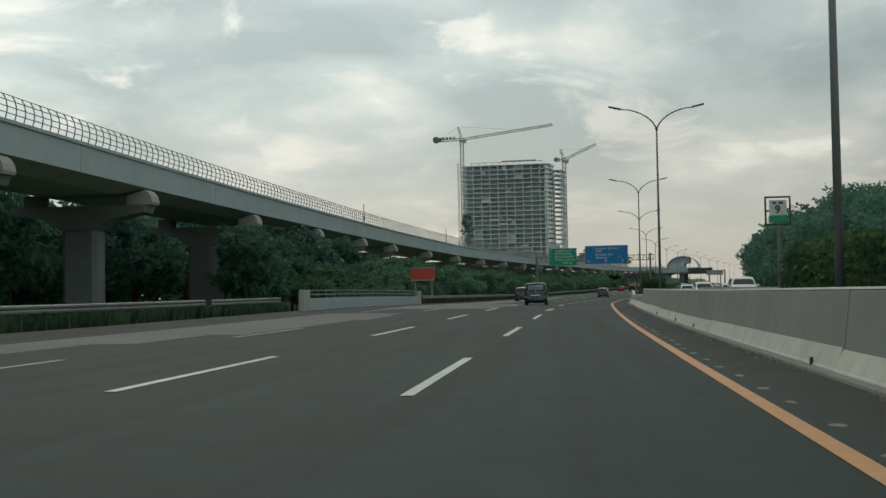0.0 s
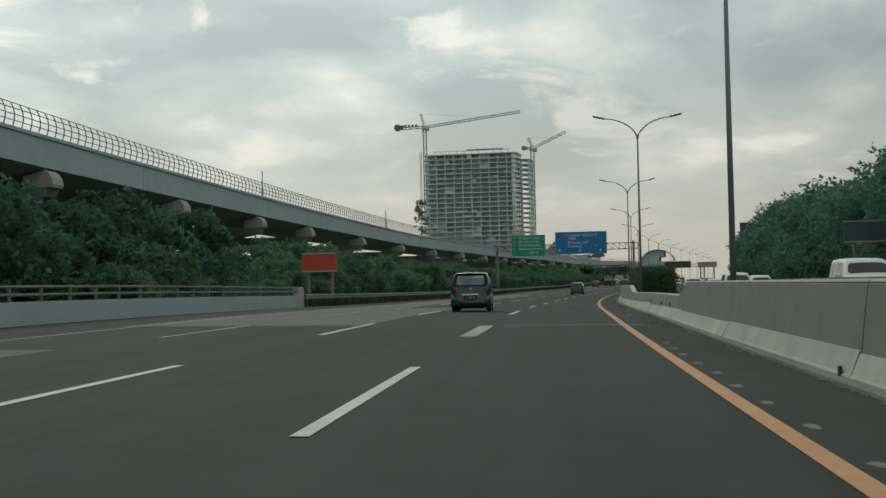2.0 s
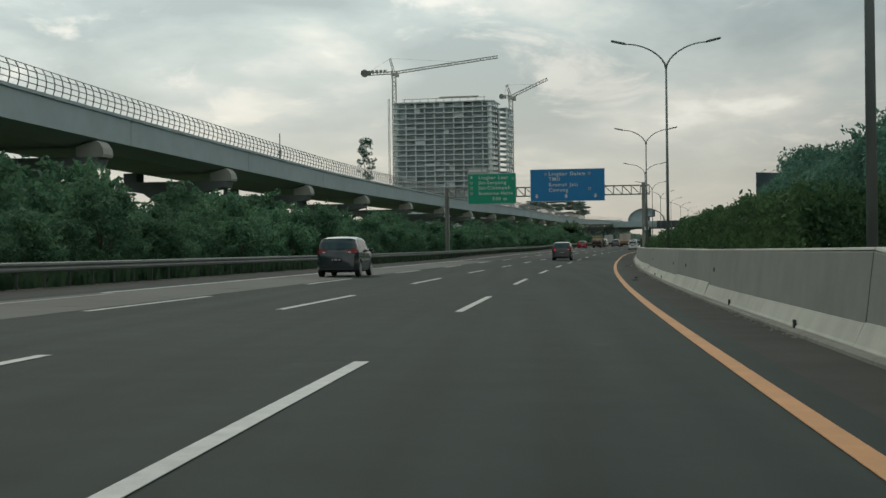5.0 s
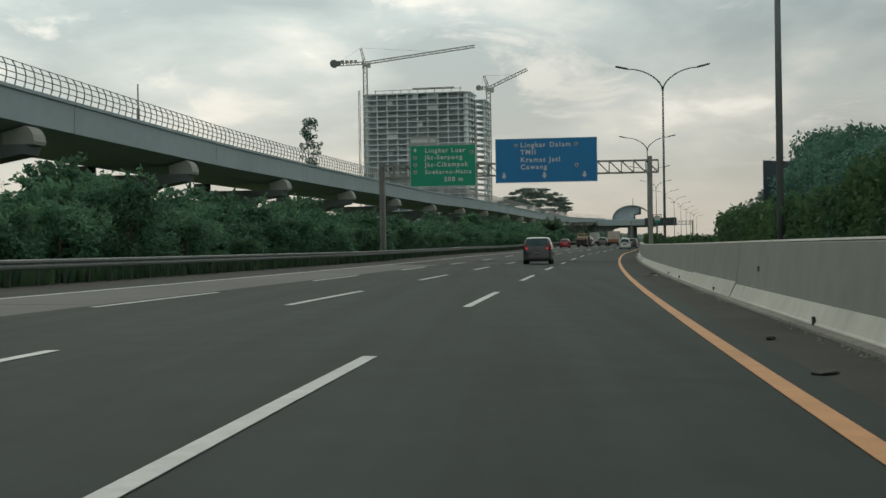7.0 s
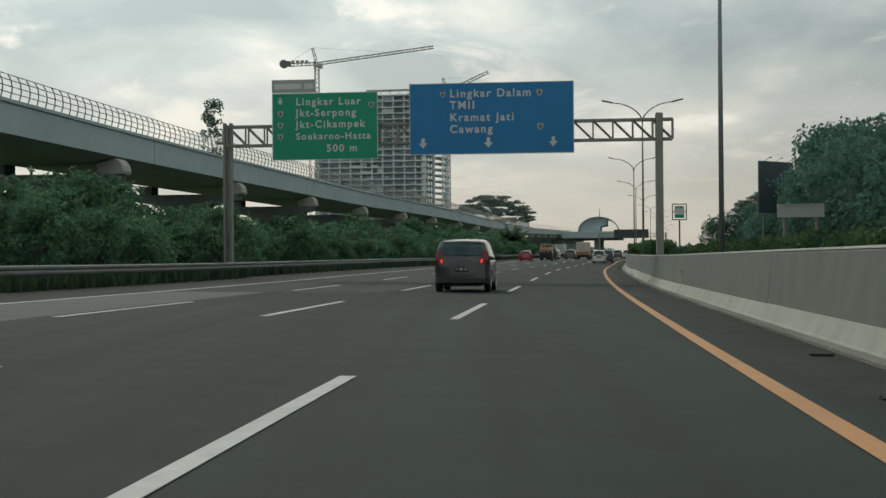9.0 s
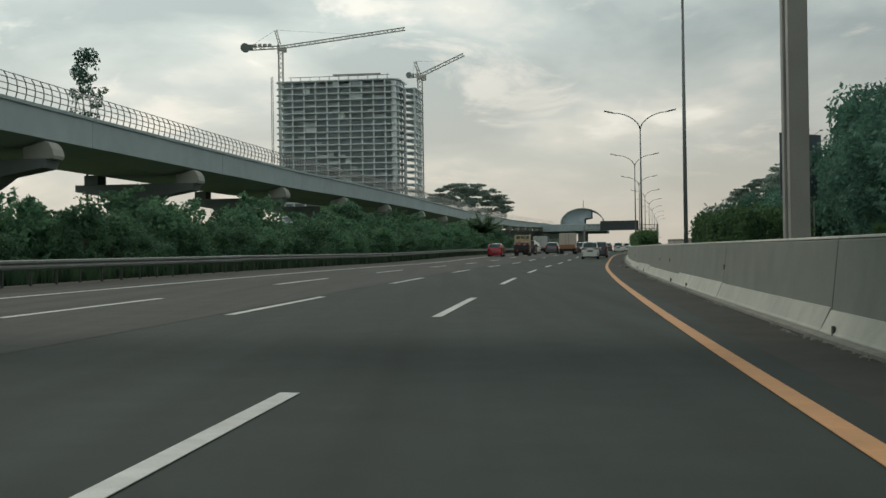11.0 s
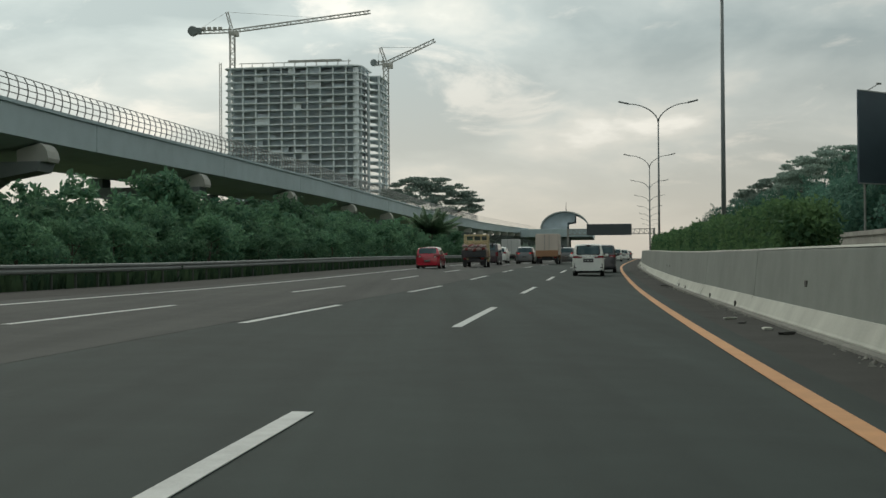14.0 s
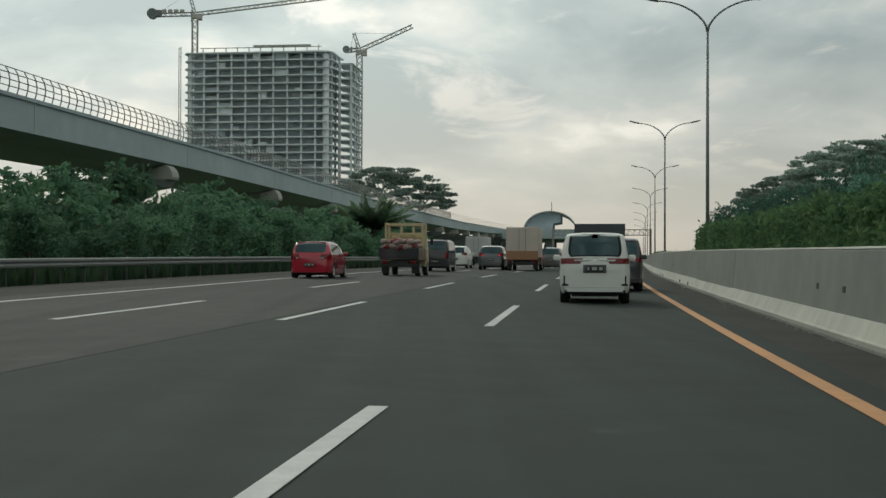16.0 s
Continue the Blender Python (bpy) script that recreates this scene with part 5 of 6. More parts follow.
def wheel(parent, x, y, rad, wid, side, rim_mat=None):
    """side is +1 for the right-hand wheels."""
    m = Matrix.Translation((x, y, rad)) @ Matrix.Diagonal((side, 1, 1, 1))
    bm = bmesh.new()
    lathe(bm, [(rad * 0.62, -wid), (rad * 0.93, -wid), (rad, -wid * 0.8), (rad, -wid * 0.2), (rad * 0.94, 0.0), (rad * 0.70, 0.005), (rad * 0.66, -0.03)], 24, m)
    bmesh.ops.recalc_face_normals(bm, faces=bm.faces)
    w = part("wheel", bm, M_BLACKRUB, parent, smooth=True)
    bm = bmesh.new()
    lathe(bm, [(rad * 0.70, -0.03), (rad * 0.72, 0.004), (rad * 0.64, 0.006), (rad * 0.62, -0.03)], 24, m)
    for k in range(5):
        a = 2 * math.pi * k / 5 + 0.3
        ca, sa = math.cos(a), math.sin(a)
        hw0, hw1 = rad * 0.09, rad * 0.15
        q = []
        for x in (-0.035, 0.0):
            for r0, h0 in ((rad * 0.08, hw0), (rad * 0.65, hw1)):
                for sgn in (-1, 1):
                    q.append(bm.verts.new(m @ Vector((x if r0 > rad * 0.3 else x + 0.004, r0 * ca - sgn * h0 * sa, r0 * sa + sgn * h0 * ca))))
        bm.faces.new((q[4], q[5], q[7], q[6])); bm.faces.new((q[0], q[2], q[3], q[1]))
        bm.faces.new((q[0], q[4], q[6], q[2])); bm.faces.new((q[1], q[3], q[7], q[5]))
    rod(bm, m @ Vector((-0.04, 0, 0)), m @ Vector((0.008, 0, 0)), rad * 0.17, seg=10)
    bmesh.ops.recalc_face_normals(bm, faces=bm.faces)
    part("rim", bm, rim_mat or M_RIM, w)
    bm = bmesh.new()
    rod(bm, m @ Vector((-0.09, 0, 0)), m @ Vector((-0.06, 0, 0)), rad * 0.66, seg=20)
    part("brake_disc", bm, M_PLASTIC, w)


class CarShape:
    def __init__(self, length, width, top, belt=0.95, clear=0.2, tumble=0.22, round_rear=0.10, round_front=0.22):
        self.L, self.W, self.top, self.belt, self.clear = length, width, top, belt, clear
        self.tumble, self.rr, self.rf = tumble, round_rear, round_front
        self.axles, self.rad = (), 0.3

    def arch(self, y):
        """Height of the wheel arch's edge at station y."""
        R = self.rad * 1.15
        for a in self.axles:
            if abs(y - a) < R:
                return self.rad + math.sqrt(R * R - (y - a) ** 2) * 0.98
        return -1.0

    def zhi(self, y):
        ys, zs = zip(*self.top)
        return float(np.interp(y, ys, zs))

    def half(self, y):
        a, b = max(0.0, 1 - y / 0.45), max(0.0, 1 - (self.L - y) / 0.8)
        return self.W / 2 * (1 - self.rr * a * a - self.rf * b * b)

    def zlo(self, y):
        a, b = max(0.0, 1 - y / 0.5), max(0.0, 1 - (self.L - y) / 0.6)
        return self.clear + 0.06 * a + 0.05 * b

    def ring(self, y):
        w, zh, zl = self.half(y), self.zhi(y), self.zlo(y)
        zb = min(self.belt, zh - 0.06)
        wr = w * (1 - self.tumble * max(0.0, zh - zb))
        ar = self.arch(y)
        return [(0, zl), (w * 0.70, zl), (w * 0.72, max(zl, ar)), (w * 0.92, max(zl, ar)), (w * 0.965, max(zl + 0.05, ar)), (w * 0.995, max(zl + 0.35 * (zb - zl), ar)), (w, max(zl + 0.62 * (zb - zl), ar)), (w * 0.985, zb), (wr + 0.0, zh - 0.075), (wr - 0.035, zh - 0.025), (wr * 0.82, zh - 0.004), (wr * 0.4, zh + 0.012), (0, zh + 0.016)]

    def side(self, y, v):
        r = self.ring(y)
        a, b = r[-6], r[-5]
        return a[0] + (b[0] - a[0]) * v, a[1] + (b[1] - a[1]) * v

    def skin(self, y, u):
        """Point on the upper skin, u from -1 to 1 across."""
        r = self.ring(y)
        wr = r[-4][0]
        x = u * wr
        xs = [r[-1][0], r[-2][0], r[-3][0], r[-4][0]]
        zs = [r[-1][1], r[-2][1], r[-3][1], r[-4][1]]
        return x, float(np.interp(abs(x), xs, zs))


def car_body(shape, mat, parent):
    ys = set([y for y, _ in shape.top] + list(np.linspace(0, shape.L, 30)) + [0.01, 0.05, 0.1, 0.2, 0.3, shape.L - 0.05, shape.L - 0.15])
    for a in shape.axles:
        R = shape.rad * 1.15
        ys |= set(a + R * math.cos(math.pi * i / 12) for i in range(13)) | {a - R - 0.004, a + R + 0.004}
    ys = sorted(y for y in ys if 0 <= y <= shape.L)
    bm = bmesh.new()
    rows = []
    for y in ys:
        r = shape.ring(y)
        rows.append([bm.verts.new((x, y, z)) for x, z in r] + [bm.verts.new((-x, y, z)) for x, z in r[-2:0:-1]])
    n = len(rows[0])
    for a, b in zip(rows, rows[1:]):
        for i in range(n):
            f = bm.faces.new((a[i], b[i], b[(i + 1) % n], a[(i + 1) % n]))
            f.material_index = 1 if i < 3 or i >= n - 3 else 0
    bm.faces.new(rows[0]); bm.faces.new(rows[-1][::-1])
    bmesh.ops.recalc_face_normals(bm, faces=bm.faces)
    ob = part("body", bm, mat, parent, smooth=True)
    ob.data.materials.append(M_PLASTIC)
    ob.data.set_sharp_from_angle(angle=radians(34))
    return ob


def bow(c, shape):
    """Bow the tail and the nose of a finished car in plan."""
    hw = shape.W / 2
    for ob in c.children_recursive:
        if ob.type != "MESH" or ob.name.startswith(("wheel", "rim", "brake_disc")):
            continue
        for v in ob.data.vertices:
            k = (v.co.x / hw) ** 2
            v.co.y += 0.14 * k * max(0.0, 1 - max(0.0, v.co.y) / 1.1) ** 2
            v.co.y -= 0.26 * k * max(0.0, 1 - max(0.0, shape.L - v.co.y) / 1.2) ** 2


def door_seams(shape, c, stations):
    """Dark shut lines down both sides."""
    for sg in (-1, 1):
        for y in stations:
            bm = bmesh.new()
            rows = []
            for yy in (y - 0.007, y + 0.007):
                r = shape.ring(yy)[4:-4]
                rows.append([bm.verts.new((sg * (x + 0.004), yy, z)) for x, z in r])
            a, b = rows
            for i in range(len(a) - 1):
                f = (a[i], b[i], b[i + 1], a[i + 1])
                bm.faces.new(f if sg > 0 else f[::-1])
            part("door_seam", bm, M_PLASTIC, c)


def side_pane(shape, parent, y0b, y1b, y0t, y1t, v0=0.06, v1=0.92, off=0.008, mat=None, name="side_window"):
    for sg in (-1, 1):
        bm = bmesh.new()
        grid = []
        for j in range(5):
            v = v0 + (v1 - v0) * j / 4
            ya, yb = y0b + (y0t - y0b) * j / 4, y1b + (y1t - y1b) * j / 4
            row = []
            for i in range(7):
                y = ya + (yb - ya) * i / 6
                x, z = shape.side(y, v)
                row.append(bm.verts.new((sg * (x + off), y, z)))
            grid.append(row)
        for a, b in zip(grid, grid[1:]):
            for i in range(6):
                f = (a[i], a[i + 1], b[i + 1], b[i])
                bm.faces.new(f if sg > 0 else f[::-1])
        part(name, bm, mat or M_GLASS, parent, smooth=True)


def skin_pane(shape, parent, ya, yb, ua, ub, off, mat, name, rear=True):
    """A pane on the rear (or front) slope between two stations; half widths ua low and ub high."""
    bm = bmesh.new()
    grid = []
    for j in range(13):
        y = ya + (yb - ya) * j / 12
        um = (ua + (ub - ua) * j / 12) * (1 - 0.11 * abs(j / 6 - 1) ** 5)
        row = []
        for i in range(11):
            u = -um + 2 * um * i / 10
            x, z = shape.skin(y, u)
            row.append(bm.verts.new((x, y + (-off if rear else off), z + off * 0.4)))
        grid.append(row)
    for a, b in zip(grid, grid[1:]):
        for i in range(10):
            f = (a[i], a[i + 1], b[i + 1], b[i])
            bm.faces.new(f if rear else f[::-1])
    return part(name, bm, mat, parent, smooth=True)


def lamp_shell(shape, parent, sg, zr, width, lift, mat, name, inner=0.0, wrap=1.0):
    """A lens that lies on the tail and wraps round the corner on to the flank."""
    ys, zs = zip(*shape.top)
    top = zs.index(max(zs))
    bm = bmesh.new()
    rows = []
    for j in range(6):
        z = zr[0] + (zr[1] - zr[0]) * j / 5
        y = float(np.interp(z + 0.02, zs[:top + 1], ys[:top + 1]))
        wr = shape.ring(y)[-4][0]
        wd = width * (0.82 + 0.18 * j / 5)
        row = []
        for i in range(6):
            x = wr - wd * (1 - i / 5 * (1 - inner if inner else 1))
            row.append((x, y - lift, z))
        if not inner:
            for dy in (0.025 * wrap, 0.07 * wrap, 0.13 * wrap, 0.2 * wrap):
                pts = shape.ring(y + dy)[4:-3]
                x = float(np.interp(z, [q[1] for q in pts], [q[0] for q in pts]))
                row.append((x + lift * 0.7, y + dy * (0.8 + 0.2 * j / 5), z))
        rows.append([bm.verts.new((sg * x, yy, zz)) for x, yy, zz in row])
    for p, q in zip(rows, rows[1:]):
        for i in range(len(p) - 1):
            f = (p[i], p[i + 1], q[i + 1], q[i])
            bm.faces.new(f if sg > 0 else f[::-1])
    # thickness
    geom = bmesh.ops.extrude_face_region(bm, geom=list(bm.faces))
    bmesh.ops.translate(bm, verts=[v for v in geom["geom"] if isinstance(v, bmesh.types.BMVert)], vec=(-sg * 0.02, 0.03, 0))
    bmesh.ops.recalc_face_normals(bm, faces=bm.faces)
    ob = part(name, bm, mat, parent, smooth=True)
    ob.data.set_sharp_from_angle(angle=radians(40))
    return ob


def bit(name, parent, lo, hi, mat, bevel=0.015, label="", m=None):
    bm = bmesh.new()
    box(bm, lo, hi, bevel, m)
    return part(name, bm, mat, parent, label)


def car(name, label, category, shape, mat, wheels, rad, win_rear, panes, lit=False, mirror_y=None, light_z=(0.75, 1.0), plate_z=0.72, chrome=True, group="traffic on the toll road", spoiler=True, rear_w=(0.86, 0.80), light_w=0.2, plate=True, film=None, bowed=True, tail=0.0, reverse=True):
    shape.axles, shape.rad = wheels, rad
    c = thing(name, Matrix.Identity(4), label, category, group)
    car_body(shape, mat, c)
    hw = shape.W / 2
    # lower skirts and bumpers in black trim
    bit("rear_bumper_trim", c, (-hw * 0.86, -0.012, shape.zlo(0) - 0.01), (hw * 0.86, 0.15, shape.zlo(0) + 0.05), M_PLASTIC, 0.02)
    bit("underbody", c, (-hw * 0.66, 0.3, shape.clear - 0.05), (hw * 0.66, shape.L - 0.3, shape.clear + 0.05), M_PLASTIC, 0.02)
    for sg in (-1, 1):
        for y in wheels:
            wheel(c, sg * (shape.half(y) - 0.012), y, rad, 0.2, sg)
    skin_pane(shape, c, win_rear[0], win_rear[1], rear_w[0], rear_w[1], 0.01, film or M_FILM_DARK, "rear_window")
    for pn in panes:
        side_pane(shape, c, *pn, mat=film)
    # windscreen on the front slope
    ws = [y for y, z in shape.top if y > shape.L * 0.55]
    if len(ws) >= 2:
        ya, yb = ws[0] + 0.12, ws[1] - 0.05
        skin_pane(shape, c, ya, yb, 0.88, 0.92, 0.008, M_GLASS, "windscreen", rear=False)
    tl = M_TAIL
    for sg in (-1, 1):
        lens = lamp_shell(shape, c, sg, light_z, light_w, 0.014, tl, "tail_lamp", wrap=min(1.0, light_w * 5))
        if lit or (reverse and light_w > 0.15):
            lamp_shell(shape, lens, sg, (light_z[0] + 0.02, light_z[0] + 0.35 * (light_z[1] - light_z[0])), light_w * 0.8, 0.019, M_TAIL_ON if lit else M_LAMPGLASS, "brake_lens" if lit else "reverse_lens", inner=0.5)
        if mirror_y:
            bm = bmesh.new()
            zz = shape.belt + 0.08
            box(bm, (min(sg * (hw + 0.02), sg * (hw + 0.22)), mirror_y - 0.06, zz - 0.07), (max(sg * (hw + 0.02), sg * (hw + 0.22)), mirror_y + 0.08, zz + 0.08), 0.04)
            box(bm, (min(sg * (hw - 0.05), sg * (hw + 0.05)), mirror_y - 0.02, zz - 0.06), (max(sg * (hw - 0.05), sg * (hw + 0.05)), mirror_y + 0.03, zz - 0.02))
            part("wing_mirror", bm, mat, c)
        bit("door_handle", c, (min(sg * (hw - 0.02), sg * (hw + 0.025)), shape.L * 0.38, shape.belt - 0.12), (max(sg * (hw - 0.02), sg * (hw + 0.025)), shape.L * 0.38 + 0.17, shape.belt - 0.085), mat, 0.008)
        bit("door_handle", c, (min(sg * (hw - 0.02), sg * (hw + 0.025)), shape.L * 0.60, shape.belt - 0.13), (max(sg * (hw - 0.02), sg * (hw + 0.025)), shape.L * 0.60 + 0.17, shape.belt - 0.095), mat, 0.008)
    if plate:
        p = bit("number_plate", c, (-0.215, tail - 0.03, plate_z - 0.07), (0.215, tail, plate_z + 0.07), M_PLATE, 0.006)
        for x0, x1 in ((-0.18, -0.13), (-0.07, 0.05), (0.10, 0.18)):
            bit("numeral_bar", p, (x0, tail - 0.034, plate_z - 0.03), (x1, tail - 0.029, plate_z + 0.04), M_SIGNGREY, 0.002)
    if chrome:
        # sloping bright blade over the plate
        bm = bmesh.new()
        z0 = plate_z + 0.10
        prof = [(tail - 0.045, z0), (tail - 0.048, z0 + 0.012), (tail - 0.012, z0 + 0.062), (0.03, z0 + 0.066), (0.03, z0)]
        ends = [[bm.verts.new((x, y, z)) for y, z in prof] for x in (-0.36, 0.36)]
        bm.faces.new(ends[0]); bm.faces.new(ends[1][::-1])
        for i in range(5):
            bm.faces.new((ends[0][i], ends[0][i - 1], ends[1][i - 1], ends[1][i]))
        bmesh.ops.recalc_face_normals(bm, faces=bm.faces)
        part("chrome_strip", bm, M_CHROME, c, "bright chrome blade")
    if spoiler:
        yt = win_rear[1]
        zt = shape.zhi(yt)
        bit("roof_spoiler", c, (-hw * 0.66, yt - 0.05, zt - 0.03), (hw * 0.66, yt + 0.16, zt + 0.03), mat, 0.022)
    bm = bmesh.new()
    yt = win_rear[0]
    rod(bm, (0.0, yt - 0.022, shape.zhi(yt) - 0.01), (0.33, yt - 0.012, shape.zhi(yt) + 0.025), 0.008, seg=5)
    part("rear_wiper", bm, M_PLASTIC, c)
    door_seams(shape, c, sorted(set(round(pn[0] - 0.035, 3) for pn in panes[1:]) | {round(panes[-1][1] + 0.1, 3)}))
    # a crease across the bumper
    bit("bumper_lip", c, (-hw * 0.84, -0.018, shape.zlo(0) + 0.10), (hw * 0.84, 0.03, shape.zlo(0) + 0.125), mat, 0.01)
    if bowed:
        bow(c, shape)
    return c


# black seven-seat minivan
freed = CarShape(4.22, 1.70, [(0.0, 0.66), (0.03, 0.86), (0.07, 1.0), (0.12, 1.1), (0.24, 1.39), (0.36, 1.555), (0.5, 1.63), (1.2, 1.67), (2.0, 1.635), (2.5, 1.53), (3.35, 1.05), (3.9, 0.90), (4.15, 0.70), (4.22, 0.55)], belt=1.0, clear=0.19, tumble=0.27, round_rear=0.20, round_front=0.3)
van = car("minivan", "glossy black minivan with chrome tailgate strip in its own lane", "car", freed, M_P_BLACK, (0.72, 3.46), 0.31, (0.13, 0.40),
          [(0.42, 0.98, 0.62, 1.0), (1.06, 1.86, 1.06, 1.86), (1.93, 2.62, 1.93, 2.42), (2.68, 3.02, 2.5, 2.54)], mirror_y=2.95, light_z=(0.80, 0.985), plate_z=0.60, light_w=0.10, rear_w=(0.86, 0.80), film=M_FILM, bowed=False, tail=-0.048)
skin_pane(freed, van, 0.105, 0.45, 1.06, 1.0, 0.006, M_FRIT, "window_surround")
# spoiler lip, full-width bumper with flared corners and skirts along the sills
bm = bmesh.new()
rows = []
for i in range(13):
    u = -1 + i / 6
    x, z = freed.skin(0.44, u * 0.97)
    rows.append([bm.verts.new((x, 0.30 + 0.03 * u * u, z - 0.005)), bm.verts.new((x, 0.27 + 0.03 * u * u, z + 0.03)), bm.verts.new((x, 0.52, freed.skin(0.52, u * 0.97)[1] + 0.02)), bm.verts.new((x, 0.46, z - 0.01))])
for a, b in zip(rows, rows[1:]):
    for k in range(4):
        bm.faces.new((a[k], b[k], b[(k + 1) % 4], a[(k + 1) % 4]))
bm.faces.new(rows[0]); bm.faces.new(rows[-1][::-1])
bmesh.ops.recalc_face_normals(bm, faces=bm.faces)
part("tailgate_spoiler", bm, M_P_BLACK, van, "black tailgate spoiler lip")
bm = bmesh.new()
rows = []
for i in range(17):
    u = -1 + i / 8
    x = u * 0.85
    e = abs(u) ** 6
    rows.append([bm.verts.new((x * k, y + 0.10 * e, z)) for k, y, z in ((0.97, 0.10, 0.70), (0.99, -0.012, 0.66), (1.0, -0.045, 0.52), (1.015, -0.055, 0.40), (1.03, -0.05, 0.30), (1.02, 0.0, 0.225), (0.95, 0.16, 0.22))])
for a, b in zip(rows, rows[1:]):
    for k in range(6):
        bm.faces.new((a[k], b[k], b[k + 1], a[k + 1]))
bmesh.ops.recalc_face_normals(bm, faces=bm.faces)
part("rear_bumper", bm, M_P_BLACK, van, smooth=True)
for sg in (-1, 1):
    bm = bmesh.new()
    for ya, yb in ((0.42, 2.62),):
        q = [freed.side(y, 0.985) for y in np.linspace(ya + 0.2, yb - 0.15, 9)]
        tube(bm, [(sg * (x + 0.012), y, z + 0.004) for (x, z), y in zip(q, np.linspace(ya + 0.2, yb - 0.15, 9))], [0.014] * 9, 5)
    part("window_visor", bm, M_FRIT, van)
bit("plate_surround", van, (-0.36, -0.066, 0.55), (0.36, -0.02, 0.775), M_STEEL, 0.012)
bit("plate_recess", van, (-0.275, -0.07, 0.505), (0.275, -0.03, 0.70), M_PLASTIC, 0.01)
for sg in (-1, 1):
    bm = bmesh.new()
    rod(bm, (sg * 0.68, -0.03, 0.76), (sg * 0.53, -0.062, 0.36), 0.011, seg=5)
    part("bumper_crease", bm, M_P_GREY, van)
bit("bumper_grille", van, (-0.6, -0.062, 0.335), (0.6, -0.03, 0.35), M_PLASTIC, 0.01)
for sg in (-1, 1):
    bit("bumper_reflector", van, (min(sg * 0.56, sg * 0.70), 0.03, 0.36), (max(sg * 0.56, sg * 0.70), 0.07, 0.39), M_TAIL, 0.008)
bit("badge", van, (-0.05, 0.035, 0.95), (0.05, 0.075, 1.02), M_CHROME, 0.012)
bm = bmesh.new()
rod(bm, (0.12, 0.75, 1.63), (0.12, 0.66, 1.79), 0.012, 0.006, 5)
part("aerial", bm, M_PLASTIC, van)
bow(van, freed)
van.matrix_basis = set_at(107.2, -3.98, 0.0, 1.6)

# white seven-seat van ahead in the same lane
mpv = CarShape(4.2, 1.66, [(0.0, 0.78), (0.02, 0.92), (0.06, 1.10), (0.17, 1.42), (0.30, 1.62), (0.45, 1.665), (1.3, 1.69), (2.3, 1.66), (2.7, 1.60), (3.3, 1.12), (4.0, 0.98), (4.17, 0.8), (4.2, 0.6)], belt=1.02, clear=0.22, tumble=0.26, round_rear=0.13)
mw = car("people_carrier", "white people carrier with red tail lamps and chrome strip", "car", mpv, M_P_WHITE, (0.78, 3.43), 0.30, (0.07, 0.285),
         [(0.38, 0.95, 0.5, 0.97), (1.02, 1.85, 1.02, 1.85), (1.92, 2.72, 1.92, 2.5)], mirror_y=2.9, light_z=(0.94, 1.07), plate_z=0.82, light_w=0.42, rear_w=(0.84, 0.80), chrome=False, bowed=False, reverse=False)
skin_pane(mpv, mw, 0.062, 0.31, 0.92, 0.90, 0.006, M_FRIT, "window_surround")
bit("chrome_strip", mw, (-0.48, -0.004, 0.99), (0.48, 0.05, 1.04), M_CHROME, 0.01)
for sg in (-1, 1):
    bit("bumper_reflector", mw, (min(sg * 0.62, sg * 0.77), -0.012, 0.42), (max(sg * 0.62, sg * 0.77), 0.05, 0.47), M_PLASTIC, 0.01)
for sg in (-1, 1):
    bit("bumper_corner", mw, (min(sg * 0.70, sg * 0.735), -0.016, 0.46), (max(sg * 0.70, sg * 0.735), 0.03, 0.66), M_PLASTIC, 0.01)
bit("plate_recess", mw, (-0.27, -0.016, 0.725), (0.27, 0.0, 0.92), M_P_GREY, 0.01)
bit("high_brake_lamp", mw, (-0.07, 0.19, 1.622), (0.07, 0.3, 1.642), M_TAIL, 0.008)
bow(mw, mpv)
mw.matrix_basis = set_at(370.6, -0.26)

# red hatchback
hatch = CarShape(4.1, 1.72, [(0.0, 0.70), (0.02, 0.90), (0.08, 1.0), (0.35, 1.36), (0.55, 1.46), (1.5, 1.51), (2.2, 1.46), (2.5, 1.38), (3.2, 0.98), (3.9, 0.82), (4.08, 0.66), (4.1, 0.5)], belt=0.92, clear=0.18, tumble=0.36, round_rear=0.2, round_front=0.3)
red = car("hatchback", "bright red five-door hatchback driving in the slow lane", "car", hatch, M_P_RED, (0.75, 3.3), 0.31, (0.11, 0.5),
          [(0.55, 0.95, 0.75, 1.0), (1.05, 1.75, 1.05, 1.75), (1.82, 2.7, 1.82, 2.35)], mirror_y=2.6, light_z=(0.78, 0.98), plate_z=0.55, chrome=False, light_w=0.24, rear_w=(0.9, 0.84))
red.matrix_basis = set_at(392.0, -11.6)

suv = CarShape(4.4, 1.78, [(0.0, 0.82), (0.03, 1.0), (0.10, 1.1), (0.28, 1.45), (0.45, 1.60), (1.4, 1.68), (2.3, 1.64), (2.7, 1.54), (3.35, 1.1), (4.15, 0.96), (4.37, 0.75), (4.4, 0.55)], belt=1.04, clear=0.24, tumble=0.3, round_rear=0.16, round_front=0.28)
SUV_PANES = [(0.55, 1.0, 0.72, 1.05), (1.1, 1.9, 1.1, 1.9), (1.97, 2.8, 1.97, 2.5)]
dk = car("suv", "dark charcoal sport utility car with lit tail lamps", "car", suv, M_P_DARK, (0.82, 3.5), 0.35, (0.125, 0.42), SUV_PANES, mirror_y=2.75, light_z=(0.9, 1.3), plate_z=0.72, chrome=False, light_w=0.16, lit=True, rear_w=(0.9, 0.84))
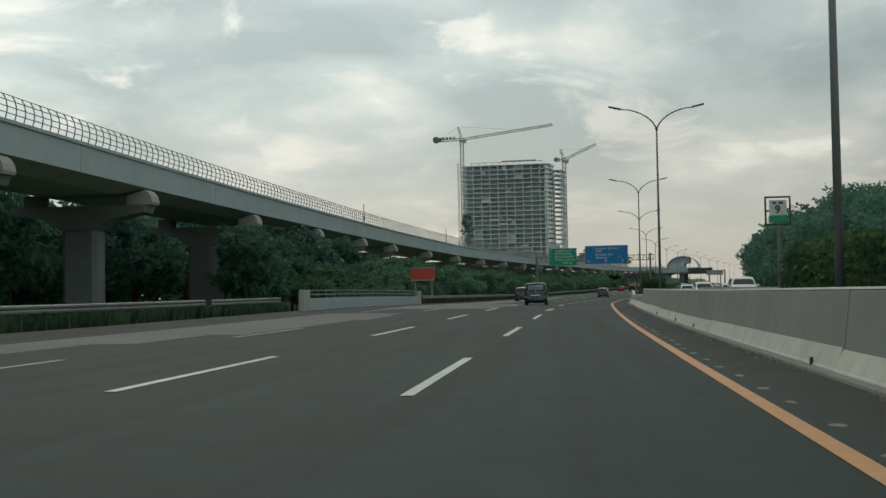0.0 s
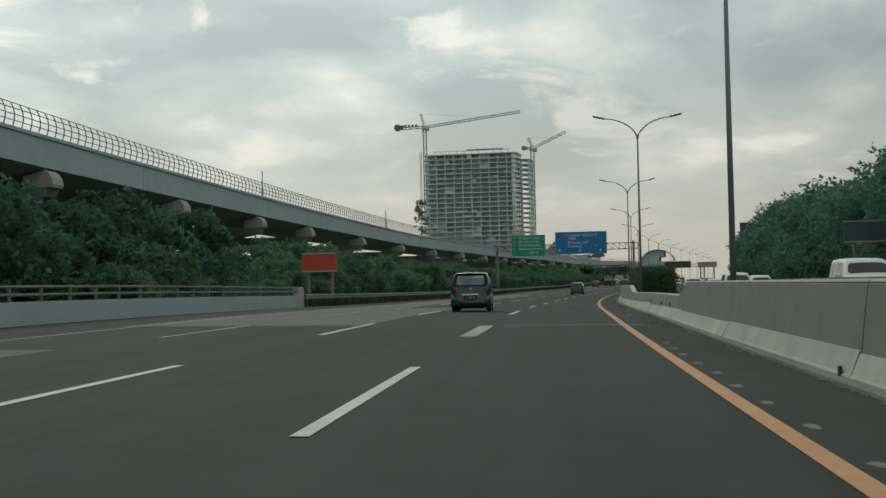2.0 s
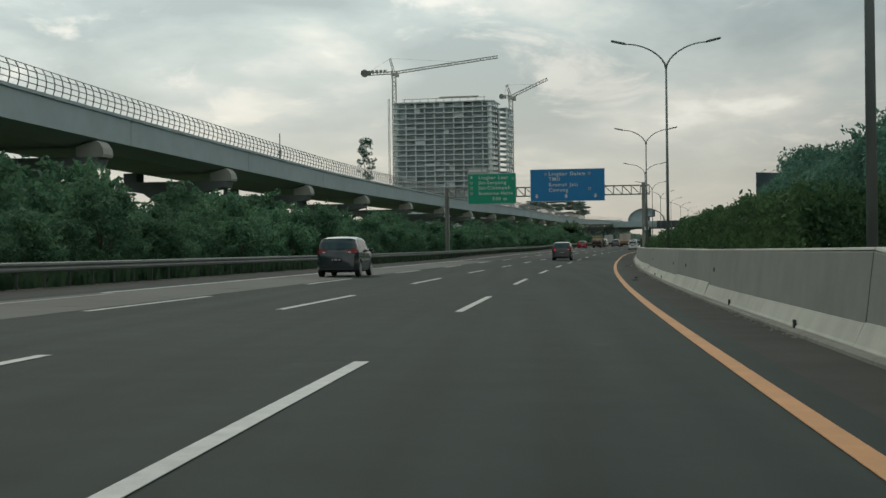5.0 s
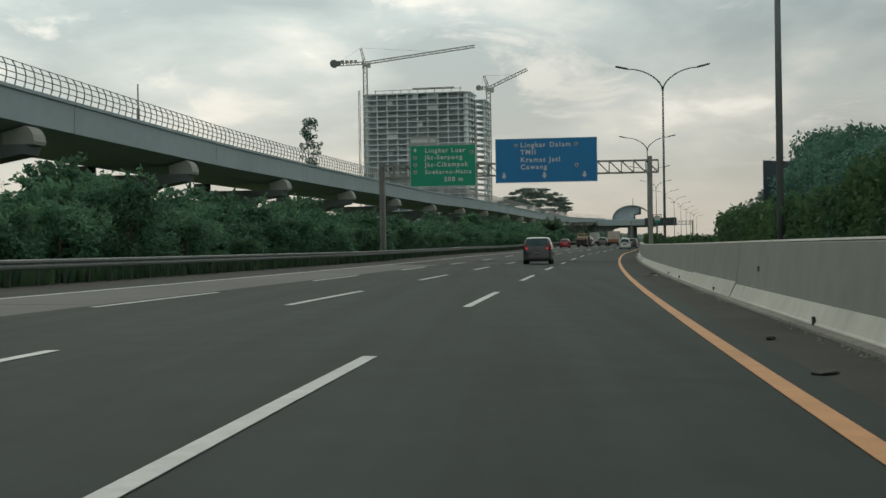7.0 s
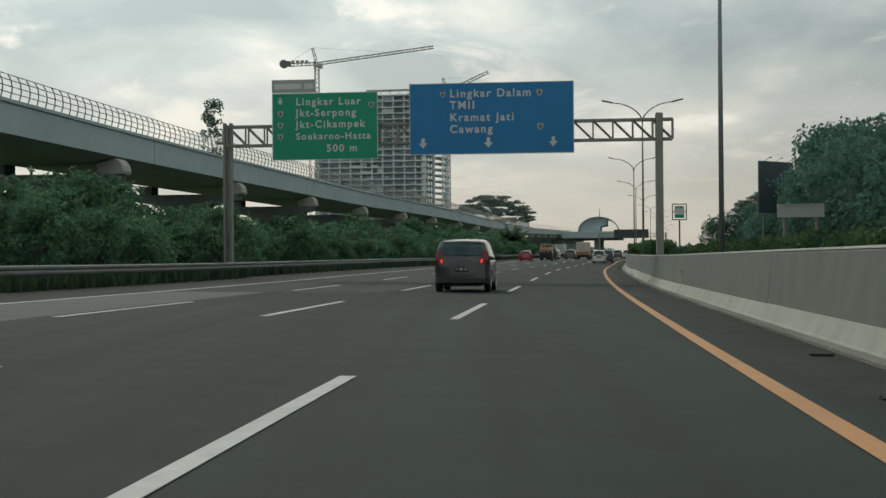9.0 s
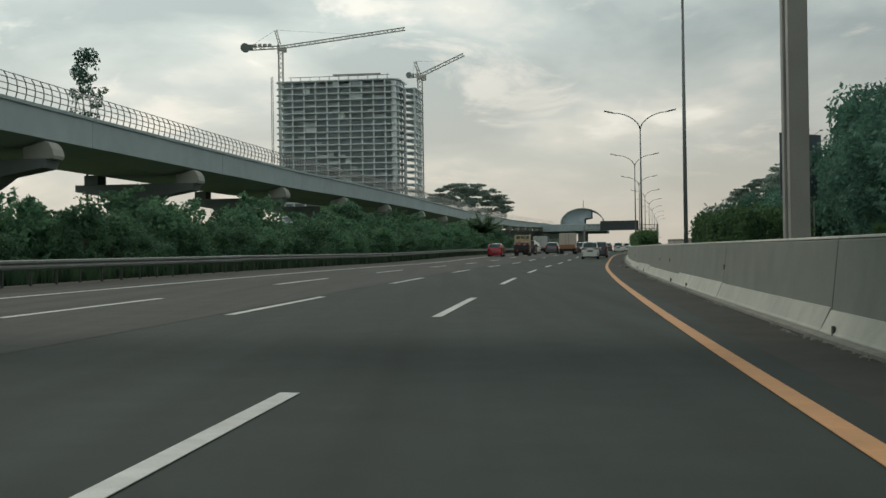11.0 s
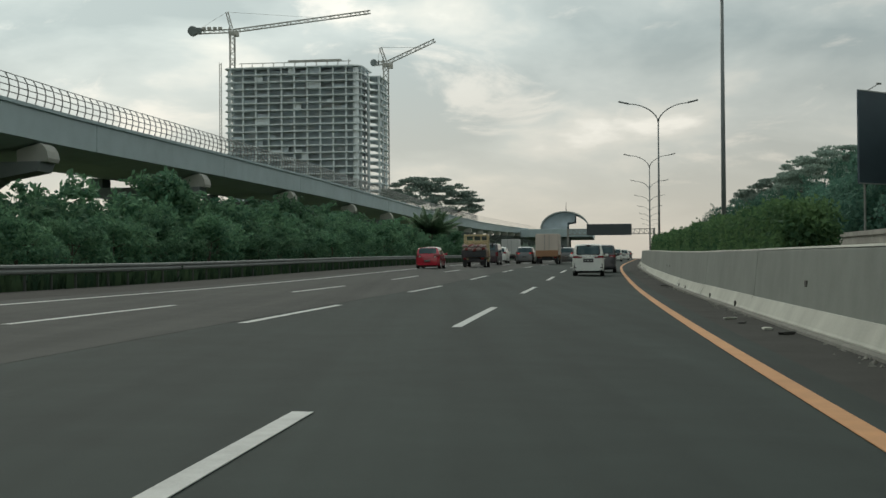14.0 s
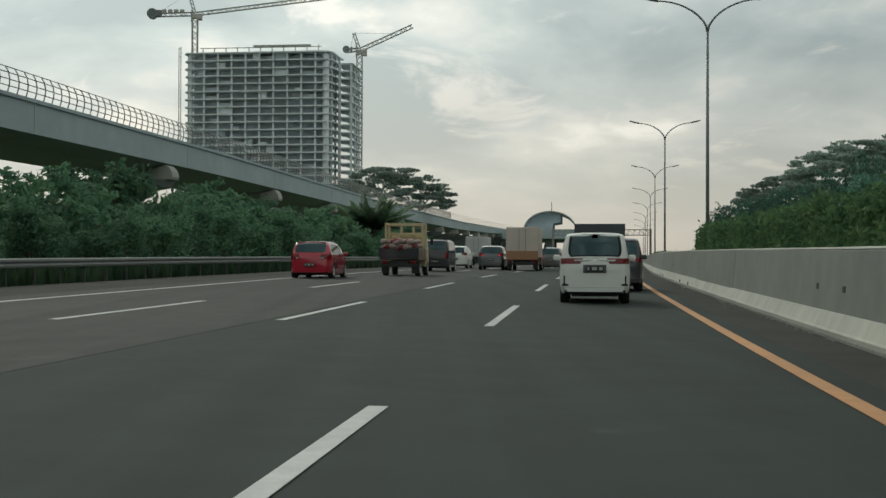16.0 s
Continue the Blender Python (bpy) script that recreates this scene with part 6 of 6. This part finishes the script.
dk.matrix_basis = set_at(239.0, -3.4)
d2 = car("suv", "black crossover car driving on the pale concrete lane", "car", suv, M_P_BLACK, (0.82, 3.5), 0.35, (0.125, 0.42), SUV_PANES, mirror_y=2.75, light_z=(0.98, 1.2), plate_z=0.72, chrome=False, light_w=0.36, rear_w=(0.9, 0.84))
d2.matrix_basis = set_at(170.6, -10.0)
d3 = car("suv", "white crossover car with dark rear window in slow traffic", "car", suv, M_P_WHITE, (0.82, 3.5), 0.35, (0.125, 0.42), SUV_PANES, mirror_y=2.75, light_z=(0.98, 1.2), plate_z=0.72, chrome=False, light_w=0.3, rear_w=(0.9, 0.84))
d3.matrix_basis = set_at(439.0, -11.3)
d4 = car("suv", "dark grey crossover car in slow traffic", "car", suv, M_P_GREY, (0.82, 3.5), 0.35, (0.125, 0.42), SUV_PANES, mirror_y=2.75, light_z=(0.98, 1.2), plate_z=0.72, chrome=False, light_w=0.3, rear_w=(0.9, 0.84), lit=True)
d4.matrix_basis = set_at(431.5, -7.9)
copy_thing(d4, set_at(440.5, -4.35))
dark_mpv = car("people_carrier", "dark people carrier close ahead of the white one", "car", mpv, M_P_DARK, (0.78, 3.43), 0.30, (0.085, 0.27),
               [(0.38, 0.95, 0.5, 0.97), (1.02, 1.85, 1.02, 1.85), (1.92, 2.72, 1.92, 2.5)], mirror_y=2.9, light_z=(0.92, 1.06), plate_z=0.83, light_w=0.3, rear_w=(0.94, 0.9), chrome=False)
dark_mpv.matrix_basis = set_at(381.5, 0.46)
for s, d in ((480, -0.2), (505, -3.3), (520, 0.1), (560, -6.8), (575, -0.2)):
    copy_thing(mw if int(s) % 2 == 0 else d4, set_at(s, d))
blind = car("panel_van", "dark minibus with tall square rear in slow traffic", "van", CarShape(4.4, 1.68, [(0.0, 0.85), (0.02, 1.1), (0.06, 1.5), (0.14, 1.82), (0.3, 1.88), (2.5, 1.9), (3.3, 1.78), (3.9, 1.15), (4.3, 0.95), (4.4, 0.6)], belt=1.1, clear=0.25, tumble=0.12), M_P_DARK, (0.8, 3.4), 0.31, (0.04, 0.12),
            [(0.35, 1.3, 0.38, 1.3), (1.4, 2.3, 1.4, 2.3), (2.4, 3.2, 2.4, 3.0)], light_z=(0.8, 1.15), plate_z=0.6, chrome=False, light_w=0.14, spoiler=False)
blind.matrix_basis = set_at(418.3, -9.95)


def truck(name, label, L, W, box_lo, box_hi, cab_mat, box_mat, kind_box, wheels_r=0.4):
    """A small lorry: cab at the front, load bed or box behind."""
    t = thing(name, Matrix.Identity(4), label, "truck", "traffic on the toll road")
    hw = W / 2
    cl = 1.7
    sh = CarShape(cl, W * 0.94, [(0.0, 1.9), (0.1, 2.0), (0.8, 2.02), (1.15, 1.95), (1.5, 1.25), (1.66, 0.95), (1.7, 0.6)], belt=1.15, clear=0.4, tumble=0.1, round_rear=0.02, round_front=0.1)
    cab = car_body(sh, cab_mat, t)
    cab.name = "cab"
    cab.matrix_basis = Matrix.Translation((0, L - cl, 0))
    g = skin_pane(sh, t, 0.06, 0.09, 0.75, 0.75, 0.02, M_GLASS, "rear_window")
    g.matrix_basis = Matrix.Translation((0, L - cl, 0))
    bit("chassis", t, (-hw * 0.45, 0.1, 0.5), (hw * 0.45, L - 0.5, 0.72), M_PLASTIC, 0.02)
    bit("rear_bumper", t, (-hw * 0.9, -0.02, 0.42), (hw * 0.9, 0.08, 0.56), M_PLASTIC, 0.015)
    z0, z1 = box_lo, box_hi
    bl = L - cl - 0.1
    if kind_box == "box":
        b = bit("cargo_box", t, (-hw, 0.0, z0), (hw, bl, z1), box_mat, 0.03)
        for sg in (-1, 1):
            bit("door", b, (min(sg * 0.02, sg * (hw - 0.06)), -0.02, z0 + 0.08), (max(sg * 0.02, sg * (hw - 0.06)), 0.0, z1 - 0.08), box_mat, 0.012)
            bit("lock_rod", b, (sg * 0.22 - 0.015, -0.05, z0 + 0.1), (sg * 0.22 + 0.015, -0.02, z1 - 0.1), M_STEEL, 0.006)
    else:
        bit("load_bed", t, (-hw, 0.0, z0 - 0.1), (hw, bl, z0), box_mat, 0.02)
        for x0, x1, y0, y1 in ((-hw, -hw + 0.05, 0, bl), (hw - 0.05, hw, 0, bl), (-hw + 0.05, hw - 0.05, 0, 0.05)):
            bit("side_board", t, (x0, y0, z0), (x1, y1, z0 + 0.45), box_mat, 0.012)
        # tall slatted rack behind the cab
        for x in np.linspace(-hw + 0.05, hw - 0.05, 4):
            bit("rack_post", t, (x - 0.06, bl - 0.15, z0), (x + 0.06, bl - 0.05, z1 - 0.02), M_P_YELLOW, 0.012)
        for z in (z0 + 0.7, z1 - 0.5, z1 - 0.04):
            bit("rack_rail", t, (-hw, bl - 0.2, z - 0.07), (hw, bl - 0.155, z + 0.07), M_P_YELLOW, 0.012)
        for sg in (-1, 1):
            for y in np.linspace(bl - 1.2, bl - 0.35, 2):
                bit("rack_post", t, (sg * (hw - 0.05) - 0.05, y - 0.05, z0), (sg * (hw - 0.05) + 0.05, y + 0.05, z1 - 0.1), M_P_YELLOW, 0.012)
            bit("rack_rail", t, (sg * (hw - 0.05) - 0.045, bl - 1.25, z1 - 0.1), (sg * (hw - 0.05) + 0.045, bl - 0.21, z1 + 0.02), M_P_YELLOW, 0.012)
        bit("rack_panel", t, (-hw + 0.05, bl - 0.1, z0), (hw - 0.05, bl - 0.06, z1 - 0.62), M_P_YELLOW, 0.01)
        q = random.Random(3)
        for i in range(46):
            bm = bmesh.new()
            x, y, z = q.uniform(-hw + 0.16, hw - 0.16), q.uniform(0.1, bl - 0.5), z0 + q.uniform(0.3, 0.8)
            if i < 16:
                x, y, z = -hw + 0.2 + (2 * hw - 0.4) * (i % 8) / 7, q.uniform(0.0, 0.12), z0 + (0.5 if i < 8 else 0.74) + q.uniform(-0.06, 0.06)
            r = q.uniform(0.11, 0.2)
            bmesh.ops.create_icosphere(bm, subdivisions=2, radius=r, matrix=Matrix.Translation((x, y, z)) @ Matrix.Rotation(q.uniform(-0.5, 0.5), 4, "Y") @ Matrix.Diagonal((1.4, 1.0, 0.75, 1)))
            for v in bm.verts:
                v.co += Vector((q.uniform(-1, 1), q.uniform(-1, 1), q.uniform(-1, 1))) * 0.012
            part("sack", bm, (M_LOAD, M_LOAD_RED, M_LOAD_PALE)[i % 3], t, smooth=True)
    for sg in (-1, 1):
        bit("tail_lamp", t, (sg * hw * 0.72 - 0.12, -0.04, 0.58), (sg * hw * 0.72 + 0.12, 0.02, 0.72), M_TAIL, 0.02)
        for y in (0.9, L - 0.9):
            wheel(t, sg * (hw - 0.06), y, wheels_r, 0.22, sg)
        bit("mudflap", t, (sg * (hw - 0.22) - 0.16, 0.3, 0.12), (sg * (hw - 0.22) + 0.16, 0.33, 0.55), M_PLASTIC, 0.006)
        bit("wing_mirror", t, (sg * (hw + 0.12) - 0.07, L - 0.8, 1.5), (sg * (hw + 0.12) + 0.07, L - 0.72, 1.85), M_PLASTIC, 0.02)
    return t


pk = truck("pickup_lorry", "small lorry with yellow slatted rack and bundled load, slow lane", 4.6, 1.85, 0.85, 2.5, M_P_YELLOW, M_P_DARK, "rack", 0.33)
pk.matrix_basis = set_at(400.8, -9.3)
tk = truck("box_lorry", "small lorry with white cargo box and double rear doors", 5.6, 2.0, 0.85, 2.75, M_P_WHITE, M_BOXWHITE, "box")
tk.matrix_basis = set_at(464.0, -12.6)
ot = truck("box_lorry", "orange lorry with beige cargo box in the middle lane", 6.0, 2.2, 0.9, 2.95, M_P_ORANGE, M_BOXBEIGE, "box")
ot.matrix_basis = set_at(430.0, -5.6)
bit("tail_board", ot, (-1.08, -0.06, 0.75), (1.08, -0.02, 1.35), M_P_ORANGE, 0.015)
# oncoming side
oc = car("people_carrier", "white people carrier on the opposite carriageway", "car", mpv, M_P_WHITE, (0.78, 3.43), 0.30, (0.085, 0.27),
         [(0.38, 0.95, 0.5, 0.97), (1.02, 1.85, 1.02, 1.85), (1.92, 2.72, 1.92, 2.5)], mirror_y=2.9, light_z=(0.92, 1.06), plate_z=0.83, light_w=0.3, chrome=False, group="traffic on the opposite road", plate=False)
oc.matrix_basis = set_at(138.0, 10.2, 0.25, 180)
for s, d in ((157.0, 13.8), (100.0, 10.3), (178.0, 10.0), (205.0, 13.6), (330.0, 10.4), (372.0, 13.5), (420.0, 10.2), (455.0, 13.0), (490.0, 10.4)):
    copy_thing(oc, set_at(s, d, 0.25, 180))
orr = car("hatchback", "red hatchback on the opposite carriageway", "car", hatch, M_P_RED, (0.75, 3.3), 0.31, (0.11, 0.5),
          [(0.55, 0.95, 0.75, 1.0), (1.05, 1.75, 1.05, 1.75), (1.82, 2.7, 1.82, 2.35)], mirror_y=2.6, light_z=(0.78, 0.98), chrome=False, group="traffic on the opposite road", plate=False)
orr.matrix_basis = set_at(96.0, 13.6, 0.25, 180)
copy_thing(orr, set_at(272.0, 13.6, 0.25, 180))


# ---- things beside the road ----
def marker_sign(s, d, z0, zc):
    """Kilometre marker: rounded frame round a small plate on a post."""
    t = thing("kilometre_sign", set_at(s, d), "small white and green kilometre marker in a dark frame", "road sign", "kilometre markers")
    bm = bmesh.new()
    rod(bm, (0, 0, z0), (0, 0, zc - 0.3), 0.035, seg=8)
    part("post", bm, M_STEEL, t)
    bm = bmesh.new()
    w, h, r = 0.30, 0.34, 0.06
    for lo, hi in (((-w, h - 0.04), (w, h)), ((-w, -h), (w, -h + 0.04)), ((-w, -h + 0.04), (-w + 0.04, h - 0.04)), ((w - 0.04, -h + 0.04), (w, h - 0.04))):
        box(bm, (lo[0], -0.03, zc + lo[1]), (hi[0], 0.03, zc + hi[1]), 0.01)
    box(bm, (-w, -0.015, zc - 0.02), (w, 0.015, zc + 0.02))
    part("frame", bm, M_SIGNDARK, t)
    bm = bmesh.new()
    box(bm, (-0.2, -0.045, zc - 0.1), (0.2, -0.032, zc + 0.25), 0.005)
    pl = part("plate", bm, M_SIGNWHITE, t)
    bm = bmesh.new()
    box(bm, (-0.2, -0.045, zc - 0.25), (0.2, -0.032, zc - 0.105), 0.005)
    part("plate_foot", bm, M_GREEN, t, "green lower plate")
    if s < 100:
        writing("9", -0.075, zc - 0.06, 0.26, pl, M_SIGNDARK, y=-0.05)
    bm = bmesh.new()
    for x0, x1 in ((-0.12, -0.04), (0.02, 0.12)):
        box(bm, (x0, -0.05, zc + 0.16), (x1, -0.046, zc + 0.21))
    part("lettering_bar", bm, M_SIGNDARK, pl)


marker_sign(37.5, 4.55, 0.4, 2.98)
marker_sign(253.0, 4.4, 0.4, 3.02)


def wall_strip(s0, s1, d, h):
    w = thing("roadside_wall", Matrix.Identity(4), "weathered low concrete wall edging the opposite carriageway, stained top", "wall", "opposite road walls")
    sweep("wall_body", [(d, -0.6), (d, h - 0.16), (d - 0.05, h - 0.14), (d - 0.05, h), (d + 0.3, h), (d + 0.3, -0.6)][::-1], s0, s1, 4.0, M_OLDWALL, w)


for a in range(-40, 110, 30):
    wall_strip(a, a + 29.95, 8.2, 1.25)
wall_strip(110, 139.9, 8.2, 1.1)
wall_strip(140, 169.9, 8.2, 1.15)
for a in range(170, 640, 30):
    wall_strip(a, a + 29.95, 8.2, 1.45 if a < 270 or a > 400 else 1.95)


def board(name, s, d, w, z0, z1, turn, mat, label, posts=1, category="billboard"):
    t = thing(name, set_at(s, d, 0, turn), label, category)
    bm = bmesh.new()
    box(bm, (-w / 2, -0.12, z0), (w / 2, 0.12, z1), 0.03)
    p = part("panel", bm, mat, t)
    for lo, hi in (((-w / 2, z1 - 0.1), (w / 2, z1)), ((-w / 2, z0), (w / 2, z0 + 0.1))):
        bm = bmesh.new()
        box(bm, (lo[0], -0.17, lo[1]), (hi[0], -0.12, hi[1]))
        part("frame_bar", bm, M_SIGNGREY if mat is not M_SIGNDARK else M_GANTRY, p)
    for i in range(posts):
        x = 0 if posts == 1 else -w * 0.35 + i * w * 0.7 / (posts - 1)
        bm = bmesh.new()
        rod(bm, (x, 0.25, -1.0), (x, 0.25, z1 - 0.2), 0.12 if posts > 1 else 0.35, seg=10)
        part("post", bm, M_GANTRY, t)
    return t


bb = board("billboard", 438, 27.3, 9.0, 7.9, 17.0, 46, M_BOARD, "tall dark blue billboard on posts before the trees", 2)
bm = bmesh.new()
for x in (-3, 0, 3):
    rod(bm, (x, -0.1, 17.0), (x, -1.3, 17.5), 0.04, seg=5)
    box(bm, (x - 0.25, -1.5, 17.45), (x + 0.25, -1.2, 17.6), 0.03)
part("spotlight_arm", bm, M_GANTRY, bb)
board("sign_board", 166.7, 24.9, 5.8, 4.7, 6.5, 0, M_BOARD, "grey back of a wide road sign on two posts", 2, "road sign")
board("sign_board", 300, 16.2, 3.4, 4.1, 5.1, 0, M_SIGNGREY, "grey back of a wide road sign by the opposite road", 2, "road sign")
board("banner_board", 144, -17.84, 2.45, 2.32, 3.68, 0, M_RED, "plain red banner board on posts beside the verge", 2, "banner")
board("sign_board", 25, -19.5, 0.6, 1.2, 2.0, 0, M_SIGNWHITE, "small white notice plate beside the guardrail", 1, "road sign")

# far dark gantry board over the road
fg = thing("far_gantry", set_at(640, 0.0), "distant steel gantry with a dark message board over the road", "sign gantry")
z = 6.2
bm = bmesh.new()
truss(bm, -16, 5.5, z, z + 1.2, 0.0, 1.3, 0.09)
part("truss", bm, M_GANTRY, fg)
for x in (-16, 5.3):
    bm = bmesh.new()
    box(bm, (x - 0.25, -0.25, -0.5), (x + 0.25, 0.25, z + 1.4), 0.03)
    part("post", bm, M_GANTRY, fg)
bm = bmesh.new()
box(bm, (-11.3, -0.6, z - 0.3), (-0.2, -0.15, z + 2.5), 0.04)
part("message_board", bm, M_SIGNDARK, fg)


# domed station hall far along the viaduct
def station(s, d, z):
    t = thing("station_hall", set_rail(s, d, z), "distant railway station with a grey arched roof on the viaduct", "building")
    bm = bmesh.new()
    n, w, h, ln = 18, 9.0, 6.4, 30.0
    rows = []
    for y in (0.0, ln):
        rows.append([bm.verts.new((w * math.cos(math.pi * i / n), y, h * math.sin(math.pi * i / n))) for i in range(n + 1)])
    inner = [[bm.verts.new((v.co.x * 0.95, v.co.y, v.co.z * 0.94)) for v in r] for r in rows]
    for a, b in ((rows[0], rows[1]), (inner[1], inner[0])):
        for i in range(n):
            bm.faces.new((a[i], a[i + 1], b[i + 1], b[i]))
    for a, b in ((inner[0], rows[0]), (rows[1], inner[1])):
        for i in range(n):
            bm.faces.new((a[i], a[i + 1], b[i + 1], b[i]))
    part("arched_roof", bm, M_SIGNGREY, t, smooth=True)
    bm = bmesh.new()
    arc = [(w * 0.93 * math.cos(a), h * 0.92 * math.sin(a)) for a in np.linspace(math.pi, radians(64), 12)]
    arc += [(arc[-1][0], 2.6), (w * 0.1, 2.2), (w * 0.1, -0.5), (-w * 0.93, -0.5)]
    ends = [[bm.verts.new((x, y, z)) for x, z in arc] for y in (3.0, ln - 2)]
    bm.faces.new(ends[0]); bm.faces.new(ends[1][::-1])
    for i in range(len(arc)):
        bm.faces.new((ends[0][i], ends[0][i - 1], ends[1][i - 1], ends[1][i]))
    bmesh.ops.recalc_face_normals(bm, faces=bm.faces)
    part("hall_wall", bm, M_FRAME_IN, t)
    bm = bmesh.new()
    box(bm, (-w * 1.7, -14, -3.4), (w * 1.15, ln + 30, -0.5), 0.1)
    part("platform_deck", bm, M_CONC, t)
    for y in (-10, 12, 34):
        bm = bmesh.new()
        box(bm, (-1.4, y - 1.2, -17.0), (1.4, y + 1.2, -3.45), 0.2)
        part("column", bm, M_CONC_DARK, t)
    bm = bmesh.new()
    rod(bm, (0, 20, h - 0.3), (0, 20, h + 4), 0.2, 0.08, 6)
    part("mast", bm, M_GANTRY, t)


station(800, -14.6, 13.8)

# slim tree that stands above the viaduct's edge, and the roadside palm
slim = tree("slim_tree", 91, 24.3, 2.1, 13.9, 1900, 0.17, M_LEAF_DARK, "slender tree with sparse tufts rising past the viaduct", "tree", 30, 0.14)
slim.matrix_basis = Matrix.Translation((-29.0, 377.6, GZ))
pm = palm(7)
pm.matrix_basis = set_at(462, -22.2); pm.location.z = GZ + 0.3
pm.scale = (1.5, 1.5, 1.45)


# far woods that close the view on both sides
def belt(side, s0, s1, d, h, count, seed, mat, lab):
    rs = np.random.RandomState(seed)
    s = rs.uniform(s0, s1, count)
    top = np.array([h * (0.72 + 0.35 * noise.noise(Vector((a * 0.035, seed, 0))) + 0.2 * noise.noise(Vector((a * 0.13, seed, 3)))) for a in s])
    z = GZ + top * rs.uniform(0, 1, count) ** 0.6
    dd = d + rs.normal(scale=2.5, size=count)
    th = np.interp(s, S_TAB, TH_TAB)
    p = np.stack([np.interp(s, S_TAB, X_TAB) + dd * np.cos(th), np.interp(s, S_TAB, Y_TAB) + dd * np.sin(th), z + np.interp(s, S_TAB, Z_TAB)], axis=1)
    nrm = rs.normal(size=(count, 3)) + np.array([0, -0.6, 0.4])
    nrm /= np.linalg.norm(nrm, axis=1)[:, None]
    t = np.cross(nrm, rs.normal(size=(count, 3))); t /= np.linalg.norm(t, axis=1)[:, None]
    b = np.cross(nrm, t)
    l = 0.75 * rs.uniform(0.5, 1.4, (count, 1))
    vs = np.stack([p - t * l, p + b * l * 0.6, p + t * l, p - b * l * 0.6], axis=1).reshape(-1, 3)
    o = quad_mesh("far_woods", vs, np.arange(4 * count).reshape(-1, 4), mat, None)
    tagged(o, lab, "woods", kind="stuff")


belt(-1, 30, 300, -72, 10.5, 16000, 1, M_LEAF_DARK, "dense dark belt of trees beyond the viaduct")
belt(-1, 300, 620, -72, 4.6, 9000, 6, M_LEAF_DARK, "low dark belt of trees beyond the viaduct")
belt(-1, 600, 1350, -52, 9.0, 16000, 2, M_LEAF_HAZED, "hazy distant woods beside the road")
belt(1, 40, 620, 46, 11.0, 26000, 3, M_LEAF_DARK, "dense dark belt of trees beyond the opposite road")
belt(1, 600, 1350, 34, 9.5, 15000, 4, M_LEAF_HAZED, "hazy distant woods beside the opposite road")
